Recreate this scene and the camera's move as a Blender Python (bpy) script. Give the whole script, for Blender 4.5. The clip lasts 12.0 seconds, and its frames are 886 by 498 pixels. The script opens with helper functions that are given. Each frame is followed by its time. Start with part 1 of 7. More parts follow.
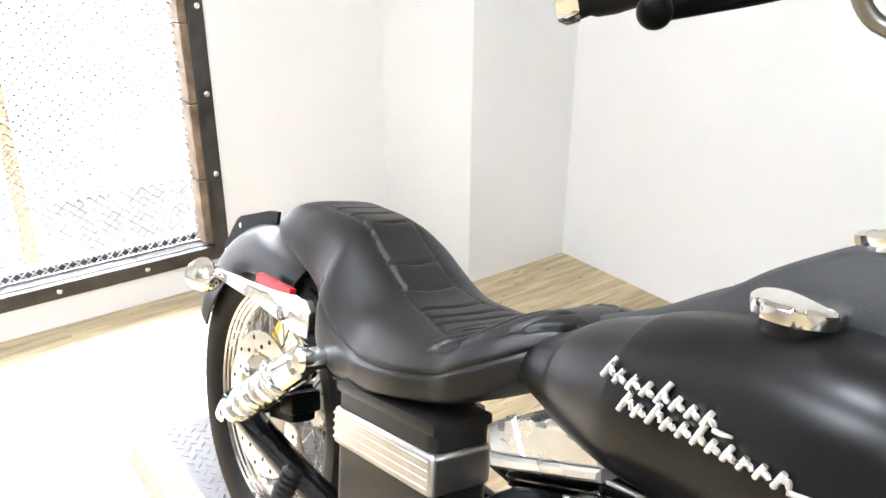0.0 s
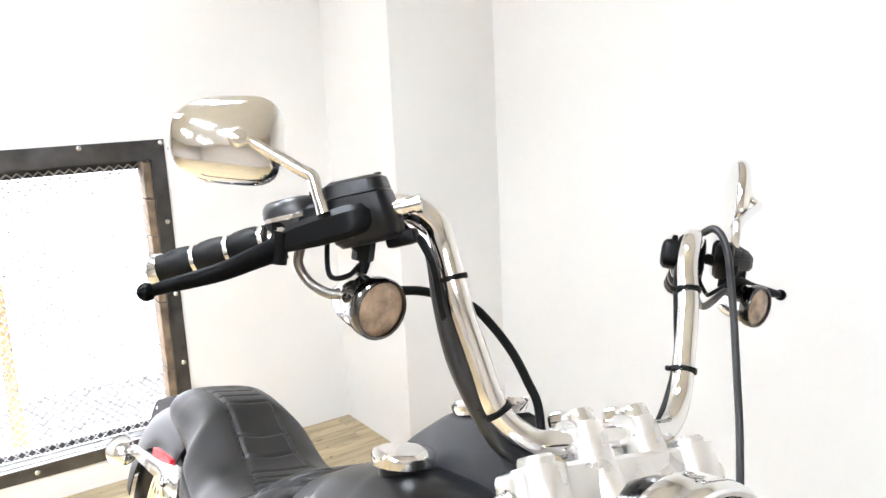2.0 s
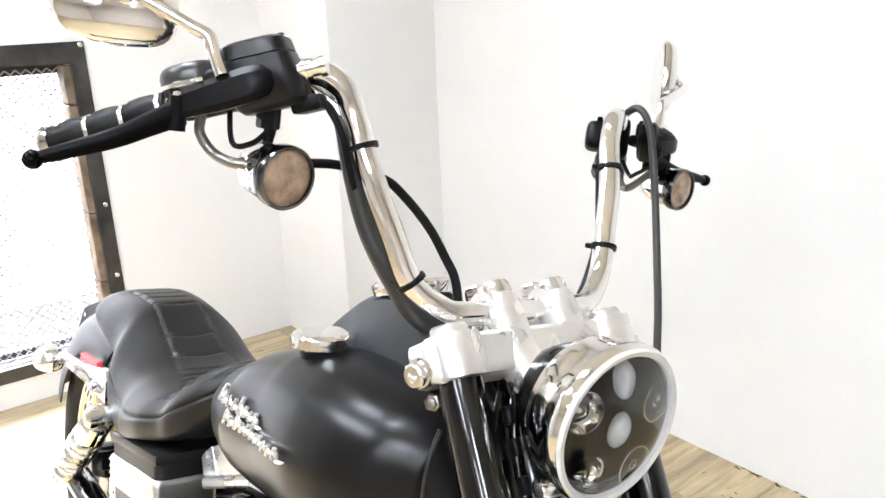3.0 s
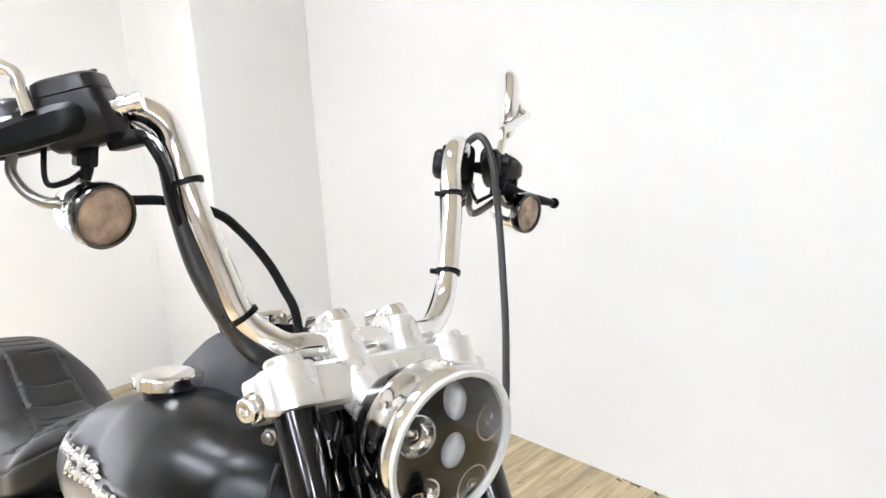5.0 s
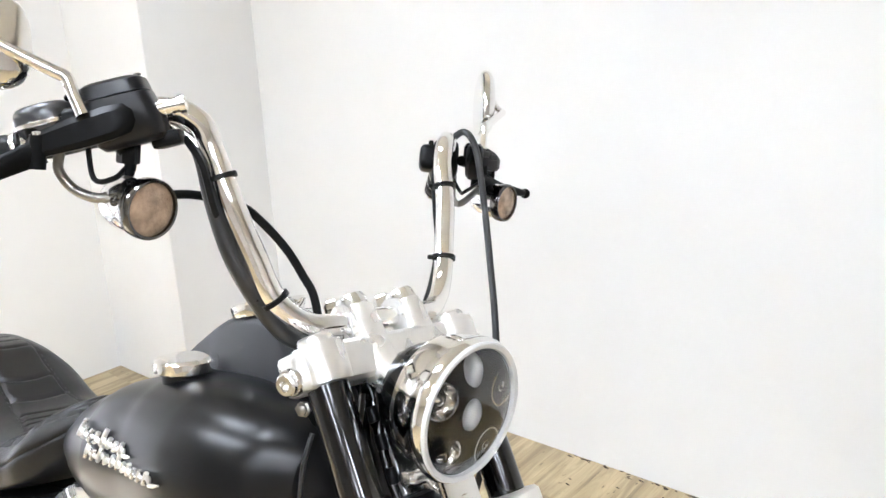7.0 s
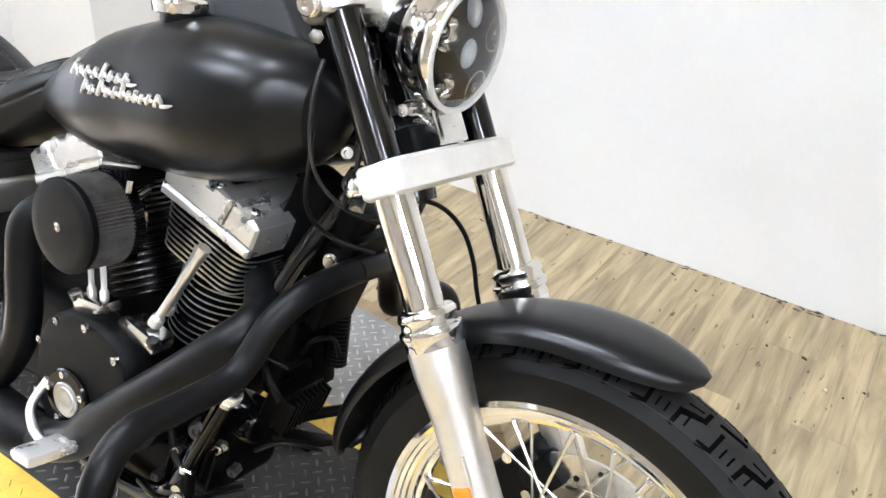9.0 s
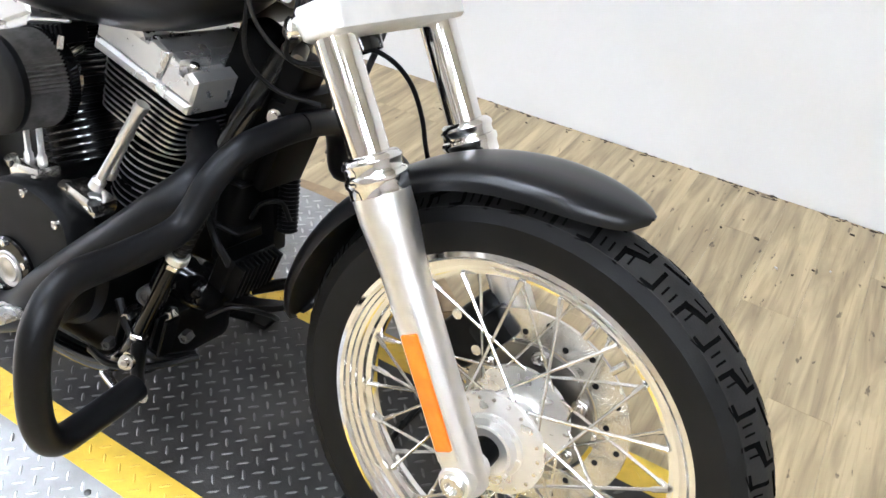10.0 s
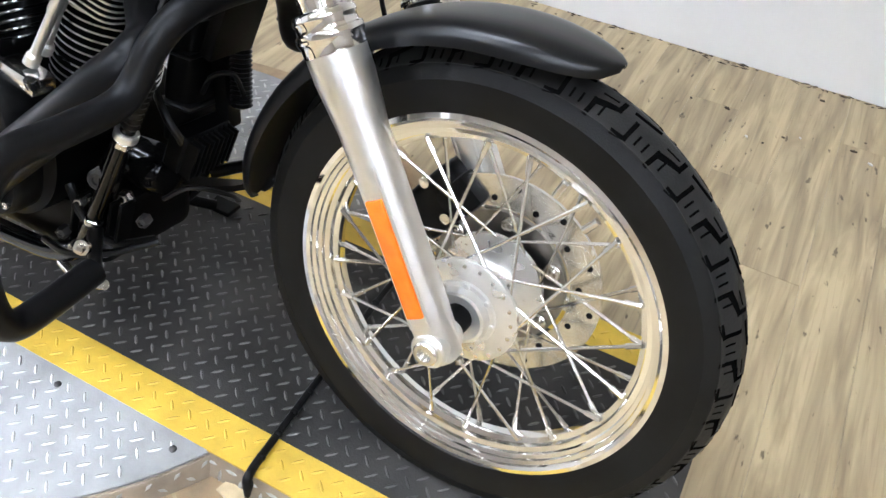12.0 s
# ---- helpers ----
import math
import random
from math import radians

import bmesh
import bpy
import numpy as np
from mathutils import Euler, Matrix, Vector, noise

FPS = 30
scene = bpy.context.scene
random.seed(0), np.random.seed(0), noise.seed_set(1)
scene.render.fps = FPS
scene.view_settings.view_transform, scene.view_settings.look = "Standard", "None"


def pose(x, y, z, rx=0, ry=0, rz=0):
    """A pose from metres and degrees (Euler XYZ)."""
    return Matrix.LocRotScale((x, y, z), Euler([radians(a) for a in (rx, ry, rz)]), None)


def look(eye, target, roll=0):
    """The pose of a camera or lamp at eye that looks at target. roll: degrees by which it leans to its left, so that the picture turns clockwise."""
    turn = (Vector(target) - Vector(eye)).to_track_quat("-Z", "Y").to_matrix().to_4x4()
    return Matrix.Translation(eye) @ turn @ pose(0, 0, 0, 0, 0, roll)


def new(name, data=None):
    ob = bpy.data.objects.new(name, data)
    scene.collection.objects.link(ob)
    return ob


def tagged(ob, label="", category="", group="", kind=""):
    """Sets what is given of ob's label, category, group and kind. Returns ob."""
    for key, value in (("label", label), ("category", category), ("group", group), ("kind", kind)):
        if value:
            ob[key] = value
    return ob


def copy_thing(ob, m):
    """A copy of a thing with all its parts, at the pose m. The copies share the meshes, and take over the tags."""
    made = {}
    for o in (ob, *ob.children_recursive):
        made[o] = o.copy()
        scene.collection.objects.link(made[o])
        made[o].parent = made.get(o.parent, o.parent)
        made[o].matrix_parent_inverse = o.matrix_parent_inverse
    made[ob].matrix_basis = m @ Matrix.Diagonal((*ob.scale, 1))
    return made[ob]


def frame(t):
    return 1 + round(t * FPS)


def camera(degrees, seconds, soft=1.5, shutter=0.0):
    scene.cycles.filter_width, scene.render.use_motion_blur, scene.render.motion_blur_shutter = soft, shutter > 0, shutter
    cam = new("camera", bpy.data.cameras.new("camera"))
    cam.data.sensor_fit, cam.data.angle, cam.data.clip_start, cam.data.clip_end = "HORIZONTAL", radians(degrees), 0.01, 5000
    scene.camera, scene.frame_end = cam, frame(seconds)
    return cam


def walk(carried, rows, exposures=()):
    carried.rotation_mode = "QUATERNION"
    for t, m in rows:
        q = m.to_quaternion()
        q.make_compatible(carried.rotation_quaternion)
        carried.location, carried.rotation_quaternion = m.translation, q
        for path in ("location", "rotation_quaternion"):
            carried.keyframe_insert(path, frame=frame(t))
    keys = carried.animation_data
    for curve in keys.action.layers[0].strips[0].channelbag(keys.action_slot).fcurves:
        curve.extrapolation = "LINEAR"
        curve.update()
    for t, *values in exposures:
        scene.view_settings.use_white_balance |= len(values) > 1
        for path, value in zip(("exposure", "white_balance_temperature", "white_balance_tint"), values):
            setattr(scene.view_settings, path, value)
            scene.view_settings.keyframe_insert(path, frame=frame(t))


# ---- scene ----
cam = camera(58.0, 12.0)
PATH = [
    (0, (-0.351, -0.583, 1.253), (-1.818, 0.512, 0.448), 0.3),
    (0.5, (-0.142, -0.567, 1.298), (-1.717, 0.497, 0.674), -1.1),
    (1, (0.073, -0.514, 1.364), (-1.637, 0.434, 0.942), -0.4),
    (1.5, (0.131, -0.466, 1.383), (-1.564, 0.534, 1.025), -2.7),
    (2, (0.15, -0.433, 1.375), (-1.485, 0.652, 0.986), -2.7),
    (2.5, (0.155, -0.413, 1.342), (-1.415, 0.716, 0.83), -2.6),
    (3, (0.162, -0.4, 1.319), (-1.363, 0.753, 0.732), -2.5),
    (5, (0.215, -0.354, 1.317), (-1.161, 0.999, 0.79), -3.0),
    (5.5, (0.213, -0.348, 1.337), (-1.166, 1.016, 0.849), -3.8),
    (6, (0.221, -0.34, 1.348), (-1.154, 1.053, 0.937), -4.4),
    (6.5, (0.235, -0.36, 1.349), (-1.144, 1.011, 0.882), -4.6),
    (7, (0.205, -0.479, 1.337), (-1.031, 0.994, 0.785), -2.6),
    (7.5, (0.192, -0.594, 1.318), (-0.934, 0.924, 0.665), -1.0),
    (7.7, (0.19, -0.631, 1.3), (-0.895, 0.888, 0.581), 0.3),
    (9.3, (0.219, -0.692, 1.188), (-0.639, 0.772, 0.13), 5.0),
    (9.5, (0.229, -0.695, 1.171), (-0.6, 0.763, 0.081), 5.3),
    (10, (0.248, -0.699, 1.139), (-0.502, 0.73, -0.044), 5.8),
    (10.5, (0.263, -0.706, 1.108), (-0.414, 0.682, -0.163), 7.0),
    (11, (0.275, -0.707, 1.077), (-0.316, 0.632, -0.286), 7.6),
    (11.5, (0.278, -0.707, 1.056), (-0.258, 0.62, -0.342), 8.4),
    (12, (0.256, -0.692, 1.086), (-0.338, 0.637, -0.286), 5.7),
]
EXPOSURES = [(0, 0.24, 6150, 14), (1.5, 0.30, 6150, 14), (5.0, 0.19, 6100, 14), (7.5, 0.20, 6050, 14), (9.3, 0.20, 5950, 14), (10.5, 0.07, 5850, 14), (12, -0.10, 5850, 14)]
walk(cam, [(t, look(eye, target, roll)) for t, eye, target, roll in PATH], EXPOSURES)

LAMPS = [(0.8, -1.7), (2.6, -1.7), (2.6, -3.2), (0.8, -3.2), (-1.0, -0.4)]

# ---- world, light, exposure ----
world = bpy.data.worlds.new("daylight")
scene.world = world
world.use_nodes = True
wn = world.node_tree
sky = wn.nodes.new("ShaderNodeTexSky")
sky.sky_type, sky.sun_disc = "NISHITA", False
sky.sun_elevation, sky.sun_rotation = radians(40), radians(250)
wn.links.new(sky.outputs[0], wn.nodes["Background"].inputs[0])
wn.nodes["Background"].inputs[1].default_value = 0.12

# the bright sky above the view through the window
pane = bpy.data.lights.new("window_daylight", "AREA")
pane.shape, pane.size, pane.size_y, pane.energy, pane.color = "RECTANGLE", 2.6, 1.6, 430.0, (0.97, 0.98, 1.0)
pane.spread = radians(85)
lamp = new("window_daylight", pane)
lamp.matrix_world = look((-4.3, -0.6, 2.15), (-2.0, -0.5, 0.45))


# ---- materials ----
def mat(name, color=(0.8, 0.8, 0.8), rough=0.5, metal=0.0, spot=0.0, spot_scale=40.0, bump=0.0, bump_scale=300.0, rough_var=0.0, coat=0.0, spec=0.5):
    """A surface with two scales of variation: broad stains and fine relief."""
    m = bpy.data.materials.new(name)
    m.use_nodes = True
    n, l = m.node_tree.nodes, m.node_tree.links
    b = n["Principled BSDF"]
    b.inputs["Base Color"].default_value = (*color, 1)
    b.inputs["Roughness"].default_value = rough
    b.inputs["Metallic"].default_value = metal
    b.inputs["Specular IOR Level"].default_value = spec
    b.inputs["Coat Weight"].default_value = coat
    b.inputs["Coat Roughness"].default_value = 0.05
    tc = n.new("ShaderNodeTexCoord")
    if spot or rough_var:
        t = n.new("ShaderNodeTexNoise")
        t.inputs["Scale"].default_value, t.inputs["Detail"].default_value = spot_scale, 6
        l.new(tc.outputs["Object"], t.inputs["Vector"])
        if spot:
            r = n.new("ShaderNodeValToRGB")
            r.color_ramp.elements[0].position, r.color_ramp.elements[1].position = 0.3, 0.7
            r.color_ramp.elements[0].color = (*[c * (1 - spot) for c in color], 1)
            r.color_ramp.elements[1].color = (*[min(1, c * (1 + spot)) for c in color], 1)
            l.new(t.outputs["Fac"], r.inputs[0])
            l.new(r.outputs[0], b.inputs["Base Color"])
        if rough_var:
            k = n.new("ShaderNodeMapRange")
            k.inputs["To Min"].default_value, k.inputs["To Max"].default_value = max(0, rough - rough_var), rough + rough_var
            l.new(t.outputs["Fac"], k.inputs["Value"])
            l.new(k.outputs[0], b.inputs["Roughness"])
    if bump:
        t2 = n.new("ShaderNodeTexNoise")
        t2.inputs["Scale"].default_value, t2.inputs["Detail"].default_value = bump_scale, 4
        l.new(tc.outputs["Object"], t2.inputs["Vector"])
        bp = n.new("ShaderNodeBump")
        bp.inputs["Strength"].default_value, bp.inputs["Distance"].default_value = bump, 0.002
        l.new(t2.outputs["Fac"], bp.inputs["Height"])
        l.new(bp.outputs[0], b.inputs["Normal"])
    return m


def glow(name, color, strength):
    m = bpy.data.materials.new(name)
    m.use_nodes = True
    b = m.node_tree.nodes["Principled BSDF"]
    b.inputs["Base Color"].default_value = (*color, 1)
    b.inputs["Emission Color"].default_value = (*color, 1)
    b.inputs["Emission Strength"].default_value = strength
    return m


def glass(name, color, rough=0.0):
    m = bpy.data.materials.new(name)
    m.use_nodes = True
    b = m.node_tree.nodes["Principled BSDF"]
    b.inputs["Base Color"].default_value = (*color, 1)
    b.inputs["Roughness"].default_value = rough
    b.inputs["Transmission Weight"].default_value = 1.0
    b.inputs["IOR"].default_value = 1.45
    return m


DENIM = mat("satin_black_paint", (0.0038, 0.0038, 0.0041), 0.30, spot=0.05, spot_scale=9, bump=0.012, bump_scale=900, rough_var=0.01, spec=0.31)
RESERVOIR = mat("satin_black_casting", (0.006, 0.006, 0.0065), 0.30, spot=0.25, spot_scale=25, bump=0.06, bump_scale=500, rough_var=0.06, spec=0.3)
GUNMETAL = mat("dull_grey_casting", (0.07, 0.07, 0.072), 0.3, 0.6, spot=0.2, spot_scale=30, rough_var=0.08)
STANCHION = mat("black_lacquered_tube", (0.002, 0.002, 0.002), 0.12, spot=0.2, spot_scale=14, rough_var=0.05, spec=0.6)
BLASTED = mat("bead_blasted_aluminium", (0.84, 0.83, 0.81), 0.42, 0.55, spot=0.05, spot_scale=30, rough_var=0.05, bump=0.04, bump_scale=500)
GLOSS = mat("gloss_black_enamel", (0.002, 0.002, 0.002), 0.10, spot=0.2, spot_scale=14, rough_var=0.04, spec=0.22)
SATIN = mat("matte_black_coating", (0.0022, 0.0022, 0.0022), 0.36, spot=0.25, spot_scale=20, bump=0.05, bump_scale=700, rough_var=0.04, spec=0.07)
TUBEBLACK = mat("satin_black_tube_coating", (0.004, 0.004, 0.0043), 0.38, spot=0.2, spot_scale=18, bump=0.08, bump_scale=500, rough_var=0.06, spec=0.16)
WRINKLE = mat("wrinkle_black", (0.0040, 0.0040, 0.0040), 0.45, spot=0.3, spot_scale=60, bump=0.35, bump_scale=900, spec=0.09)
CHROME = mat("chrome", (0.88, 0.87, 0.855), 0.085, 1.0, rough_var=0.03, spot_scale=12)
ALU = mat("polished_aluminium", (0.80, 0.79, 0.77), 0.2, 1.0, spot=0.06, spot_scale=25, rough_var=0.06, bump=0.03, bump_scale=400)
BRUSHED = mat("brushed_aluminium", (0.90, 0.89, 0.87), 0.36, 1.0, spot=0.05, spot_scale=30, rough_var=0.03)
SATINALU = mat("satin_aluminium", (0.80, 0.785, 0.76), 0.20, 1.0, spot=0.04, spot_scale=18, rough_var=0.04)
CASTALU = mat("cast_aluminium", (0.76, 0.745, 0.72), 0.28, 0.8, spot=0.07, spot_scale=22, rough_var=0.05, bump=0.05, bump_scale=260)
RIMWHITE = mat("frosted_rim", (0.60, 0.60, 0.59), 0.3, spot=0.06, spot_scale=40, coat=0.4)
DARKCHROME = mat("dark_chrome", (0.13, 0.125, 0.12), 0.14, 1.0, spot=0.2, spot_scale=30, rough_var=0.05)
BOXBAND = mat("satin_steel_band", (0.56, 0.55, 0.53), 0.36, 1.0, spot=0.06, spot_scale=25, rough_var=0.04)
CARRIER = mat("dull_steel", (0.26, 0.245, 0.22), 0.36, 1.0, spot=0.2, spot_scale=25, rough_var=0.08)
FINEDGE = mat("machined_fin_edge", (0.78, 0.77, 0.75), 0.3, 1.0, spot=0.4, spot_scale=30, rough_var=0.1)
MESHGREY = mat("galvanised_mesh", (0.45, 0.45, 0.445), 0.5, 0.2, spot=0.15, spot_scale=30)
# hose sheath grey, also used to grey the black clutch cable for glare
GREYCABLE = mat("grey_sheath_and_glare", (0.018, 0.018, 0.018), 0.35, spot=0.15, spot_scale=40, spec=0.5)
FILTER = mat("pleated_filter_paper", (0.085, 0.080, 0.073), 0.7, spot=0.3, spot_scale=60, bump=0.2, bump_scale=500, spec=0.2)
STEEL = mat("stainless_steel", (0.74, 0.725, 0.69), 0.22, 1.0, spot=0.12, spot_scale=20, rough_var=0.1)
VINYL = mat("black_seat_vinyl", (0.0075, 0.0071, 0.0068), 0.38, spot=0.18, spot_scale=12, bump=0.25, bump_scale=500, rough_var=0.06, spec=0.36)
CONSOLE = mat("grained_black_console", (0.030, 0.030, 0.031), 0.55, spot=0.12, spot_scale=14, bump=0.2, bump_scale=600, rough_var=0.05, spec=0.38)
THREAD = mat("grey_thread", (0.09, 0.09, 0.09), 0.7)
RUBBER = mat("tyre_rubber", (0.0065, 0.0063, 0.006), 0.5, spot=0.35, spot_scale=14, bump=0.15, bump_scale=500, rough_var=0.1, spec=0.16)
TREAD = mat("dusty_tread_rubber", (0.017, 0.0165, 0.0155), 0.5, spot=0.4, spot_scale=30, bump=0.2, bump_scale=400, rough_var=0.12, spec=0.27)
CABLE = mat("black_cable", (0.005, 0.005, 0.005), 0.4, spot=0.2, spot_scale=40, spec=0.15)
PLASTIC = mat("black_plastic", (0.0025, 0.0025, 0.0027), 0.36, spot=0.2, spot_scale=40, bump=0.06, bump_scale=800, spec=0.13)
ORANGE = mat("amber_reflector", (0.95, 0.20, 0.012), 0.25, spot=0.12, spot_scale=60, bump=0.4, bump_scale=1200)
RED = mat("red_reflector", (0.55, 0.015, 0.02), 0.2, spot=0.2, spot_scale=200, bump=0.4, bump_scale=1200)
SMOKE = mat("smoked_amber_lens", (0.34, 0.24, 0.165), 0.14, spot=0.5, spot_scale=55, bump=0.5, bump_scale=500, coat=0.6)
CLEAR = glass("clear_polycarbonate", (0.97, 0.97, 0.96))
MIRROR = mat("mirror_glass", (0.9, 0.9, 0.9), 0.01, 1.0)
# pale blue-grey offsets the dim brown floor light on a neutral grey interior
LAMPBLUED = mat("lamp_interior", (0.62, 0.67, 0.74), 0.40, 0.0, spot=0.2, spot_scale=60)
LED = mat("led_lens", (0.85, 0.85, 0.84), 0.18, 0.35, spot=0.2, spot_scale=90, coat=0.6)
WALL = mat("white_painted_plaster", (0.735, 0.725, 0.704), 0.6, spot=0.025, spot_scale=2.2, bump=0.08, bump_scale=120, rough_var=0.1)
GREYWALL = mat("beige_painted_wall", (0.54, 0.50, 0.455), 0.6, spot=0.05, spot_scale=2, bump=0.08, bump_scale=120)
CEIL = mat("white_ceiling_paint", (0.8, 0.79, 0.77), 0.8, spot=0.03, spot_scale=3)
WORNLUG = mat("worn_black_lugs", (0.085, 0.083, 0.078), 0.34, 0.45, spot=0.6, spot_scale=9, rough_var=0.1)
PLATE = mat("galvanised_tread_plate", (0.29, 0.288, 0.284), 0.6, 0.25, spot=0.18, spot_scale=18, rough_var=0.12, bump=0.08, bump_scale=250)
LUGSILVER = mat("bright_worn_lugs", (0.52, 0.515, 0.50), 0.36, 0.7, spot=0.2, spot_scale=30, rough_var=0.05)
BLACKPLATE = mat("black_painted_tread_plate", (0.037, 0.035, 0.032), 0.45, 0.1, spot=0.65, spot_scale=5, rough_var=0.14, bump=0.2, bump_scale=260, spec=0.28)
YELLOW = mat("yellow_safety_paint", (0.60, 0.40, 0.040), 0.5, spot=0.14, spot_scale=24, bump=0.1, bump_scale=240, rough_var=0.1)
DARKSTEEL = mat("dark_mill_steel", (0.075, 0.072, 0.07), 0.5, 0.7, spot=0.4, spot_scale=10, rough_var=0.15)
RUSTY = mat("weathered_wood_lining", (0.16, 0.115, 0.075), 0.7, spot=0.5, spot_scale=14, bump=0.3, bump_scale=150)
DISCEDGE = mat("worn_brown_tread_steel", (0.30, 0.245, 0.185), 0.5, 0.35, spot=0.35, spot_scale=14, bump=0.2, bump_scale=120)
SURROUND = mat("worn_brown_boards", (0.27, 0.19, 0.105), 0.55, spot=0.5, spot_scale=11, bump=0.3, bump_scale=120, rough_var=0.1)
TIMBER = mat("timber_post", (0.42, 0.26, 0.13), 0.7, spot=0.2, spot_scale=8)
SHIM = mat("pale_pine", (0.55, 0.43, 0.26), 0.7, spot=0.2, spot_scale=30, bump=0.2, bump_scale=150)
CHIP = mat("white_paint_chip", (0.75, 0.74, 0.72), 0.6, spot=0.1, spot_scale=60)
SCUFF = mat("dry_mud_scrap", (0.06, 0.045, 0.032), 0.9, spot=0.4, spot_scale=80, bump=0.4, bump_scale=300)
GROUT = mat("floor_gap", (0.24, 0.185, 0.12), 0.9)
DIFFUSER = glow("ceiling_light_diffuser", (0.90, 0.96, 1.0), 54.0)
OUTSIDE = glow("overcast_distance", (0.97, 0.98, 1.0), 2.2)


def wood_material():
    """Greyed oak plank flooring: each plank has its own shade, grain along x in its own space, knots and scuffs."""
    m = bpy.data.materials.new("greyed_oak_planks")
    m.use_nodes = True
    n, l = m.node_tree.nodes, m.node_tree.links
    b = n["Principled BSDF"]
    tc, info = n.new("ShaderNodeTexCoord"), n.new("ShaderNodeObjectInfo")
    off = n.new("ShaderNodeVectorMath")
    off.operation = "MULTIPLY_ADD"
    off.inputs[1].default_value = (1, 1, 1)
    comb = n.new("ShaderNodeCombineXYZ")
    mul = n.new("ShaderNodeMath")
    mul.operation = "MULTIPLY"
    mul.inputs[1].default_value = 37.0
    l.new(info.outputs["Random"], mul.inputs[0])
    l.new(mul.outputs[0], comb.inputs[0])
    l.new(mul.outputs[0], comb.inputs[1])
    l.new(tc.outputs["Object"], off.inputs[0])
    l.new(comb.outputs[0], off.inputs[2])
    mp = n.new("ShaderNodeMapping")
    mp.inputs["Scale"].default_value = (1.5, 15, 15)
    l.new(off.outputs[0], mp.inputs["Vector"])
    g = n.new("ShaderNodeTexNoise")
    g.inputs["Scale"].default_value, g.inputs["Detail"].default_value, g.inputs["Distortion"].default_value = 1.6, 8, 1.2
    l.new(mp.outputs[0], g.inputs["Vector"])
    ramp = n.new("ShaderNodeValToRGB")
    e = ramp.color_ramp.elements
    e[0].position, e[0].color = 0.32, (0.265, 0.205, 0.122, 1)
    e[1].position, e[1].color = 0.64, (0.500, 0.400, 0.235, 1)
    x = e.new(0.49)
    x.color = (0.385, 0.302, 0.176, 1)
    l.new(g.outputs["Fac"], ramp.inputs[0])
    fm = n.new("ShaderNodeMapping")
    fm.inputs["Scale"].default_value = (3.0, 75, 75)
    l.new(off.outputs[0], fm.inputs["Vector"])
    s = n.new("ShaderNodeTexNoise")
    s.inputs["Scale"].default_value, s.inputs["Detail"].default_value = 2.0, 5
    l.new(fm.outputs[0], s.inputs["Vector"])
    sr = n.new("ShaderNodeValToRGB")
    sr.color_ramp.elements[0].position, sr.color_ramp.elements[0].color = 0.30, (0.55, 0.5, 0.45, 1)
    sr.color_ramp.elements[1].position, sr.color_ramp.elements[1].color = 0.46, (1, 1, 1, 1)
    l.new(s.outputs["Fac"], sr.inputs[0])
    mx = n.new("ShaderNodeMixRGB")
    mx.blend_type = "MULTIPLY"
    mx.inputs[0].default_value = 0.42
    l.new(ramp.outputs[0], mx.inputs[1])
    l.new(sr.outputs[0], mx.inputs[2])
    k = n.new("ShaderNodeTexNoise")
    k.inputs["Scale"].default_value, k.inputs["Detail"].default_value = 34, 3
    kmap = n.new("ShaderNodeMapping")
    kmap.inputs["Scale"].default_value = (0.55, 1.5, 1.5)
    l.new(off.outputs[0], kmap.inputs["Vector"])
    l.new(kmap.outputs[0], k.inputs["Vector"])
    kr = n.new("ShaderNodeValToRGB")
    kr.color_ramp.elements[0].position, kr.color_ramp.elements[0].color = 0.285, (0.12, 0.09, 0.07, 1)
    kr.color_ramp.elements[1].position, kr.color_ramp.elements[1].color = 0.34, (1, 1, 1, 1)
    l.new(k.outputs["Fac"], kr.inputs[0])
    mk = n.new("ShaderNodeMixRGB")
    mk.blend_type = "MULTIPLY"
    mk.inputs[0].default_value = 0.8
    l.new(mx.outputs[0], mk.inputs[1])
    l.new(kr.outputs[0], mk.inputs[2])
    mx = mk
    hsv = n.new("ShaderNodeHueSaturation")
    vr = n.new("ShaderNodeMapRange")
    vr.inputs["To Min"].default_value, vr.inputs["To Max"].default_value = 0.90, 1.07
    l.new(info.outputs["Random"], vr.inputs["Value"])
    l.new(vr.outputs[0], hsv.inputs["Value"])
    l.new(mx.outputs[0], hsv.inputs["Color"])
    l.new(hsv.outputs[0], b.inputs["Base Color"])
    b.inputs["Roughness"].default_value = 0.42
    bp = n.new("ShaderNodeBump")
    bp.inputs["Strength"].default_value, bp.inputs["Distance"].default_value = 0.15, 0.002
    l.new(g.outputs["Fac"], bp.inputs["Height"])
    l.new(bp.outputs[0], b.inputs["Normal"])
    return m


WOOD = wood_material()


# ---- mesh helpers ----
def link(name, bm, material, parent=None, label="", smooth=True):
    me = bpy.data.meshes.new(name)
    bm.normal_update()
    bm.to_mesh(me)
    bm.free()
    me.materials.append(material)
    if smooth:
        me.polygons.foreach_set("use_smooth", [True] * len(me.polygons))
        me.set_sharp_from_angle(angle=radians(38))
    ob = new(name, me)
    if parent is not None:
        ob.parent = parent
    if label:
        tagged(ob, label)
    return ob


def part(name, bm, material, parent, label="", smooth=True):
    return link(name, bm, material, parent, label, smooth)


def twin(name, ob, parent, m=None):
    """Another part on the same mesh."""
    o = new(name, ob.data)
    o.parent = parent
    if m is not None:
        o.matrix_local = m
    return o


def V(*a):
    return Vector(a)


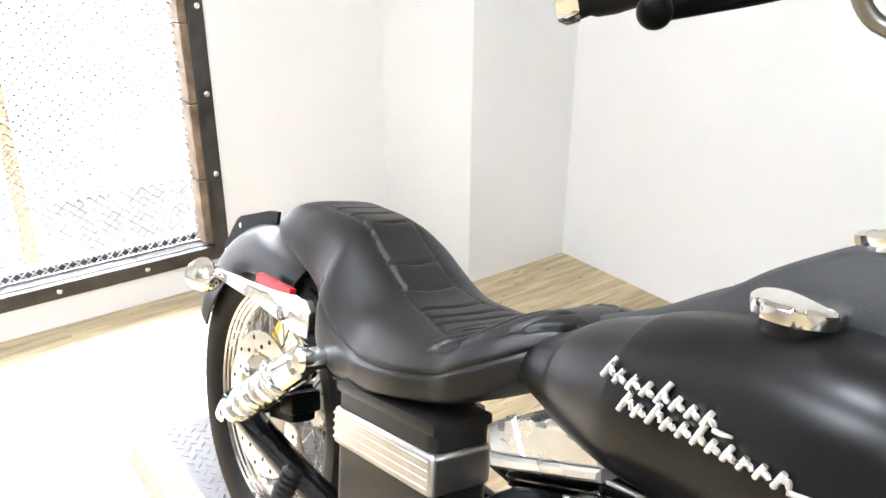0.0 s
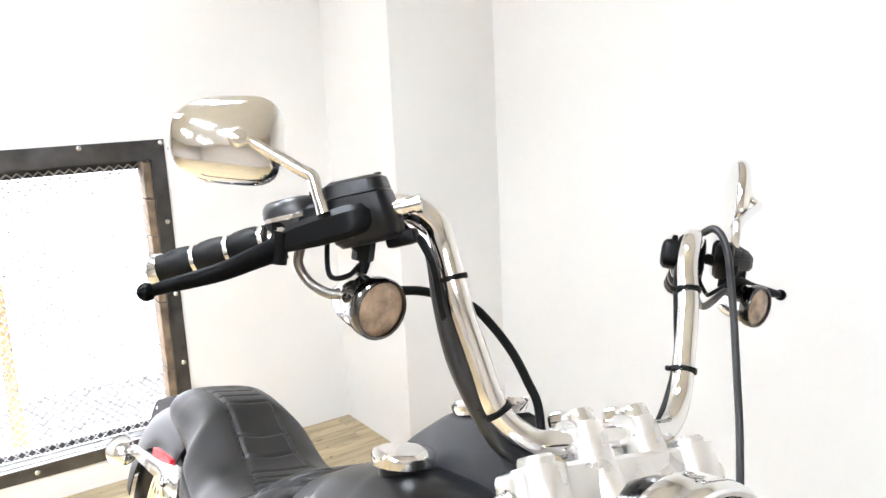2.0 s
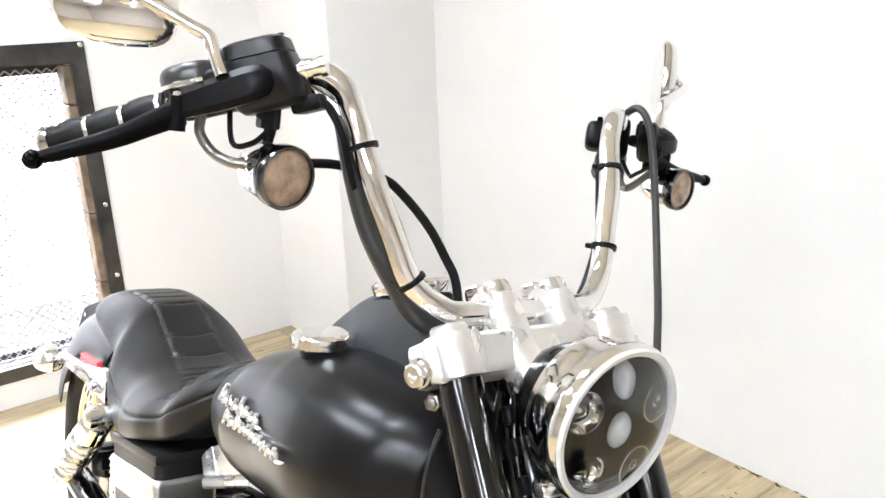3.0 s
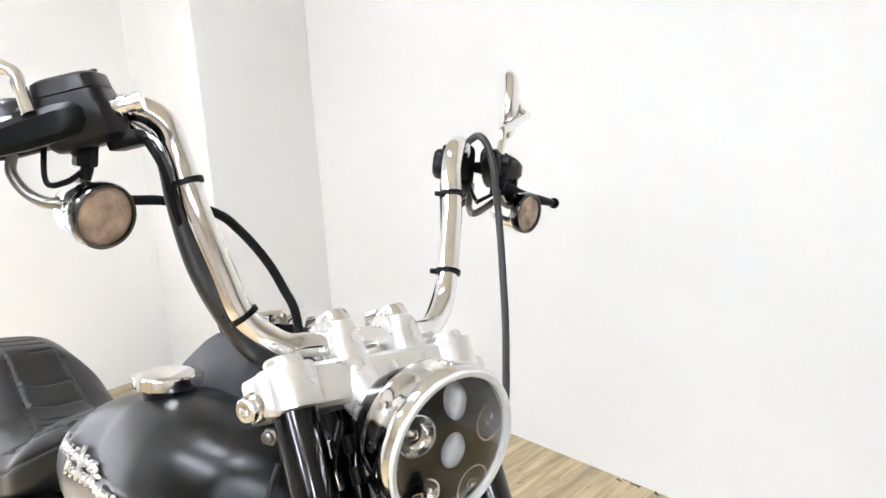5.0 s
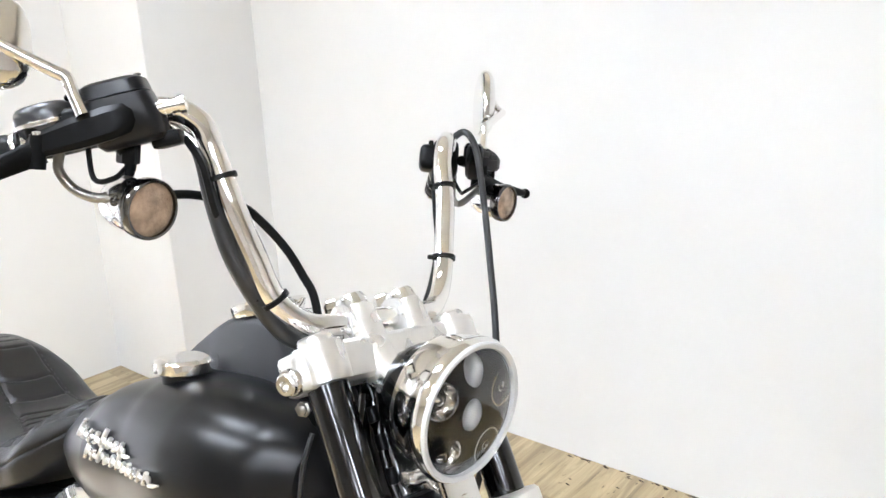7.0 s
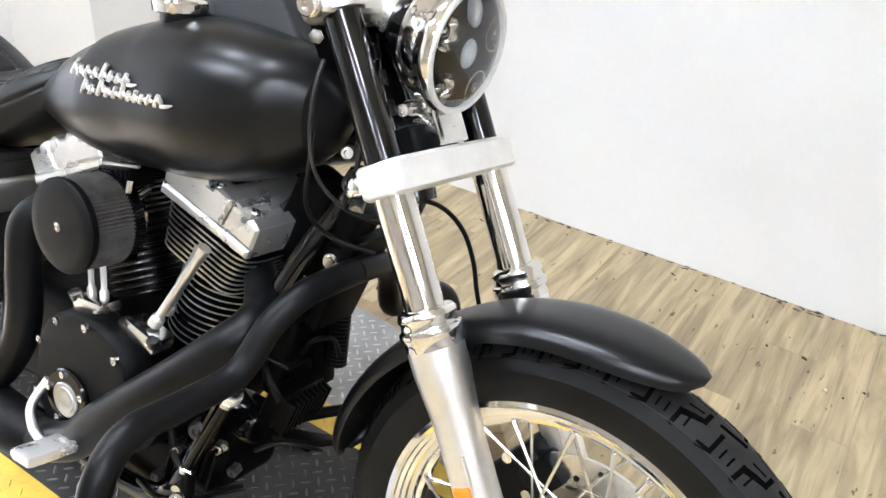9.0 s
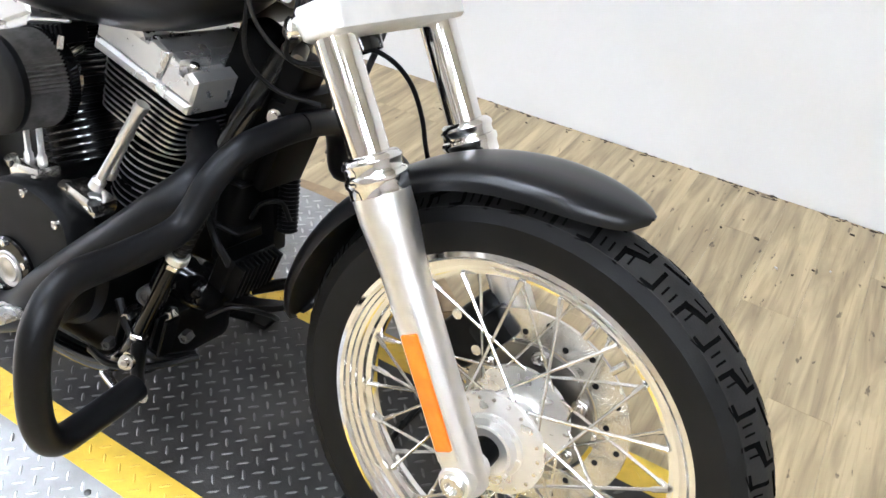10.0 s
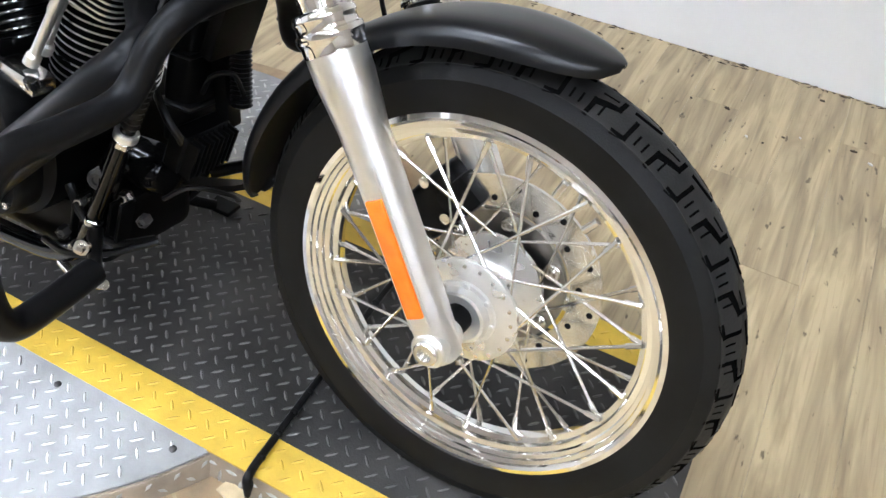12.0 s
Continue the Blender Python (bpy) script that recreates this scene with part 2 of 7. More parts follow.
def frame_of(d):
    """A turn whose z runs along d."""
    return Vector(d).normalized().to_track_quat("Z", "Y").to_matrix()


def box(bm, c, size, rot=None, bevel=0.0, seg=2):
    r = bmesh.ops.create_cube(bm, size=1.0)
    m = Matrix.Translation(c) @ (rot.to_4x4() if rot is not None else Matrix()) @ Matrix.Diagonal((*size, 1))
    bmesh.ops.transform(bm, matrix=m, verts=r["verts"])
    if bevel:
        edges = list({e for v in r["verts"] for e in v.link_edges})
        bmesh.ops.bevel(bm, geom=edges, offset=bevel, segments=seg, profile=0.6, affect="EDGES")
    return bm


def lathe(bm, prof, c=(0, 0, 0), d=(0, 0, 1), seg=32):
    """Turns a profile of (radius, height) about the axis d through c."""
    t = frame_of(d)
    c = Vector(c)
    rings = []
    for r, h in prof:
        if r < 1e-6:
            rings.append([bm.verts.new(c + t @ V(0, 0, h))])
        else:
            rings.append([bm.verts.new(c + t @ V(r * math.cos(2 * math.pi * k / seg), r * math.sin(2 * math.pi * k / seg), h)) for k in range(seg)])
    for a, b in zip(rings, rings[1:]):
        for k in range(seg):
            j = (k + 1) % seg
            f = [a[k % len(a)], a[j % len(a)], b[j % len(b)], b[k % len(b)]]
            f = list(dict.fromkeys(f))
            if len(f) > 2:
                bm.faces.new(f)
    return bm


def smooth_path(pts, n=6):
    """A Catmull-Rom curve through the points."""
    p = [Vector(q) for q in pts]
    p = [2 * p[0] - p[1]] + p + [2 * p[-1] - p[-2]]
    out = []
    for i in range(1, len(p) - 2):
        a, b, c, d = p[i - 1 : i + 3]
        for k in range(n):
            t = k / n
            out.append(0.5 * ((2 * b) + (c - a) * t + (2 * a - 5 * b + 4 * c - d) * t * t + (3 * b - a - 3 * c + d) * t ** 3))
    out.append(p[-2])
    return out


def tube(bm, pts, r, seg=12, n=6, cap=True):
    """A round tube along a smooth path; r is one radius or one for each given point."""
    path = smooth_path(pts, n) if n > 1 else [Vector(q) for q in pts]
    rad = [r] * len(path) if not isinstance(r, (list, tuple)) else [float(np.interp(k / (len(path) - 1) * (len(pts) - 1), range(len(pts)), r)) for k in range(len(path))]
    up = None
    rings = []
    for k, q in enumerate(path):
        d = (path[min(k + 1, len(path) - 1)] - path[max(k - 1, 0)]).normalized()
        if up is None:
            up = d.orthogonal().normalized()
        up = (up - d * up.dot(d)).normalized()
        side = d.cross(up)
        rings.append([bm.verts.new(q + rad[k] * (math.cos(2 * math.pi * j / seg) * up + math.sin(2 * math.pi * j / seg) * side)) for j in range(seg)])
    for a, b in zip(rings, rings[1:]):
        for j in range(seg):
            bm.faces.new([a[j], a[(j + 1) % seg], b[(j + 1) % seg], b[j]])
    if cap:
        bm.faces.new(rings[0][::-1])
        bm.faces.new(rings[-1])
    return bm


def loft(bm, rings, closed=True, cap=True):
    """Skins rings of equal length."""
    vs = [[bm.verts.new(Vector(q)) for q in ring] for ring in rings]
    n = len(vs[0])
    for a, b in zip(vs, vs[1:]):
        for j in range(n if closed else n - 1):
            bm.faces.new([a[j], a[(j + 1) % n], b[(j + 1) % n], b[j]])
    if cap and closed:
        bm.faces.new(vs[0][::-1])
        bm.faces.new(vs[-1])
    return bm


def grid_sheet(bm, rows, thick):
    """A curved sheet through rows of points, given a thickness."""
    vs = [[bm.verts.new(Vector(q)) for q in row] for row in rows]
    faces = []
    for a, b in zip(vs, vs[1:]):
        for j in range(len(a) - 1):
            faces.append(bm.faces.new([a[j], a[j + 1], b[j + 1], b[j]]))
    bm.normal_update()
    bmesh.ops.solidify(bm, geom=faces, thickness=thick)
    return bm


def finish(bm):
    bmesh.ops.recalc_face_normals(bm, faces=bm.faces)
    return bm


def curve(x, xs, ys):
    """A smooth value at x through the points (xs, ys), xs rising."""
    xs, ys = list(xs), list(ys)
    x = min(max(x, xs[0]), xs[-1])
    i = min(max(int(np.searchsorted(xs, x)) - 1, 0), len(xs) - 2)

    def slope(k):
        a, b = max(k - 1, 0), min(k + 1, len(xs) - 1)
        return (ys[b] - ys[a]) / (xs[b] - xs[a])

    h = xs[i + 1] - xs[i]
    t = (x - xs[i]) / h
    return float((2 * t ** 3 - 3 * t * t + 1) * ys[i] + (t ** 3 - 2 * t * t + t) * h * slope(i) + (3 * t * t - 2 * t ** 3) * ys[i + 1] + (t ** 3 - t * t) * h * slope(i + 1))


def nbm():
    return bmesh.new()


def superloop(c, a, b, n=28, p=2.4, axis="x"):
    """A rounded loop round c in the plane across x."""
    out = []
    for k in range(n):
        t = 2 * math.pi * k / n
        ct, st = math.cos(t), math.sin(t)
        out.append(V(c[0], c[1] + a * math.copysign(abs(ct) ** (2 / p), ct), c[2] + b * math.copysign(abs(st) ** (2 / p), st)))
    return out

# ---- the room ----
FLOOR = -0.045
CEILING = 2.75
X_BACK, X_FRONT, Y_FAR, Y_NEAR = -2.95, 4.6, 1.55, -5.6
PIER_X, PIER_Y = -2.41, 1.07


def slab(name, lo, hi, material, label, category="wall", bevel=0.0):
    bm = nbm()
    c = [(a + b) / 2 for a, b in zip(lo, hi)]
    box(bm, c, [b - a for a, b in zip(lo, hi)], bevel=bevel)
    return tagged(link(name, bm, material, smooth=False), label, category, kind="structure")


# window opening in the back wall
WY0, WY1, WZ0, WZ1 = -1.33, 0.33, 0.11, 1.175


def back_wall():
    bm = nbm()
    x0, x1 = X_BACK - 0.2, X_BACK
    for lo, hi in (((x0, Y_NEAR, FLOOR - 0.1), (x1, WY0, CEILING)), ((x0, WY1, FLOOR - 0.1), (x1, PIER_Y, CEILING)),
                   ((x0, WY0, FLOOR - 0.1), (x1, WY1, WZ0)), ((x0, WY0, WZ1), (x1, WY1, CEILING))):
        box(bm, [(a + b) / 2 for a, b in zip(lo, hi)], [b - a for a, b in zip(lo, hi)])
    return tagged(link("wall_back", bm, WALL, smooth=False), "white painted back wall with a barred window", "wall", kind="structure")


back_wall()
slab("wall_pier", (X_BACK - 0.2, PIER_Y, FLOOR - 0.1), (PIER_X, Y_FAR + 0.2, CEILING), WALL, "white painted square pier in the room's corner", bevel=0.004)
slab("wall_side", (PIER_X, Y_FAR, FLOOR - 0.1), (X_FRONT, Y_FAR + 0.2, CEILING), WALL, "plain white painted side wall")
slab("wall_front", (X_FRONT, Y_NEAR, FLOOR - 0.1), (X_FRONT + 0.2, Y_FAR + 0.2, CEILING), GREYWALL, "plain beige painted front wall")
slab("wall_near", (X_BACK, Y_NEAR - 0.2, FLOOR - 0.1), (X_FRONT, Y_NEAR, CEILING), GREYWALL, "plain beige painted near wall")
slab("ceiling", (X_BACK - 0.2, Y_NEAR - 0.2, CEILING), (X_FRONT + 0.2, Y_FAR + 0.2, CEILING + 0.15), CEIL, "plain white ceiling", "ceiling")


def window():
    """Steel angle frame bolted over the opening, wood lining, expanded-metal mesh, a timber post behind."""
    x = X_BACK
    bm = nbm()
    o = 0.055
    for lo, hi in (((x, WY0 - o, WZ1), (x + 0.008, WY1 + o, WZ1 + 0.07)), ((x, WY0 - o, WZ0 - 0.055), (x + 0.008, WY1 + o, WZ0)),
                   ((x, WY1, WZ0), (x + 0.008, WY1 + o, WZ1)), ((x, WY0 - o, WZ0), (x + 0.008, WY0, WZ1)),
                   ((x - 0.06, WY0, WZ1 - 0.006), (x, WY1, WZ1)), ((x - 0.06, WY0, WZ0), (x, WY1, WZ0 + 0.006)),
                   ((x, WY1 - 0.004, WZ0), (x + 0.03, WY1 + 0.003, WZ1)), ((x, WY0, WZ0 - 0.003), (x + 0.03, WY1, WZ0 + 0.004))):
        box(bm, [(a + b) / 2 for a, b in zip(lo, hi)], [b - a for a, b in zip(lo, hi)])
    w = tagged(link("window_1", bm, DARKSTEEL, smooth=False), "dark steel window frame bolted over a bright opening", "window", kind="structure")
    bm = nbm()
    rng = random.Random(5)
    for side in (WY1 - 0.018, WY0 + 0.018):
        z = WZ0 + 0.008
        while z < WZ1 - 0.05:
            h = min(rng.uniform(0.14, 0.3), WZ1 - 0.008 - z)
            box(bm, (x - 0.03, side + rng.uniform(-0.003, 0.003), z + h / 2), (0.09, 0.03, h - 0.004), bevel=0.003, seg=1)
            z += h
    part("window_lining", bm, RUSTY, w, "weathered brown wood lining", smooth=False)
    bm = nbm()
    box(bm, (x - 0.075, (WY0 + WY1) / 2, WZ1 - 0.022), (0.02, WY1 - WY0 - 0.01, 0.03), bevel=0.003, seg=1)
    box(bm, (x - 0.075, (WY0 + WY1) / 2, WZ0 + 0.02), (0.02, WY1 - WY0 - 0.01, 0.026), bevel=0.003, seg=1)
    part("mesh_rail", bm, DARKSTEEL, w, smooth=False)
    # expanded metal: zigzag strands that touch at their knuckles
    verts, faces = [], []
    px, pz, sw, d = 0.034, 0.0155, 0.0022, x - 0.052
    ny, nz = int((WY1 - WY0 - 0.02) / px), int((WZ1 - WZ0 - 0.02) / pz)

    def strand(a, b):
        u = Vector(b) - Vector(a)
        s = u.cross(V(1, 0, 0)).normalized() * sw
        k = len(verts)
        for q, dx in ((a, -0.0012), (a, 0.0012), (b, -0.0012), (b, 0.0012)):
            verts.extend([tuple(Vector(q) + s + V(dx, 0, 0)), tuple(Vector(q) - s + V(dx, 0, 0))])
        faces.extend([(k, k + 1, k + 5, k + 4), (k + 2, k + 6, k + 7, k + 3), (k, k + 4, k + 6, k + 2), (k + 1, k + 3, k + 7, k + 5)])

    for j in range(nz):
        z0 = WZ0 + 0.01 + j * pz
        for i in range(2 * ny):
            y0 = WY0 + 0.01 + i * px / 2
            up = (i + j) % 2
            strand((d, y0, z0 + (pz if up else 0)), (d, y0 + px / 2, z0 + (0 if up else pz)))
    me = bpy.data.meshes.new("mesh_screen")
    me.from_pydata(verts, [], faces)
    me.materials.append(MESHGREY)
    s = new("mesh_screen", me)
    s.parent = w
    tagged(s, "expanded-metal security mesh", kind="stuff")
    # bolt heads
    bm = nbm()
    lathe(bm, [(0.0095, 0), (0.0095, 0.003), (0.006, 0.006), (0, 0.007)], (0, 0, 0), (1, 0, 0), 10)
    first = part("bolt", bm, STEEL, w, "small shiny bolt head")
    first.location = (x + 0.008, 0.372, 1.233)
    spots = [(0.372 - 0.284 * k, 1.233) for k in range(1, 6)] + [(0.372 - 0.284 * k, 0.081) for k in range(0, 6)]
    spots += [(0.365, 0.934), (0.365, 0.65), (0.365, 0.371), (-1.36, 0.934), (-1.36, 0.65), (-1.36, 0.371)]
    for y, z in spots:
        twin("bolt", first, w, pose(x + 0.008, y, z))
    return w


window()


def timber_post():
    bm = nbm()
    box(bm, (X_BACK - 0.30, -0.215, 0.30), (0.04, 0.045, 2.0), bevel=0.004)
    return tagged(link("timber_post", bm, TIMBER, smooth=False), "bare timber post standing outside the meshed window", "post")


timber_post()


def outside():
    bm = nbm()
    box(bm, (X_BACK - 3.2, -0.5, 1.2), (0.02, 9.0, 7.0))
    b = link("backdrop", bm, OUTSIDE, smooth=False)
    tagged(b, "bright hazy daylight beyond the window", "backdrop", kind="structure")
    bm = nbm()
    box(bm, (X_BACK - 1.75, -0.5, FLOOR - 0.68), (3.0, 9.0, 0.04))
    tagged(link("ground", bm, mat("pale_concrete", (0.36, 0.355, 0.34), 0.8, spot=0.1, spot_scale=3), smooth=False), "pale concrete ground outside the window", "ground", kind="structure")


outside()


def wall_sensor():
    bm = nbm()
    box(bm, (X_BACK + 0.02, 1.02, 1.80), (0.04, 0.05, 0.07), bevel=0.008)
    return tagged(link("wall_sensor", bm, WALL), "small white sensor box fixed high on the wall", "sensor")


wall_sensor()


def ceiling_light(x, y, sx, sy):
    bm = nbm()
    z = CEILING
    for dx, dy, wx, wy in ((0, sy / 2, sx + 0.06, 0.03), (0, -sy / 2, sx + 0.06, 0.03), (sx / 2 + 0.015, 0, 0.03, sy - 0.03), (-sx / 2 - 0.015, 0, 0.03, sy - 0.03)):
        box(bm, (dx, dy, -0.03), (wx, wy, 0.06))
    ob = tagged(link("ceiling_light", bm, CEIL, smooth=False), "white framed fluorescent ceiling light panel", "ceiling light", group="ceiling lights")
    ob.location = (x, y, z)
    bm = nbm()
    box(bm, (0, 0, -0.03), (sx - 0.004, sy - 0.034, 0.02))
    part("diffuser", bm, DIFFUSER, ob, smooth=False)
    return ob


LIGHT = ceiling_light(-1.6, -1.5, 1.2, 0.3)
for lx, ly in LAMPS:
    copy_thing(LIGHT, pose(lx, ly, CEILING))


# ---- turntable and runway ----
PLANK_Y0, PLANK_Y1, PLANK_X1, PLANK_X0 = -0.228, 0.35, 0.352, -2.12
DISC_C, DISC_R = (-0.87, 0.06), 0.63


def lugs(name, spots, z, material, parent, label):
    """Raised almond-shaped lugs of tread plate in one mesh."""
    verts, faces = [], []
    for x, y, a in spots:
        c, s = math.cos(a), math.sin(a)
        k = len(verts)
        for u, v, h in ((-0.0115, 0, 0), (-0.0055, -0.0026, 0), (0.0055, -0.0026, 0), (0.0115, 0, 0), (0.0055, 0.0026, 0), (-0.0055, 0.0026, 0), (-0.006, 0, 0.0016), (0.006, 0, 0.0016)):
            verts.append((x + c * u - s * v, y + s * u + c * v, z + h))
        faces += [(k, k + 1, k + 6), (k + 1, k + 2, k + 7, k + 6), (k + 2, k + 3, k + 7), (k + 3, k + 4, k + 7), (k + 4, k + 5, k + 6, k + 7), (k + 5, k, k + 6)]
    me = bpy.data.meshes.new(name)
    me.from_pydata(verts, [], faces)
    me.materials.append(material)
    o = new(name, me)
    o.parent = parent
    return tagged(o, label, kind="stuff")


def wall_lugs(name, spots, material, parent, label):
    """Raised lugs on an upright or sloping face: each spot is a centre, a long direction and the face's normal."""
    verts, faces = [], []
    for c, u, nrm in spots:
        v = nrm.cross(u)
        k = len(verts)
        for p, q, h in ((-0.0115, 0, 0), (-0.005, -0.003, 0), (0.005, -0.003, 0), (0.0115, 0, 0), (0.005, 0.003, 0), (-0.005, 0.003, 0), (-0.006, 0, 0.0016), (0.006, 0, 0.0016)):
            verts.append(tuple(c + p * u + q * v + h * nrm))
        faces += [(k, k + 1, k + 6), (k + 1, k + 2, k + 7, k + 6), (k + 2, k + 3, k + 7), (k + 3, k + 4, k + 7), (k + 4, k + 5, k + 6, k + 7), (k + 5, k, k + 6)]
    me = bpy.data.meshes.new(name)
    me.from_pydata(verts, [], faces)
    me.materials.append(material)
    o = new(name, me)
    o.parent = parent
    return tagged(o, label, kind="stuff")


def tread_spots(x0, x1, y0, y1, keep, p=0.0356):
    """Two square grids of lugs, one turned a quarter against the other and set in its gaps, both aslant to the plate's edges."""
    out = []
    for i in range(int((x1 - x0) / p) + 1):
        for j in range(int((y1 - y0) / p) + 1):
            for half, a in ((0.0, -math.pi / 4), (0.5, math.pi / 4)):
                x, y = x0 + (i + half) * p, y0 + (j + half) * p
                if x < x1 and keep(x, y):
                    out.append((x, y, a))
    return out


def turntable():
    bm = nbm()
    lathe(bm, [(0, -0.004), (DISC_R - 0.004, -0.004), (DISC_R, -0.007), (DISC_R, -0.012), (0, -0.012)], (*DISC_C, 0.003), (0, 0, 1), 128)
    ob = tagged(link("turntable", bm, PLATE), "round silver tread-plate turntable with a brown worn rim on the floor", "turntable")
    bm = nbm()
    lathe(bm, [(DISC_R - 0.02, -0.009), (DISC_R + 0.004, -0.0085), (DISC_R + 0.006, -0.011), (DISC_R + 0.017, FLOOR + 0.001), (DISC_R - 0.02, FLOOR + 0.001)], (*DISC_C, 0), (0, 0, 1), 128)
    rim = part("rim", bm, DISCEDGE, ob, "scuffed brown tread-plate rim")
    spots = []
    for k in range(190):
        a = 2 * math.pi * k / 190
        o, t = V(math.cos(a), math.sin(a), 0), V(-math.sin(a), math.cos(a), 0)
        c = V(*DISC_C, -0.020 if k % 2 else -0.034) + o * (DISC_R + 0.0085 + (0 if k % 2 else 0.005))
        spots.append((c, (t + V(0, 0, 1 if k % 2 else -1)).normalized(), (o + V(0, 0, 0.35)).normalized()))
    wall_lugs("tread_lug", spots, LUGSILVER, rim, "raised brown tread lugs")
    spots = tread_spots(DISC_C[0] - DISC_R, DISC_C[0] + DISC_R, DISC_C[1] - DISC_R, DISC_C[1] + DISC_R,
                        lambda x, y: math.hypot(x - DISC_C[0], y - DISC_C[1]) < DISC_R - 0.02 and not (PLANK_Y0 - 0.012 < y < PLANK_Y1 + 0.012))
    lugs("tread_lug", spots, -0.001, LUGSILVER, ob, "raised silver tread lugs")
    bm = nbm()
    lathe(bm, [(0.006, 0), (0.006, 0.002), (0.003, 0.004), (0, 0.004)], (0, 0, 0), (0, 0, 1), 10)
    first = part("bolt", bm, DARKSTEEL, ob, "small dark bolt head")
    first.location = (-0.593, -0.254, -0.001)
    for x, y in ((-0.356, -0.253), (-0.86, -0.30), (-1.14, -0.254), (-0.62, 0.56), (-0.98, 0.58)):
        twin("bolt", first, ob, pose(x, y, -0.001))
    return ob


turntable()


def turntable_surround():
    """Worn wooden boards cut to a ring round the turntable."""
    r0, r1 = DISC_R + 0.019, DISC_R + 0.085
    cuts = [-2.95, -2.55, -2.2, -1.85, -1.28, -0.578, -0.42, 0.42, 0.75, 1.12, 1.48, 1.86, 2.25, 2.62]
    ring = None
    for a, b in zip(cuts, cuts[1:]):
        if b - a > 0.8:
            continue
        bm = nbm()
        n = 12
        rows = []
        for r in (r0, r1):
            rows.append([V(DISC_C[0] + r * math.cos(t), DISC_C[1] + r * math.sin(t), 0) for t in [a + 0.004 + (b - a - 0.008) * k / n for k in range(n + 1)]])
        loft(bm, [[p + V(0, 0, FLOOR + h) for p in rows[0] + rows[1][::-1]] for h in (0.0, 0.0036)])
        board = link("turntable_surround" if ring is None else "surround_board", finish(bm), SURROUND, smooth=False)
        if ring is None:
            ring = tagged(board, "worn brown wooden boards ringing the turntable on the floor", "floor trim", kind="structure")
        else:
            board.parent = ring


turntable_surround()


def runway():
    """Black tread-plate runway with yellow edges, over the turntable."""
    s = 0.071
    cx, sx = (PLANK_X0 + PLANK_X1) / 2, PLANK_X1 - PLANK_X0
    bm = nbm()
    box(bm, (cx, (PLANK_Y0 + PLANK_Y1) / 2, -0.002), (sx, PLANK_Y1 - PLANK_Y0 - 2 * s, 0.004))
    ob = tagged(link("runway", bm, BLACKPLATE, smooth=False), "black tread-plate motorcycle runway with yellow edge stripes", "runway")
    for n, (a, b) in enumerate(((PLANK_Y0, PLANK_Y0 + s), (PLANK_Y1 - s, PLANK_Y1))):
        bm = nbm()
        box(bm, (cx, (a + b) / 2, -0.002), (sx, b - a, 0.004))
        st = part("stripe", bm, YELLOW, ob, "scuffed yellow edge stripe", smooth=False)
        lugs("tread_lug", [q for q in tread_spots(PLANK_X0, PLANK_X1, PLANK_Y0, PLANK_Y1, lambda x, y: a + 0.012 < y < b - 0.01)], 0.0, YELLOW, st, "raised yellow tread lugs")
        bm = nbm()
        y = a + 0.004 if n == 0 else b - 0.004
        out = -1 if n == 0 else 1
        xa, xb = cx - sx / 2 + 0.002, cx + sx / 2 - 0.002
        loft(bm, [[V(q, y + out * 0.003, -0.0045), V(q, y + out * 0.021, FLOOR + 0.0005), V(q, y - out * 0.004, FLOOR + 0.0005), V(q, y - out * 0.004, -0.0045)] for q in (xa, xb)])
        side = part("side_rail", finish(bm), DISCEDGE, ob, "scuffed brown-grey tread-plate side", smooth=False)
        nrm = V(0, out * 0.91, 0.41).normalized()
        spots = []
        for k in range(int(sx / 0.019)):
            h = 0.35 if k % 2 else 0.72
            spots.append((V(xa + 0.012 + 0.019 * k, y + out * (0.003 + 0.018 * h), -0.0045 + (FLOOR + 0.005) * h), V(1, 0, 0) if k % 2 else nrm.cross(V(1, 0, 0)), nrm))
        wall_lugs("tread_lug", spots, LUGSILVER, side, "raised brown tread lugs")
    bm = nbm()
    box(bm, (PLANK_X1 - 0.004, (PLANK_Y0 + PLANK_Y1) / 2, (FLOOR - 0.004) / 2), (0.008, PLANK_Y1 - PLANK_Y0 - 0.02, -FLOOR - 0.004))
    part("end_rail", bm, BLACKPLATE, ob, smooth=False)
    lugs("tread_lug", tread_spots(PLANK_X0, PLANK_X1, PLANK_Y0, PLANK_Y1, lambda x, y: PLANK_Y0 + s + 0.01 < y < PLANK_Y1 - s - 0.01), 0.0, WORNLUG, ob, "raised black tread lugs")
    return ob


runway()


def hold_down_rod():
    bm = nbm()
    tube(bm, [(-0.2215, PLANK_Y0 - 0.021, -0.026), (-0.2240, PLANK_Y0 - 0.014, -0.008), (-0.227, PLANK_Y0 - 0.004, 0.0075), (-0.232, -0.17, 0.0075), (-0.245, 0.1, 0.008), (-0.252, 0.33, 0.008)], [0.0045, 0.0085, 0.0072, 0.0064, 0.0060, 0.0060], 10, 5)
    for k in range(9):
        y = -0.20 + 0.045 * k
        lathe(bm, [(0.0060, -0.004), (0.0076, -0.002), (0.0076, 0.002), (0.0060, 0.004)], (-0.2315 - 0.05 * (y + 0.17), y, 0.0075), (-0.05, 1, 0), 10)
    ob = tagged(link("rod", bm, CABLE), "thin black rod lying across the runway", "rod")
    return ob


hold_down_rod()


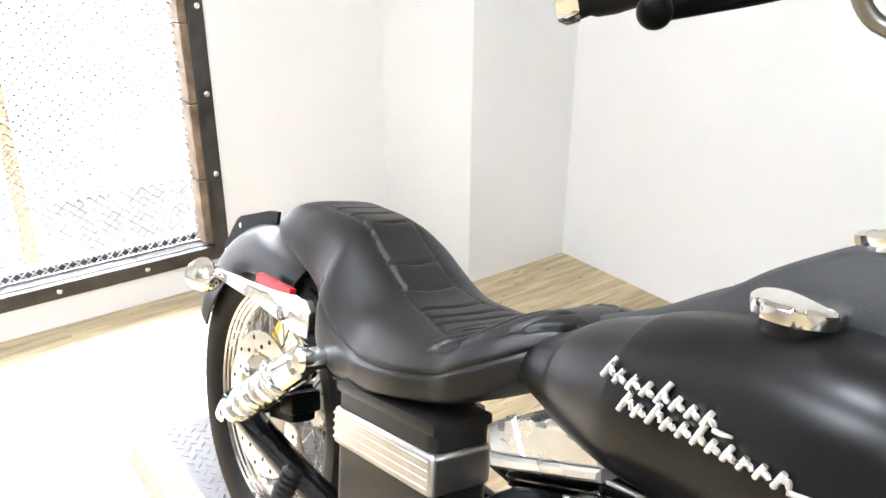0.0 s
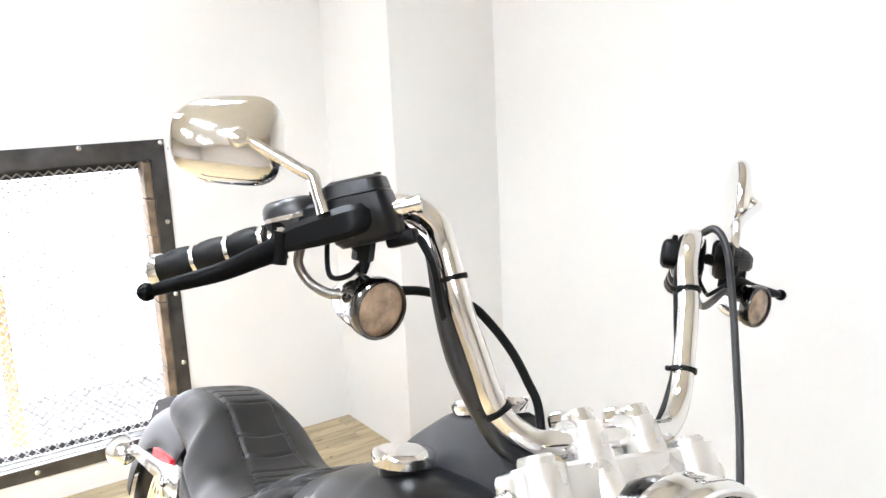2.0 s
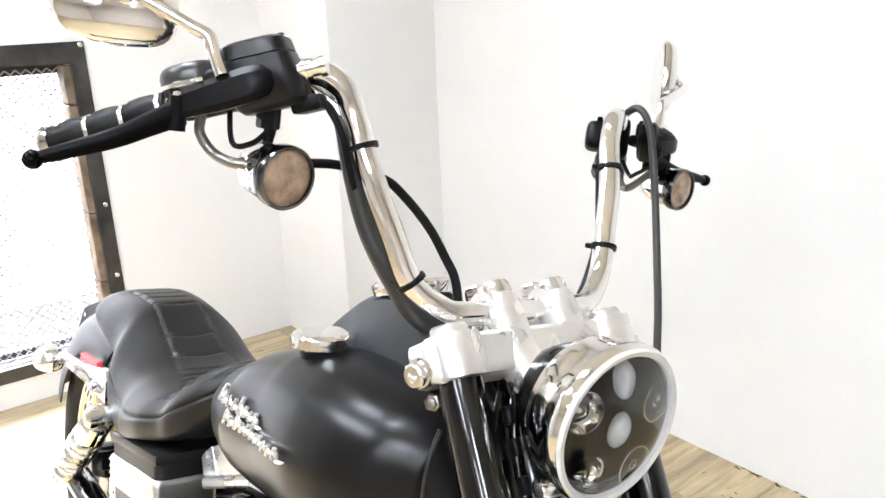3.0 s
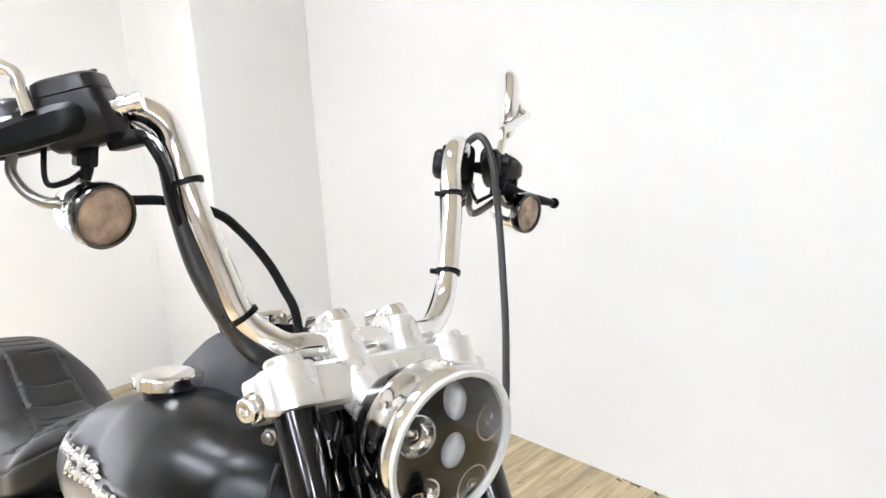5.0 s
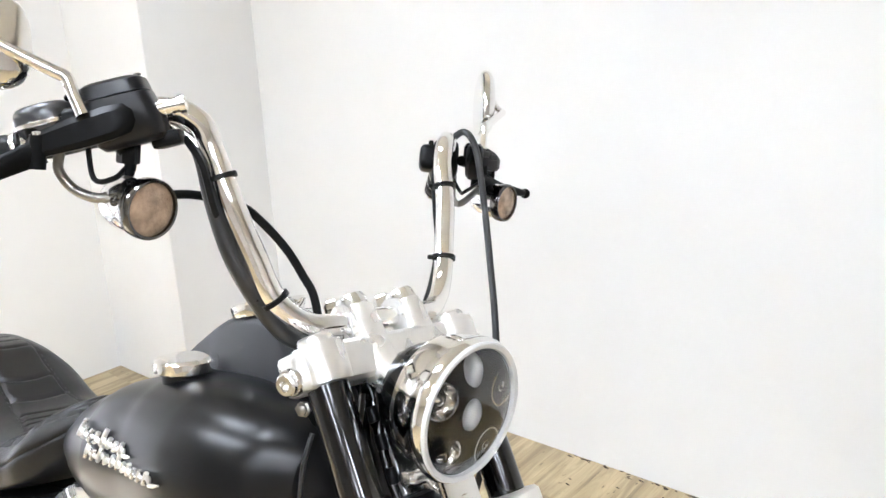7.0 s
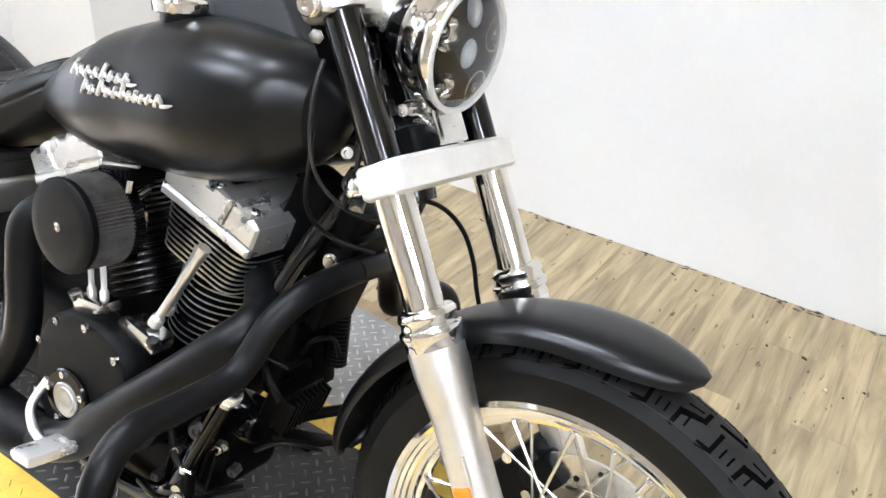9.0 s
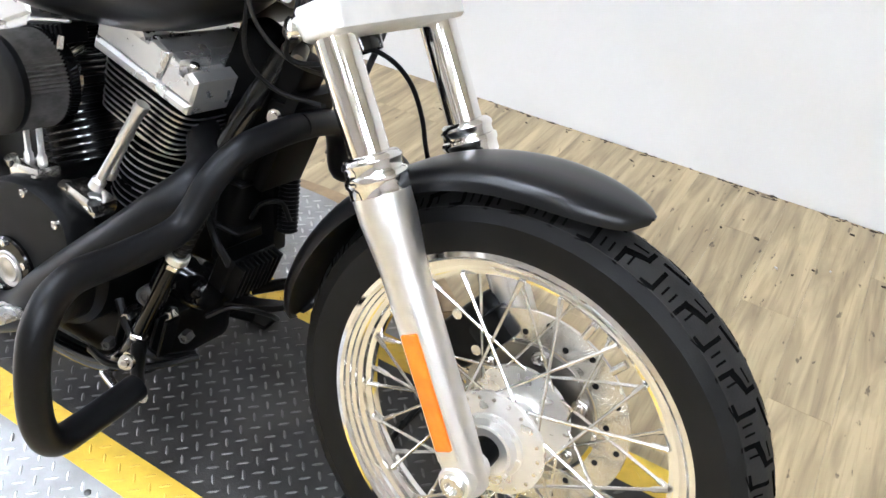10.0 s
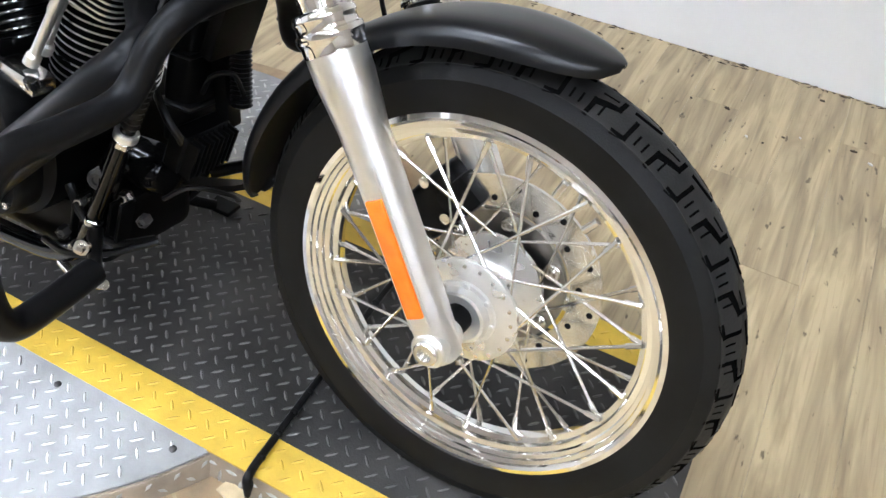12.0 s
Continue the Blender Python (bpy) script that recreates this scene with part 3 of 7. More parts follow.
def wood_shim():
    bm = nbm()
    rings = []
    for x, h in ((-0.026, 0.004), (-0.01, 0.008), (0.012, 0.007), (0.026, 0.002)):
        rings.append([V(x, y, z) for y, z in ((-0.013, 0), (0.013, 0), (0.013, h - 0.001), (0.011, h), (-0.012, h), (-0.013, h - 0.001))])
    loft(bm, rings)
    ob = link("wood_shim", finish(bm), SHIM)
    ob.matrix_world = pose(-0.246, -0.252, FLOOR + 0.004, 0, 0, -12)
    return tagged(ob, "small pale wooden wedge on the floor beside the rod", "wedge")


wood_shim()


def floor_litter():
    """Paint chips and dry scraps swept towards the wall."""
    rng = random.Random(11)
    for kind, material, label, spots in (("paint_chip", CHIP, "tiny white paint chip lying on the plank floor", ((0.226, 1.184), (0.349, 1.256), (0.523, 1.24))),
                                         ("dirt_scrap", SCUFF, "dark scrap of dry dirt on the plank floor", ((0.31, 1.233), (0.479, 1.274), (0.268, 1.177), (0.152, 1.287), (0.371, 1.478), (0.056, 1.28), (0.56, 1.45)))):
        for x, y in spots:
            bm = nbm()
            L = (0.006 if material is CHIP else 0.007) * (0.5 + 1.0 * rng.random())
            ring = [V(L * (0.7 + 0.5 * rng.random()) * math.cos(a), L * 0.42 * (0.7 + 0.6 * rng.random()) * math.sin(a), 0) for a in [k * math.pi / 4 for k in range(8)]]
            loft(bm, [ring, [q * 0.9 + V(0, 0, 0.0022 + 0.002 * rng.random()) for q in ring], [q * 0.4 + V(0, 0, 0.0035) for q in ring]])
            ob = link(kind, finish(bm), material)
            ob.matrix_world = pose(x, y, FLOOR + 0.0008, 0, 0, rng.uniform(-60, 20))
            tagged(ob, label, "litter", group="litter by the wall")


floor_litter()


def wall_grime():
    """Crumbs of dry dirt swept against the foot of the side wall."""
    rng = random.Random(23)
    verts, faces = [], []
    for k in range(260):
        x = rng.uniform(-1.0, 3.2)
        y = Y_FAR - 0.002 - abs(rng.gauss(0, 0.010)) - (rng.uniform(0, 0.25) if rng.random() < 0.10 else 0)
        L, w, h = rng.uniform(0.003, 0.016), rng.uniform(0.0015, 0.004), rng.uniform(0.001, 0.004)
        a = rng.uniform(-0.5, 0.5)
        m = len(verts)
        for u, v, z in ((-1, -0.3, 0), (0.2, -1, 0), (1, 0.1, 0), (-0.1, 1, 0), (-0.4, 0.1, 1), (0.5, 0.0, 0.8)):
            verts.append((x + L * u * math.cos(a) - w * v * math.sin(a), min(Y_FAR - 0.001, y + L * u * math.sin(a) + w * v * math.cos(a)), FLOOR + 0.0006 + h * z))
        faces += [(m, m + 1, m + 4), (m + 1, m + 5, m + 4), (m + 1, m + 2, m + 5), (m + 2, m + 3, m + 5), (m + 3, m + 4, m + 5), (m + 3, m, m + 4)]
    me = bpy.data.meshes.new("wall_grime")
    me.from_pydata(verts, [], faces)
    me.materials.append(SCUFF)
    return tagged(new("wall_grime", me), "dark dirt crumbs along the foot of the wall", "dirt", kind="stuff")


wall_grime()

# ---- the motorcycle: x ahead, y to its left, z up; front axle over the origin; it leans on its stand ----
bike = new("motorcycle")
bike.empty_display_size = 0.2
bike.matrix_world = pose(0, -0.066, 0, -12.0, 0, 0)
tagged(bike, "satin black cruiser motorcycle with chrome handlebar leaning on its stand", "motorcycle")

RAKE = radians(30.6)
U, W = V(-math.sin(RAKE), 0, math.cos(RAKE)), V(math.cos(RAKE), 0, math.sin(RAKE))
AXLE = V(0.006, 0, 0.325)
FOOT = V(0.006, 0, 0.318)
STEER = radians(-3.0)
HEAD = FOOT + 0.53 * U - 0.058 * W
S = Matrix.Translation(HEAD) @ Matrix.Rotation(STEER, 4, U) @ Matrix.Translation(-HEAD)


def fk(s, y=0.0, d=0.0):
    """A place on the fork: s along the legs from the axle, d ahead of them."""
    return FOOT + s * U + d * W + V(0, y, 0)


def steered(bm):
    bmesh.ops.transform(bm, matrix=S, verts=bm.verts)
    return bm


def fpart(name, bm, material, parent, label="", smooth=True):
    return part(name, steered(finish(bm)), material, parent, label, smooth)


B = Matrix.Translation(V(0.002, 0.012, 0))


def hpart(name, bm, material, parent, label="", smooth=True):
    finish(bm)
    bmesh.ops.transform(bm, matrix=B, verts=bm.verts)
    return part(name, bm, material, parent, label, smooth)


def bpart(name, bm, material, parent, label="", smooth=True):
    return part(name, finish(bm), material, parent, label, smooth)


FORK_ROT = Matrix((W, V(0, 1, 0), U)).transposed()


# -- wheels --
def tyre(R, r_rim, w, c, grooves=True):
    """Tyre cross-section turned about the axle, with staggered tread blocks cut as raised bars."""
    bm = nbm()
    h = R - r_rim
    prof = [(r_rim - 0.006, -w * 0.36), (r_rim + 0.004, -w * 0.43), (r_rim + h * 0.3, -w * 0.495), (r_rim + h * 0.55, -w * 0.5), (r_rim + h * 0.56, -w * 0.492), (r_rim + h * 0.74, -w * 0.45), (r_rim + h * 0.76, -w * 0.437),
            (R - 0.017, -w * 0.36), (R - 0.006, -w * 0.22), (R, 0)]
    prof = prof + [(r, -x) for r, x in prof[-2::-1]]
    lathe(bm, prof, c, (0, -1, 0), 96)
    return bm


def tread_grooves(R, w, c, count=24):
    """Zigzag tread grooves laid along the carcass, each a bent dark strip for the shade inside it."""
    verts, faces = [], []
    us, rs = [0, 0.22, 0.36, 0.437, 0.45, 0.5], [0, 0.006, 0.017, 0.0195, 0.0215, 0.03]

    def at(u, ang, sgn):
        rr = R - float(np.interp(abs(u), us, rs)) + 0.0012
        return (c[0] + rr * math.cos(ang), c[1] + sgn * u * w, c[2] + rr * math.sin(ang))

    def strip(pts, sgn, hw):
        """pts: (u, angle) corners; hw: half width in metres."""
        for (u, a), (u2, a2) in zip(pts, pts[1:]):
            n = max(1, int(abs(u - u2) / 0.03))
            du, da = (u2 - u) * w, (a2 - a) * R
            L = math.hypot(du, da)
            ex, ea = du / L * hw, da / L * hw
            for k in range(n):
                q = []
                for t in (k / n, (k + 1) / n):
                    uu, aa = u + (u2 - u) * t, a + (a2 - a) * t
                    if k == 0 and t == 0:
                        uu, aa = uu - ex / w, aa - ea / R
                    if k == n - 1 and t == 1:
                        uu, aa = uu + ex / w, aa + ea / R
                    for d in (-1, 1):
                        q.append(at(uu - d * ea / w, aa + d * ex / R, sgn))
                m = len(verts)
                verts.extend(q)
                faces.append((m, m + 1, m + 3, m + 2))

    for k in range(count):
        for sgn in (-1, 1):
            a0 = 2 * math.pi * (k + (0.5 if sgn > 0 else 0)) / count
            p = 2 * math.pi / count
            # a stepped hook, an elbow and short bars between them
            strip([(0.425, a0), (0.27, a0 - 0.01 * p), (0.20, a0 - 0.32 * p), (0.08, a0 - 0.33 * p)], sgn, 0.0030)
            strip([(0.425, a0 - 0.41 * p), (0.405, a0 - 0.58 * p), (0.20, a0 - 0.58 * p)], sgn, 0.0028)
            for d in (0.15, 0.72, 0.85):
                strip([(0.365, a0 - d * p), (0.28, a0 - d * p)], sgn, 0.0014)
            strip([(0.075, a0 - 0.50 * p), (0.035, a0 - 0.85 * p)], sgn, 0.0022)
            strip([(0.13, a0 - 0.05 * p), (0.11, a0 - 0.24 * p)], sgn, 0.0013)
    return verts, faces


def wheel(name, c, R, r_rim, w_tyre, w_rim, spokes, hub_r, parent, front):
    put = fpart if front else bpart
    bm = nbm()
    hw = w_rim / 2
    prof = [(r_rim + 0.002, hw), (r_rim + 0.004, hw + 0.003), (r_rim - 0.003, hw + 0.004), (r_rim - 0.007, hw + 0.001), (r_rim - 0.008, hw - 0.003), (r_rim - 0.013, hw - 0.005), (r_rim - 0.014, hw - 0.009), (r_rim - 0.019, hw - 0.011), (r_rim - 0.020, hw - 0.016), (r_rim - 0.027, hw - 0.018), (r_rim - 0.029, hw - 0.024),
            (r_rim - 0.036, 0.008), (r_rim - 0.037, 0)]
    prof = prof + [(r, -x) for r, x in prof[-2::-1]] + [(r_rim - 0.012, -hw + 0.006), (r_rim - 0.024, 0), (r_rim - 0.012, hw - 0.006), (r_rim + 0.002, hw)]
    lathe(bm, prof, c, (0, -1, 0), 96)
    rim = put(name, bm, CHROME, parent, "chrome laced rim")
    put("tyre", tyre(R, r_rim, w_tyre, c), RUBBER, rim, "black rubber tyre with zigzag tread")
    bm = nbm()
    prof = [(R - 0.0212, -0.44 * w_tyre), (R - 0.0187, -0.437 * w_tyre), (R - 0.0162, -0.36 * w_tyre), (R - 0.0052, -0.22 * w_tyre), (R + 0.0008, 0)]
    prof = prof + [(r, -x) for r, x in prof[-2::-1]]
    lathe(bm, prof, c, (0, -1, 0), 96)
    put("tread", bm, TREAD, rim, "dusty grey worn tread")
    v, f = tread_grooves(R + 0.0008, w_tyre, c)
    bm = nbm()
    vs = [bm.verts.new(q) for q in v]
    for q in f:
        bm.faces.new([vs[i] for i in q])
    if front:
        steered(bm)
    part("tread_groove", bm, GROOVE, rim, "near-black strips for the shade in the worn tread grooves", smooth=False)["kind"] = "stuff"
    bm = nbm()
    lathe(bm, [(0.0, -0.058), (0.024, -0.058), (0.033, -0.062), (0.037, -0.061), (0.039, -0.057), (0.041, -0.051), (0.046, -0.049), (0.047, -0.0455), (hub_r - 0.002, -0.0435), (hub_r, -0.042), (hub_r, -0.037), (0.044, -0.0345), (0.034, -0.028), (0.029, -0.02), (0.027, 0), (0.029, 0.02), (0.034, 0.028), (0.044, 0.0345), (hub_r, 0.036), (hub_r, 0.042), (0.03, 0.046), (0.018, 0.06), (0, 0.06)],
          c, (0, 1, 0), 40)
    for k in range(8):
        a = 2 * math.pi * k / 8
        lathe(bm, [(0.004, 0), (0.004, 0.004), (0, 0.005)], V(*c) + V(0.0435 * math.cos(a), -0.0485, 0.0435 * math.sin(a)), (0, -1, 0), 8)
    hub = put("hub", bm, CASTALU, rim, "bright aluminium hub")
    bm = nbm()
    lathe(bm, [(0.0, -0.050), (0.0195, -0.050), (0.0195, -0.074), (0.017, -0.084), (0, -0.084)], c, (0, 1, 0), 28)
    put("axle_spacer", bm, SATIN, hub, "black axle spacer")
    for k in range(20):
        a = 2 * math.pi * (k + 0.5) / 20
        bm = nbm()
        lathe(bm, [(0.0032, 0), (0.0030, 0.0016), (0, 0.0022)], V(*c) + V((hub_r - 0.008) * math.cos(a), -0.0437, (hub_r - 0.008) * math.sin(a)), (0, -1, 0), 8)
        put("spoke_head", bm, STEEL, hub)
    # spokes: built once, then set out round the hub
    n = spokes // 4
    T = S if front else Matrix()
    made = {}
    for k in range(n):
        base = 2 * math.pi * k / n
        for side in (-1, 1):
            for lead in (-1, 1):
                key = (side, lead)
                a_hub = base + (0.0 if side < 0 else math.pi / n)
                if key not in made:
                    bm = nbm()
                    p = V((hub_r - 0.007) * math.cos(a_hub), side * 0.039, (hub_r - 0.007) * math.sin(a_hub))
                    a_rim = a_hub + lead * 0.82
                    q = V((r_rim - 0.034) * math.cos(a_rim), side * 0.010, (r_rim - 0.034) * math.sin(a_rim))
                    tube(bm, [p, q], 0.0023, 6, 1)
                    d = (q - p).normalized()
                    tube(bm, [q - 0.020 * d, q - 0.004 * d, q], [0.0038, 0.0040, 0.0048], 6, 1)
                    made[key] = (part("spoke", finish(bm), STEEL, rim, "thin steel spoke"), base)
                    made[key][0].matrix_local = T @ Matrix.Translation(c)
                else:
                    o, b0 = made[key]
                    twin("spoke", o, rim, T @ Matrix.Translation(c) @ Matrix.Rotation(-(base - b0), 4, "Y"))
    return rim


# flat near-black strips paint the shade in the grooves; nothing is cut in
GROOVE = mat("tread_groove_shade", (0.003, 0.003, 0.003), 0.9, spec=0.0)
fwheel = wheel("front_wheel", AXLE, 0.338, 0.2575, 0.089, 0.070, 40, 0.075, bike, True)
REAR = V(-1.63, 0, 0.322)
rwheel = wheel("rear_wheel", REAR, 0.325, 0.228, 0.158, 0.118, 40, 0.066, bike, False)


def brake_disc(name, c, r, side, parent, put):
    bm = nbm()
    seg = 64
    for r0, r1, h in ((r * 0.70, r, 0.0025),):
        lathe(bm, [(r0, -h), (r1, -h), (r1, h), (r0, h), (r0, -h)], c + V(0, side, 0), (0, 1, 0), seg)
    d = put(name, bm, STEEL, parent, "drilled stainless brake disc")
    bm = nbm()
    lathe(bm, [(r * 0.26, -0.0035), (r * 0.66, -0.0035), (r * 0.66, 0.0035), (r * 0.26, 0.0035), (r * 0.26, -0.0035)], c + V(0, side, 0), (0, 1, 0), seg)
    put("disc_carrier", bm, CARRIER, d, "dull steel disc carrier")
    for k in range(6):
        a = 2 * math.pi * k / 6
        bm = nbm()
        box(bm, c + V(r * 0.68 * math.cos(a), side, r * 0.68 * math.sin(a)), (r * 0.16, 0.005, 0.02), Matrix.Rotation(-a, 3, "Y"), 0.001, 1)
        put("disc_tab", bm, STEEL, d)
    for k in range(6):
        a = 2 * math.pi * (k + 0.5) / 6
        bm = nbm()
        lathe(bm, [(0.0, 0), (0.0125, 0), (0.0125, 0.004), (0.0105, 0.006), (0.0070, 0.006), (0.0065, 0.010), (0, 0.011)], c + V(r * 0.56 * math.cos(a), side - 0.0035, r * 0.56 * math.sin(a)), (0, -1, 0), 18)
        put("carrier_button", bm, STEEL, d, "round steel button")
    for k in range(24):
        a = 2 * math.pi * k / 24
        rr = r * (0.78 if k % 2 else 0.91)
        bm = nbm()
        lathe(bm, [(0, -0.0032), (0.0045, -0.0032), (0.0045, 0.0032), (0, 0.0032)], c + V(rr * math.cos(a), side, rr * math.sin(a)), (0, -1, 0), 10)
        put("drilled_hole", bm, CABLE, d)
    return d


brake_disc("brake_disc", AXLE, 0.150, 0.062, fwheel, fpart)
brake_disc("brake_disc", REAR, 0.146, -0.075, rwheel, bpart)


def wheel_bits():
    for a, r0 in ((radians(70), 0.222), (radians(55), 0.218)):
        bm = nbm()
        d = V(math.cos(a), 0, math.sin(a))
        tube(bm, [AXLE + (r0 - 0.022) * d + V(0, -0.012, 0), AXLE + r0 * d + V(0, -0.012, 0)], 0.0055, 10, 1)
        fpart("valve_stem" if a < 1.1 else "balance_weight", bm, STEEL, fwheel, "small steel stub on the rim")


wheel_bits()


# -- fork --
def fork_leg(y):
    bm = nbm()
    lathe(bm, [(0.0, -0.026), (0.018, -0.026), (0.025, -0.020), (0.0270, 0.02), (0.0280, 0.05), (0.0285, 0.24), (0.0292, 0.275), (0.0325, 0.310), (0.0350, 0.335), (0.0352, 0.366), (0.0, 0.366)], fk(0, y), U, 32)
    for q in (-0.55, 0.55):
        tube(bm, [fk(0.03, y - 0.0285 * math.cos(q), 0.0285 * math.sin(q) * 0.9), fk(0.235, y - 0.0285 * math.cos(q), 0.0285 * math.sin(q) * 0.9)], 0.0022, 8, 1)
    for s, d in ((0.0, 0.0),):
        lathe(bm, [(0, -0.029), (0.021, -0.029), (0.0235, -0.026), (0.0240, 0.020), (0.022, 0.024), (0, 0.024)], fk(0, y), (0, 1, 0), 28)
    leg = fpart("fork_slider", bm, BRUSHED, bike, "brushed aluminium fork slider")
    bm = nbm()
    lathe(bm, [(0.0, 0.364), (0.0365, 0.364), (0.0365, 0.376), (0.0385, 0.379), (0.0390, 0.383), (0.0385, 0.387), (0.0350, 0.389), (0.0345, 0.397), (0.0365, 0.400), (0.0365, 0.404), (0.033, 0.409), (0.0285, 0.411), (0.0, 0.411)], fk(0, y), U, 32)
    fpart("collar", bm, CHROME, leg, "stepped chrome dust collar")
    bm = nbm()
    lathe(bm, [(0.0245, 0.40), (0.0245, 0.56), (0, 0.56)], fk(0, y), U, 32)
    fpart("fork_tube", bm, CHROME, leg, "chrome fork tube")
    bm = nbm()
    lathe(bm, [(0.0, 0.575), (0.0222, 0.575), (0.0226, 0.58), (0.0226, 0.762), (0, 0.762)], fk(0, y), U, 32)
    fpart("fork_cover", bm, STANCHION, leg, "gloss black upper fork cover")
    bm = nbm()
    sg = -1 if y < 0 else 1
    lathe(bm, [(0.0, 0), (0.0165, 0), (0.0165, 0.007), (0.0145, 0.009), (0.0095, 0.009), (0.009, 0.003), (0, 0.003)], fk(0, y + sg * 0.027), (0, sg, 0), 24)
    fpart("axle_nut", bm, STEEL, leg, "steel axle nut")
    for dw in (-0.020, 0.020):
        bm = nbm()
        lathe(bm, [(0.0058, 0), (0.0058, 0.006), (0.003, 0.007), (0, 0.006)], fk(-0.026, y, dw), -U, 10)
        fpart("pinch_nut", bm, STEEL, leg)
    return leg


legs = [fork_leg(-0.107), fork_leg(0.107)]


def fork_reflector():
    bm = nbm()
    rot = FORK_ROT
    box(bm, fk(0.122, -0.107) + V(0, -0.0275, 0) + 0.001 * W, (0.023, 0.008, 0.152), rot, 0.003)
    fpart("reflector", bm, ORANGE, legs[0], "bright orange strip reflector")


fork_reflector()


def clamp(name, s, half, depth, height, fwd, label, bulge):
    """A triple clamp: a thick bar with rounded ends that grips both legs."""
    bm = nbm()
    rings = []
    N = 41
    for k in range(N):
        t = math.sin((-1 + 2 * k / (N - 1)) * math.pi / 2)
        y = t * half
        e = math.sqrt(max(0.0, 1 - max(0, abs(t) - 0.82) ** 2 / 0.18 ** 2))
        hh = height / 2 * (0.72 + 0.28 * e)
        f0 = depth * 0.5
        back = bulge * (1 - t * t)
        ring = []
        for a, b in ((-0.8, -1), (0.8, -1), (1, -0.8), (1, 0.8), (0.8, 1), (-0.8, 1), (-1, 0.8), (-1, -0.8)):
            dd = (f0 if a > 0 else depth * 0.5) * abs(a) * (0.35 + 0.65 * e)
            ring.append(fk(s, y, fwd - back + math.copysign(dd, a)) + b * hh * U)
        rings.append(ring)
    loft(bm, rings)
    return fpart(name, bm, CASTALU if s > 0.7 else BLASTED, bike, label)


low = clamp("lower_triple_clamp", 0.566, 0.141, 0.064, 0.043, 0.002, "polished aluminium lower triple clamp", -0.008)
top = clamp("upper_triple_clamp", 0.783, 0.143, 0.054, 0.046, -0.012, "satin aluminium upper triple clamp", 0.002)


def clamp_bits():
    for y in (-0.107, 0.107):
        bm = nbm()
        lathe(bm, [(0.0285, 0.7635), (0.0290, 0.7665), (0.0290, 0.802), (0.0275, 0.806), (0.0200, 0.8065), (0.0200, 0.813), (0.0175, 0.816), (0.0090, 0.816), (0.0085, 0.812), (0, 0.812)], fk(0, y), U, 24)
        fpart("fork_cap", bm, CASTALU, top, "aluminium fork cap")
        sg = 1 if y > 0 else -1
        bm = nbm()
        lathe(bm, [(0.0150, -0.012), (0.0150, 0.008), (0.0135, 0.010), (0.0125, 0.010), (0.0125, 0.016), (0.0105, 0.018), (0.0060, 0.018), (0.0055, 0.012), (0, 0.012)], fk(0.776, y + sg * 0.031, -0.010), (0.25, sg, -0.1), 20)
        fpart("pinch_bolt", bm, SATINALU, top, "aluminium pinch bolt")
        bm = nbm()
        lathe(bm, [(0.013, 0), (0.013, 0.010), (0.009, 0.013), (0, 0.013)], fk(0.566, y + sg * 0.022, -0.03), (-0.6, sg, 0.0), 16)
        fpart("pinch_bolt", bm, CHROME, low, "chrome pinch bolt")
    bm = nbm()
    lathe(bm, [(0.026, 0.54), (0.026, 0.80), (0, 0.80)], fk(0, 0, -0.058), U, 24)
    fpart("steering_stem", bm, GLOSS, top, "gloss black steering head")
    # added gloss conduits; the steel rings imitate bright highlight dashes beside the head
    for y, d, r in ((-0.060, -0.030, 0.0065), (-0.040, -0.020, 0.0050), (0.045, -0.024, 0.0060)):
        bm = nbm()
        tube(bm, [fk(0.745, y * 0.6, d), fk(0.70, y, d), fk(0.65, y * 1.05, d - 0.004), fk(0.60, y, d)], r, 10, 5)
        fpart("conduit", bm, STANCHION, low, "gloss black conduit added to carry highlights")
        for s in (0.612, 0.652, 0.690, 0.722):
            bm = nbm()
            lathe(bm, [(0, -0.009), (r + 0.0012, -0.009), (r + 0.0018, -0.006), (r + 0.0018, 0.006), (r + 0.0012, 0.009), (0, 0.009)], fk(s, y * 1.02, d - 0.001), U, 12)
            fpart("conduit_ring", bm, STEEL if y == -0.060 else PLASTIC, low, "steel ring imitating a bright highlight dash" if y == -0.060 else "")
    bm = nbm()
    box(bm, fk(0.60, 0, -0.02), (0.05, 0.10, 0.05), FORK_ROT, 0.008)
    fpart("wiring_cover", bm, PLASTIC, low)


clamp_bits()


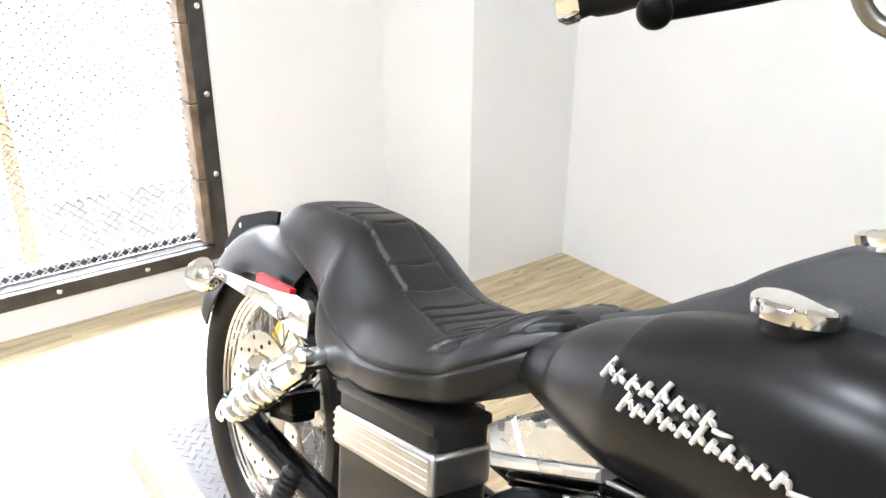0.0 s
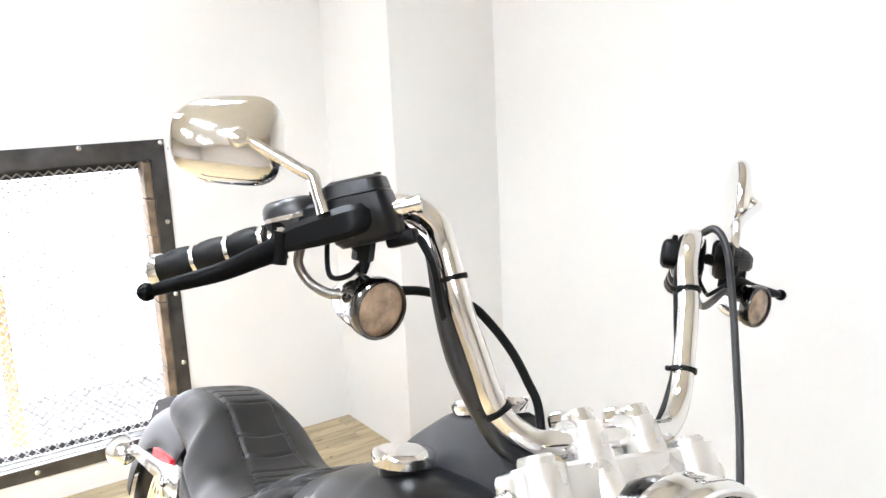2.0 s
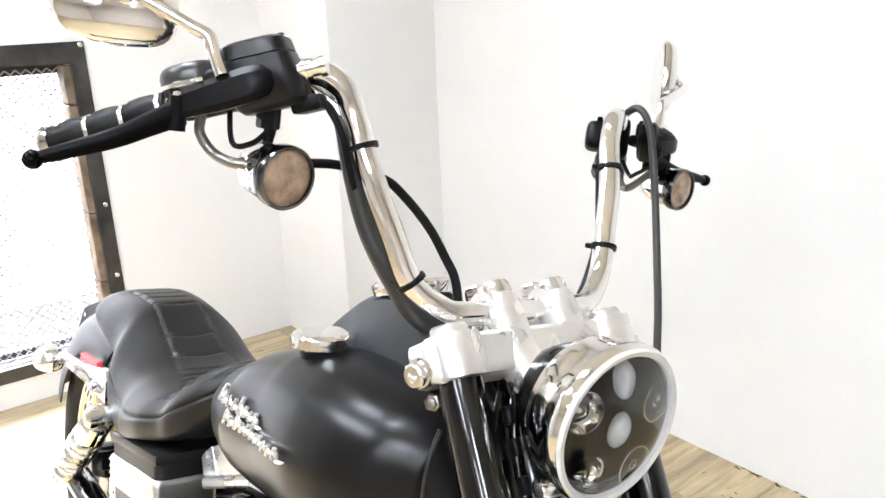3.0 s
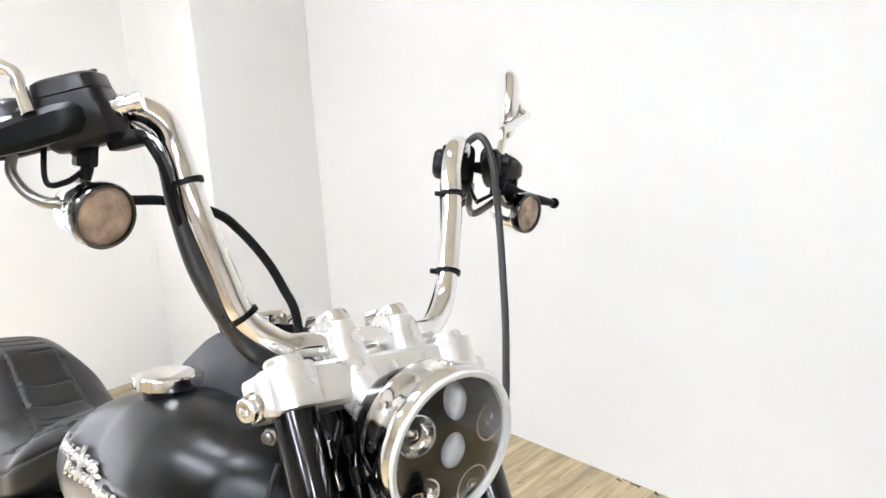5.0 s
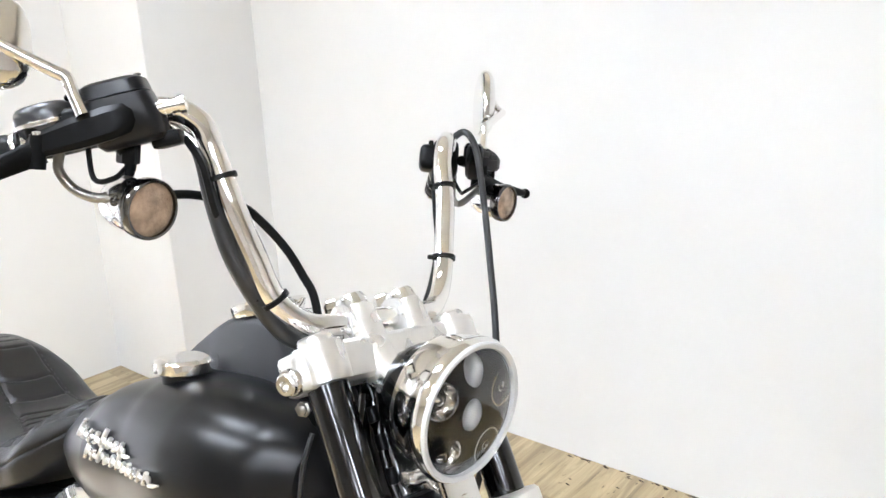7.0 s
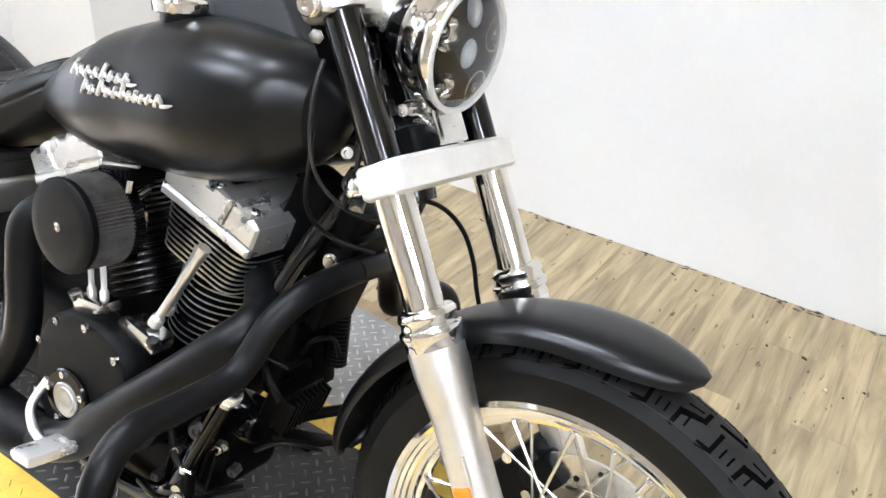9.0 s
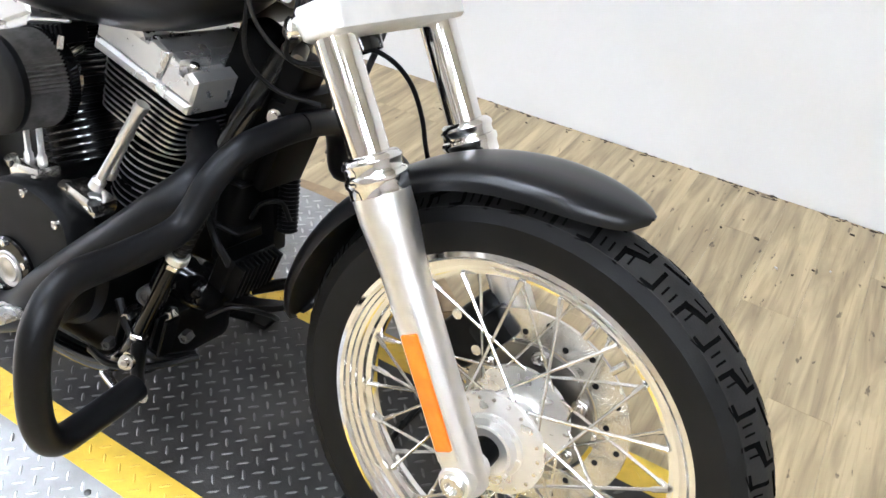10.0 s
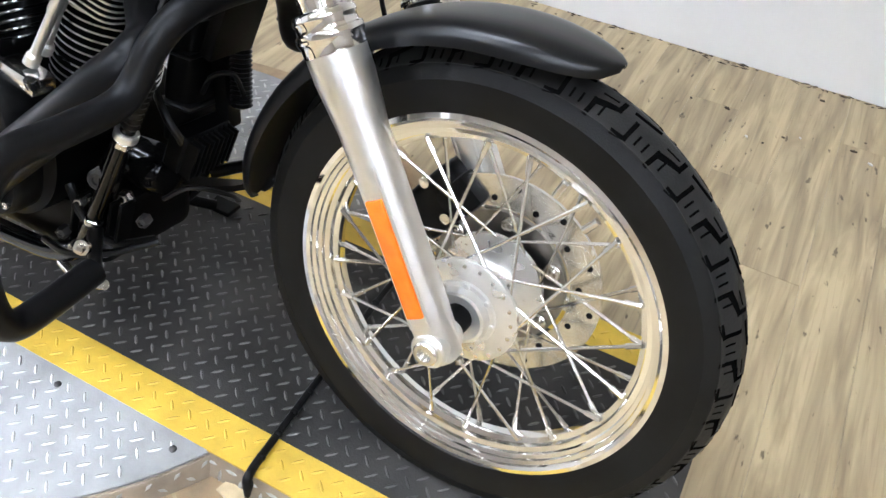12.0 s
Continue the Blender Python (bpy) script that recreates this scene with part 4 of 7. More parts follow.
def riser(y):
    """A smooth dog-bone column from the clamp's front up and back to the bar, with a domed top and one large bolt."""
    a, b = V(-0.364, y, 0.962), V(-0.435, y, 1.033)
    d = (b - a).normalized()
    q = V(0, 1, 0)
    p = d.cross(q)
    bm = nbm()
    rings = []
    for t, r, w in ((-0.16, 0.0130, 0.0130), (-0.12, 0.0185, 0.0170), (0.0, 0.0215, 0.0195), (0.2, 0.0235, 0.0215), (0.45, 0.0250, 0.0230), (0.65, 0.0250, 0.0235), (0.8, 0.0240, 0.0230), (0.92, 0.0220, 0.0215), (0.99, 0.0190, 0.0190), (1.02, 0.0175, 0.0175)):
        c = a.lerp(b, t) + p * (0.010 * math.sin(math.pi * max(0.0, t)) - 0.003)
        rings.append([c + r * math.cos(k * math.pi / 12) * p + w * math.sin(k * math.pi / 12) * q for k in range(24)])
    loft(bm, rings)
    r = hpart("riser", bm, CASTALU, bike, "satin aluminium handlebar riser")
    bm = nbm()
    lathe(bm, [(0.0, -0.019), (0.021, -0.019), (0.0235, -0.015), (0.0235, 0.015), (0.021, 0.019), (0, 0.019)], V(-0.437, y, 1.022), (0, 1, 0), 28)
    hpart("bar_clamp", bm, CASTALU, r, "satin handlebar clamp")
    bm = nbm()
    lathe(bm, [(0.0185, 0), (0.0190, 0.003), (0.0190, 0.014), (0.0175, 0.0175), (0.0095, 0.018), (0.0090, 0.012), (0, 0.012)], b, d, 24)
    hpart("clamp_bolt", bm, ALU, r, "round socket bolt")
    bm = nbm()
    lathe(bm, [(0.0125, 0), (0.0125, 0.010), (0.009, 0.014), (0, 0.014)], V(-0.464, y - 0.004, 1.028), V(-0.55, 0, 1), 6)
    hpart("clamp_bolt", bm, CHROME, r, "chrome hexagon bolt")
    bm = nbm()
    lathe(bm, [(0.013, 0), (0.013, 0.010), (0.008, 0.014), (0, 0.014)], a - d * 0.006, -d, 6)
    hpart("riser_nut", bm, CHROME, r, "chrome riser nut")
    return r


riser(-0.042)
riser(0.042)

# -- handlebar: rises steeply, then bends out and back --
BAR = [V(-0.434, 0, 1.022), V(-0.434, 0.078, 1.022), V(-0.441, 0.110, 1.026), V(-0.458, 0.142, 1.052), V(-0.475, 0.161, 1.10), V(-0.495, 0.180, 1.155), V(-0.515, 0.192, 1.205), V(-0.524, 0.203, 1.232), V(-0.540, 0.228, 1.243), V(-0.566, 0.262, 1.234), V(-0.632, 0.335, 1.199), V(-0.708, 0.418, 1.158)]


def mir(p, s):
    return V(p[0], s * p[1], p[2])


bm = nbm()
tube(bm, [mir(p, -1) + V(0, 0, dz) for p, dz in zip(BAR[:0:-1], (-0.016, -0.009, -0.002, *[0.0] * 9))] + BAR, 0.0130, 20, 6)
handlebar = hpart("handlebar", bm, CHROME, bike, "tall chrome handlebar")


def controls(s):
    """Grip, lever, housings, mirror and indicator of one side; s = -1 is the right side."""
    a, b = mir((-0.628, 0.331, 1.201), s), mir((-0.710, 0.416, 1.158), s)
    if s < 0:
        a, b = a + V(0, 0, -0.009), b + V(0, 0, -0.016)
    d = (b - a).normalized()
    L = (b - a).length
    bm = nbm()
    prof = [(0, 0), (0.0170, 0)]
    for k in range(3):
        h0, h1 = L * (0.08 + 0.30 * k), L * (0.08 + 0.30 * (k + 1)) - 0.008
        prof += [(0.0160, h0), (0.0178, h0 + 0.004), (0.0186, (h0 + h1) / 2), (0.0178, h1 - 0.004), (0.0160, h1)]
    prof += [(0.0175, L), (0, L)]
    lathe(bm, prof, a, d, 24)
    grip = hpart("grip", bm, RUBBER, bike, "black rubber grip with chrome bands")
    for h in (0.03, 0.335, 0.635):
        bm = nbm()
        lathe(bm, [(0.0, L * h), (0.0172, L * h), (0.0176, L * h + 0.002), (0.0172, L * h + 0.0045), (0, L * h + 0.0045)], a, d, 24)
        hpart("grip_band", bm, CHROME, grip, "chrome grip band")
    bm = nbm()
    lathe(bm, [(0.0, L * 0.97), (0.0186, L * 0.97), (0.0190, L + 0.004), (0.0155, L + 0.009), (0, L + 0.010)], a, d, 24)
    hpart("grip_cap", bm, CHROME, grip, "chrome grip end cap")
    # switch housing round the bar
    h0, h1 = mir((-0.566, 0.262, 1.234), s), mir((-0.625, 0.328, 1.203), s)
    dd = (h1 - h0).normalized()
    rot = Matrix((dd, V(0, 0, 1).cross(dd).normalized(), dd.cross(V(0, 0, 1).cross(dd).normalized()))).transposed()
    bm = nbm()
    if s < 0:
        box(bm, (h0 + h1) / 2 + V(0, 0, -0.004), ((h1 - h0).length, 0.042, 0.044), rot, 0.014, 3)
    else:
        box(bm, h0 * 0.55 + h1 * 0.45 + V(0, 0, -0.010), (0.060, 0.040, 0.060), rot, 0.013, 3)
        box(bm, h0 * 0.55 + h1 * 0.45 + V(-0.012, -0.022, -0.006), (0.036, 0.034, 0.040), rot, 0.012, 3)
    sw = hpart("switch_housing", bm, PLASTIC, bike, "black switch housing")
    if s < 0:
        # egg-shaped cover over the throttle with a slot in its top
        un = (V(0, 0, 1) - dd * dd.z).normalized()
        fn = un.cross(dd)
        cc = h0 * 0.2 + h1 * 0.8 + un * 0.006
        bm = nbm()
        rings = []
        for h, k in ((-0.010, 0.90), (0.004, 1.0), (0.012, 0.99), (0.017, 0.93), (0.0205, 0.82), (0.022, 0.66), (0.0225, 0.3)):
            rings.append([cc + un * h + dd * (k * 0.030 * math.cos(q)) + fn * (k * (0.023 - 0.004 * math.cos(q)) * math.sin(q)) for q in [2 * math.pi * j / 28 for j in range(28)]])
        loft(bm, rings)
        cov = hpart("throttle_cover", bm, GUNMETAL, sw, "dull grey egg-shaped throttle cover")
        bm = nbm()
        box(bm, cc + un * 0.0222 - fn * 0.004, (0.014, 0.005, 0.002), rot, 0.0006, 1)
        hpart("slot", bm, PLASTIC, cov, "dark slot")
        bm = nbm()
        rings = []
        for h, k in ((0.000, 1.0), (0.001, 1.05), (0.0045, 1.05), (0.0055, 1.0)):
            rings.append([cc + un * h + dd * (k * 0.030 * math.cos(q)) + fn * (k * (0.023 - 0.004 * math.cos(q)) * math.sin(q)) for q in [2 * math.pi * j / 28 for j in range(28)]])
        loft(bm, rings)
        hpart("cover_rim", bm, CHROME, cov, "bright rim")
    for k, dz in ((0.3, 0.012), (0.7, -0.008)):
        bm = nbm()
        box(bm, h0 * (1 - k) + h1 * k + rot @ V(0, -0.024 if s < 0 else 0.024, dz), (0.014, 0.008, 0.010), rot, 0.002, 1)
        hpart("switch_button", bm, GLOSS, sw)
    bm = nbm()
    box(bm, h0 * 0.4 + h1 * 0.6 + V(0.004, 0, 0.030), (0.012, 0.014, 0.006), rot, 0.002, 1)
    hpart("switch_button", bm, GLOSS, sw)
    # master cylinder or clutch perch ahead of the bar
    m0 = mir((-0.548, 0.262, 1.236), s)
    f = V(0, 0, 1).cross(dd) * (1 if s < 0 else -1)
    f = f.normalized() if f.x > 0 else -f.normalized()
    if s < 0:
        upn = (V(0, 0, 1) - dd * dd.z).normalized()

        def tank_loop(a0, a1, b, e0, e1, k=0.0):
            """A rounded rectangle across the reservoir at height b."""
            ca, ha, ce, he = (a0 + a1) / 2, (a1 - a0) / 2 - k, (e0 + e1) / 2, (e1 - e0) / 2 - k
            out = []
            for q in [2 * math.pi * n / 32 for n in range(32)]:
                u, v = math.cos(q), math.sin(q)
                out.append(m0 + dd * (ca + ha * math.copysign(abs(u) ** 0.42, u)) + f * (ce + he * math.copysign(abs(v) ** 0.42, v)) + upn * b)
            return out

        bm = nbm()
        loft(bm, [tank_loop(-0.022, 0.034, -0.032, -0.014, 0.024), tank_loop(-0.028, 0.039, -0.026, -0.018, 0.032), tank_loop(-0.029, 0.041, -0.012, -0.021, 0.036), tank_loop(-0.026, 0.041, 0.004, -0.022, 0.036), tank_loop(-0.023, 0.040, 0.0165, -0.022, 0.035), tank_loop(-0.023, 0.040, 0.0175, -0.022, 0.035, 0.0018), tank_loop(-0.022, 0.040, 0.0180, -0.022, 0.035, 0.0018)])
        mc = hpart("master_cylinder", bm, RESERVOIR, bike, "satin black brake master cylinder")
        bm = nbm()
        loft(bm, [tank_loop(-0.0222, 0.040, 0.0182, -0.022, 0.035), tank_loop(-0.021, 0.040, 0.026, -0.022, 0.034), tank_loop(-0.020, 0.039, 0.0305, -0.021, 0.033), tank_loop(-0.019, 0.038, 0.0330, -0.020, 0.032, 0.003), tank_loop(-0.019, 0.038, 0.0342, -0.020, 0.032, 0.008)])
        lid = hpart("reservoir_lid", bm, RESERVOIR, mc, "black reservoir lid")
        for k in (-0.014, 0.032):
            bm = nbm()
            lathe(bm, [(0.0042, 0), (0.0042, 0.0012), (0.0028, 0.0022), (0, 0.0022)], m0 + dd * k + f * 0.006 + upn * 0.0335, upn, 12)
            hpart("lid_screw", bm, DARKSTEEL, lid)
        bm = nbm()
        box(bm, m0 - dd * 0.024 - f * 0.004 - upn * 0.033, (0.030, 0.040, 0.016), rot, 0.005)
        hpart("bar_clamp", bm, PLASTIC, mc)
        bm = nbm()
        lathe(bm, [(0.009, 0), (0.010, 0.008), (0.007, 0.010), (0.007, 0.022), (0, 0.022)], m0 - dd * 0.026 + f * 0.016 + V(0, 0, -0.004), -dd, 14)
        lathe(bm, [(0.0095, 0), (0.0095, 0.006), (0.0075, 0.006), (0.0075, 0.014), (0.0095, 0.014), (0.0095, 0.020), (0, 0.020)], m0 - dd * 0.034 + f * 0.016 + V(0, 0, -0.004), -dd, 14)
        hpart("banjo_bolt", bm, CHROME, mc, "chrome banjo bolt")
    else:
        bm = nbm()
        rings = []
        for t, h, w in ((0.0, 0.010, 0.008), (0.06, 0.015, 0.012), (0.45, 0.017, 0.014), (0.8, 0.015, 0.013), (0.95, 0.012, 0.011), (1.0, 0.007, 0.007)):
            c = V(-0.548, 0.292, 1.229).lerp(V(-0.560, 0.384, 1.214), t)
            rings.append([c + V(0.8, 0.3, 0) * u * w + V(0, 0, 1) * v * h for u, v in ((-1, -0.6), (-0.6, -1), (0.6, -1), (1, -0.6), (1, 0.6), (0.6, 1), (-0.6, 1), (-1, 0.6))])
        loft(bm, rings)
        mc = hpart("clutch_perch", bm, PLASTIC, bike, "black clutch lever perch")
        for k in (0.30, 0.58):
            bm = nbm()
            c = V(-0.548, 0.292, 1.229).lerp(V(-0.560, 0.384, 1.214), k)
            box(bm, c + V(0.011, 0.004, 0.004), (0.004, 0.018, 0.009), rot, 0.0012, 1)
            hpart("perch_rib", bm, GREYCABLE, mc, "grey worn rib")
        bm = nbm()
        lathe(bm, [(0.0, 0.012), (0.0085, 0.012), (0.0090, 0.010), (0.0090, -0.010), (0.0060, -0.012), (0.0055, -0.022), (0, -0.022)], V(-0.552, 0.338, 1.206), (0, 0, 1), 16)
        hpart("clamp_stud", bm, PLASTIC, mc)
    # lever
    p0 = mir((-0.596, 0.318, 1.192), s) + f * 0.036
    p3 = V(-0.612, -0.455, 1.136) if s < 0 else V(-0.580, 0.512, 1.166)
    pm = p0.lerp(p3, 0.45) + f * 0.004 + V(0, 0, -0.005)
    bm = nbm()
    path = smooth_path([p0, p0.lerp(pm, 0.5), pm, pm.lerp(p3, 0.6), p3], 5)
    rings = []
    for k, q in enumerate(path):
        t = k / (len(path) - 1)
        dv = (path[min(k + 1, len(path) - 1)] - path[max(0, k - 1)]).normalized()
        up = V(0, 0, 1) - dv * dv.z
        up.normalize()
        sd = dv.cross(up)
        wv, hv = 0.0055, 0.0125 - 0.0070 * t
        rings.append([q + wv * math.cos(j * math.pi / 6) * sd + hv * math.sin(j * math.pi / 6) * up for j in range(12)])
    loft(bm, rings)
    lever = hpart("lever", bm, SATIN, bike, "black hand lever with a ball end")
    bm = nbm()
    bmesh.ops.create_uvsphere(bm, u_segments=16, v_segments=10, radius=0.0090, matrix=Matrix.Translation(p3))
    hpart("ball_end", bm, SATIN, lever)
    bm = nbm()
    lathe(bm, [(0, -0.016), (0.008, -0.016), (0.008, 0.016), (0, 0.016)], p0 + (pm - p0) * 0.06, (0, 0, 1), 14)
    rings = []
    for t, h, w in ((-0.012, 0.008, 0.008), (0.0, 0.012, 0.011), (0.03, 0.015, 0.013), (0.062, 0.016, 0.013), (0.078, 0.014, 0.012), (0.086, 0.008, 0.008)):
        c = p0 - dd * t - f * (0.004 + 0.06 * t) + V(0, 0, 0.006 + 0.08 * t)
        rings.append([c + rot @ V(0, u * w, v * h) for u, v in ((-1, -0.6), (-0.6, -1), (0.6, -1), (1, -0.6), (1, 0.6), (0.6, 1), (-0.6, 1), (-1, 0.6))])
    loft(bm, rings)
    piv = hpart("lever_pivot", bm, PLASTIC, lever)
    bm = nbm()
    lathe(bm, [(0.0052, 0), (0.0052, 0.003), (0.003, 0.0038), (0.0026, 0.0025), (0, 0.0025)], p0 + (pm - p0) * 0.06 + V(0, 0, 0.016), (0, 0, 1), 12)
    hpart("pivot_screw", bm, STEEL, piv)
    # mirror
    base, elbow, boss = (V(-0.556, -0.304, 1.228), V(-0.575, -0.312, 1.262), V(-0.598, -0.374, 1.288)) if s < 0 else (V(-0.545, 0.290, 1.235), V(-0.552, 0.300, 1.270), V(-0.575, 0.412, 1.300))
    base = base + f * 0.02
    elbow = elbow + f * 0.02
    bm = nbm()
    tube(bm, [base, base.lerp(elbow, 0.6), elbow, elbow.lerp(boss, 0.25), boss], [0.0068, 0.0060, 0.0064, 0.0062, 0.0056], 12, 5)
    stem = hpart("mirror_stem", bm, CHROME, bike, "bent chrome mirror stem")
    mc_ = V(-0.624, -0.390, 1.286) if s < 0 else V(-0.614, 0.402, 1.309)
    nx = (V(0.90, -0.42, 0.10) if s < 0 else V(0.70, 0.71, 0.04)).normalized()
    ax = V(0, 0, 1).cross(nx).normalized() * s
    ax = (ax + V(0, 0, -0.10)).normalized()
    az = nx.cross(ax).normalized()
    if az.z < 0:
        az = -az

    def mloop(depth, k):
        out = []
        for j in range(36):
            q = 2 * math.pi * j / 36
            u = math.cos(q)
            v = math.sin(q)
            lu = 0.056 * math.copysign(abs(u) ** 0.66, u)
            lv = (0.044 if v > 0 else 0.043) * (1.0 if s < 0 else 1.2) * math.copysign(abs(v) ** 0.70, v) * (1.0 - 0.20 * u)
            out.append(mc_ + k * (lu * ax + lv * az) + depth * nx)
        return out

    bm = nbm()
    loft(bm, [mloop(-0.004, 0.93), mloop(-0.004, 0.985), mloop(0.0, 1.0), mloop(0.005, 0.985), mloop(0.010, 0.93), mloop(0.0145, 0.80), mloop(0.018, 0.60), mloop(0.020, 0.35), mloop(0.0205, 0.1)])
    shell = hpart("mirror_shell", bm, CHROME, stem, "rounded chrome mirror shell")
    bm = nbm()
    loft(bm, [mloop(-0.0055, 0.90), mloop(-0.0045, 0.92)])
    hpart("mirror_glass", bm, MIRROR, stem, "mirror glass")
    bm = nbm()
    lathe(bm, [(0.010, 0), (0.008, 0.005), (0.004, 0.007), (0, 0.007)], mc_ + 0.018 * nx - 0.012 * ax, nx, 16)
    tube(bm, [boss, boss.lerp(mc_ + 0.022 * nx, 0.6), mc_ + 0.021 * nx - 0.012 * ax], 0.0054, 10, 4)
    hpart("mirror_boss", bm, CHROME, stem, "chrome mirror boss")
    # indicator
    c = V(-0.523, -0.260, 1.143) if s < 0 else V(-0.546, 0.391, 1.153)
    g = V(0.97, 0.13 if s < 0 else 0.06, -0.06).normalized()
    bm = nbm()
    lathe(bm, [(0, -0.060), (0.010, -0.058), (0.020, -0.048), (0.026, -0.033), (0.0285, -0.012), (0.0288, -0.002), (0.0295, 0.000), (0.0285, 0.004), (0, 0.004)], c, g, 36)
    ind = hpart("indicator", bm, CHROME, bike, "round chrome bullet indicator with smoked lens")
    bm = nbm()
    lathe(bm, [(0.0276, 0.003), (0.0276, 0.008), (0.023, 0.0112), (0.013, 0.0132), (0, 0.014)], c, g, 36)
    hpart("lens", bm, SMOKE, ind, "smoked amber lens")
    bm = nbm()
    lathe(bm, [(0.0290, -0.004), (0.0310, -0.001), (0.0312, 0.0095), (0.0298, 0.0122), (0.0274, 0.0118), (0.0272, 0.006), (0.0285, -0.004)], c, g, 36)
    hpart("bezel", bm, DARKCHROME, ind, "dark chrome bezel")
    bm = nbm()
    at = c - g * 0.028
    tube(bm, [at + V(0, 0, 0.028), at + V(0.0, 0, 0.045), mir((-0.555, 0.285, 1.215), s)], [0.0055, 0.0065, 0.008], 12, 4)
    lathe(bm, [(0.0105, -0.012), (0.0115, -0.010), (0.0115, 0.010), (0.0105, 0.012), (0, 0.012)], at + V(-0.002, 0, 0.052), (0, 0, 1), 6)
    hpart("indicator_stalk", bm, PLASTIC, ind, "black mounting stalk")
    # chrome bent wire guard under the housing and its wire
    bm = nbm()
    q0 = mir((-0.590, 0.315, 1.190), s)
    tube(bm, [q0, q0 + V(0.0, 0, -0.018), q0 + V(0.012, -s * 0.012, -0.036), q0 + V(0.04, -s * 0.026, -0.040), at + V(-0.012, 0, 0.022), at + V(0, 0, 0.026)], 0.0052, 10, 5)
    hpart("bracket", bm, CARRIER, ind, "bent dull steel bracket")
    bm = nbm()
    tube(bm, [mir((-0.585, 0.29, 1.205), s), q0 + V(0.03, -s * 0.02, -0.022), q0 + V(0.05, -s * 0.03, -0.02), at + V(-0.006, 0, 0.035)], 0.0028, 8, 5)
    hpart("wire", bm, CABLE, ind)


controls(-1)
controls(1)


def zip_tie(p, d, r=0.0150):
    bm = nbm()
    lathe(bm, [(r, -0.0025), (r + 0.0015, -0.0025), (r + 0.0015, 0.0025), (r, 0.0025), (r, -0.0025)], p, d, 20)
    box(bm, Vector(p) + V(-0.6 * (r + 0.004), -0.8 * (r + 0.004), 0), (0.007, 0.006, 0.006), None, 0.001, 1)
    hpart("cable_tie", bm, CABLE, handlebar, "black cable tie")


for s in (-1, 1):
    rise = smooth_path(BAR, 12)
    for z, r in ((1.195, 0.0148), (1.082 if s > 0 else 1.052, 0.0148)):
        k = min(range(len(rise) // 2), key=lambda i: abs(rise[i].z - z) + (1 if rise[i].y < 0.1 else 0))
        zip_tie(mir(rise[k], s), mir(rise[k + 1] - rise[k - 1], s), r)


def cables():
    runs = [
        ("brake_hose", [(-0.545, -0.226, 1.228), (-0.528, -0.206, 1.212), (-0.520, -0.199, 1.19)], 0.0062, CHROME),
        ("brake_hose", [(-0.530, -0.208, 1.212), (-0.518, -0.203, 1.192), (-0.508, -0.193, 1.15), (-0.494, -0.177, 1.10), (-0.478, -0.158, 1.06), (-0.466, -0.125, 1.015), (-0.455, -0.08, 0.985), (-0.43, -0.04, 0.93), (-0.40, -0.03, 0.86)], [0.0045, 0.0062, 0.0085, 0.0108, 0.0118, 0.0112, 0.0100, 0.009, 0.008], GREYCABLE),
        ("switch_wire", [(-0.520, -0.222, 1.216), (-0.504, -0.211, 1.190), (-0.500, -0.199, 1.152), (-0.500, -0.183, 1.118), (-0.492, -0.170, 1.092)], 0.0038, CABLE),
        ("throttle_cable", [(-0.60, -0.235, 1.155), (-0.577, -0.209, 1.152), (-0.567, -0.173, 1.153), (-0.552, -0.125, 1.143), (-0.542, -0.101, 1.126), (-0.522, -0.078, 1.096), (-0.507, -0.062, 1.065), (-0.492, -0.054, 1.038), (-0.48, -0.05, 0.98), (-0.48, -0.05, 0.92)], 0.0052, CABLE),
        # black cable, greyed in its colour for the glare on it
        ("clutch_cable", [(-0.560, 0.262, 1.246), (-0.535, 0.262, 1.258), (-0.515, 0.266, 1.235), (-0.497, 0.270, 1.17), (-0.470, 0.264, 1.08), (-0.43, 0.240, 0.98), (-0.395, 0.205, 0.88), (-0.38, 0.14, 0.74), (-0.42, 0.10, 0.55)], 0.0052, GREYCABLE),
        ("wiring_loom", [(-0.545, 0.222, 1.222), (-0.538, 0.205, 1.19), (-0.522, 0.196, 1.14), (-0.498, 0.178, 1.085), (-0.476, 0.135, 1.02), (-0.455, 0.07, 0.985)], 0.0058, CABLE),
        ("brake_line", [(-0.41, -0.05, 0.80), (-0.36, -0.09, 0.83), (-0.345, -0.11, 0.79), (-0.36, -0.10, 0.74), (-0.33, -0.08, 0.735), (-0.30, -0.032, 0.757), (-0.282, 0.008, 0.746), (-0.262, 0.038, 0.715), (-0.247, 0.058, 0.669), (-0.235, 0.068, 0.62), (-0.20, 0.085, 0.52)], 0.0034, CABLE),
        ("brake_line", [(-0.455, -0.055, 0.885), (-0.42, -0.10, 0.86), (-0.405, -0.125, 0.80), (-0.405, -0.12, 0.73), (-0.38, -0.09, 0.69), (-0.33, -0.06, 0.68)], 0.0030, CABLE),
    ]
    for name, pts, r, m in runs:
        bm = nbm()
        tube(bm, pts, r, 10, 6)
        hpart(name, bm, m, bike)


cables()


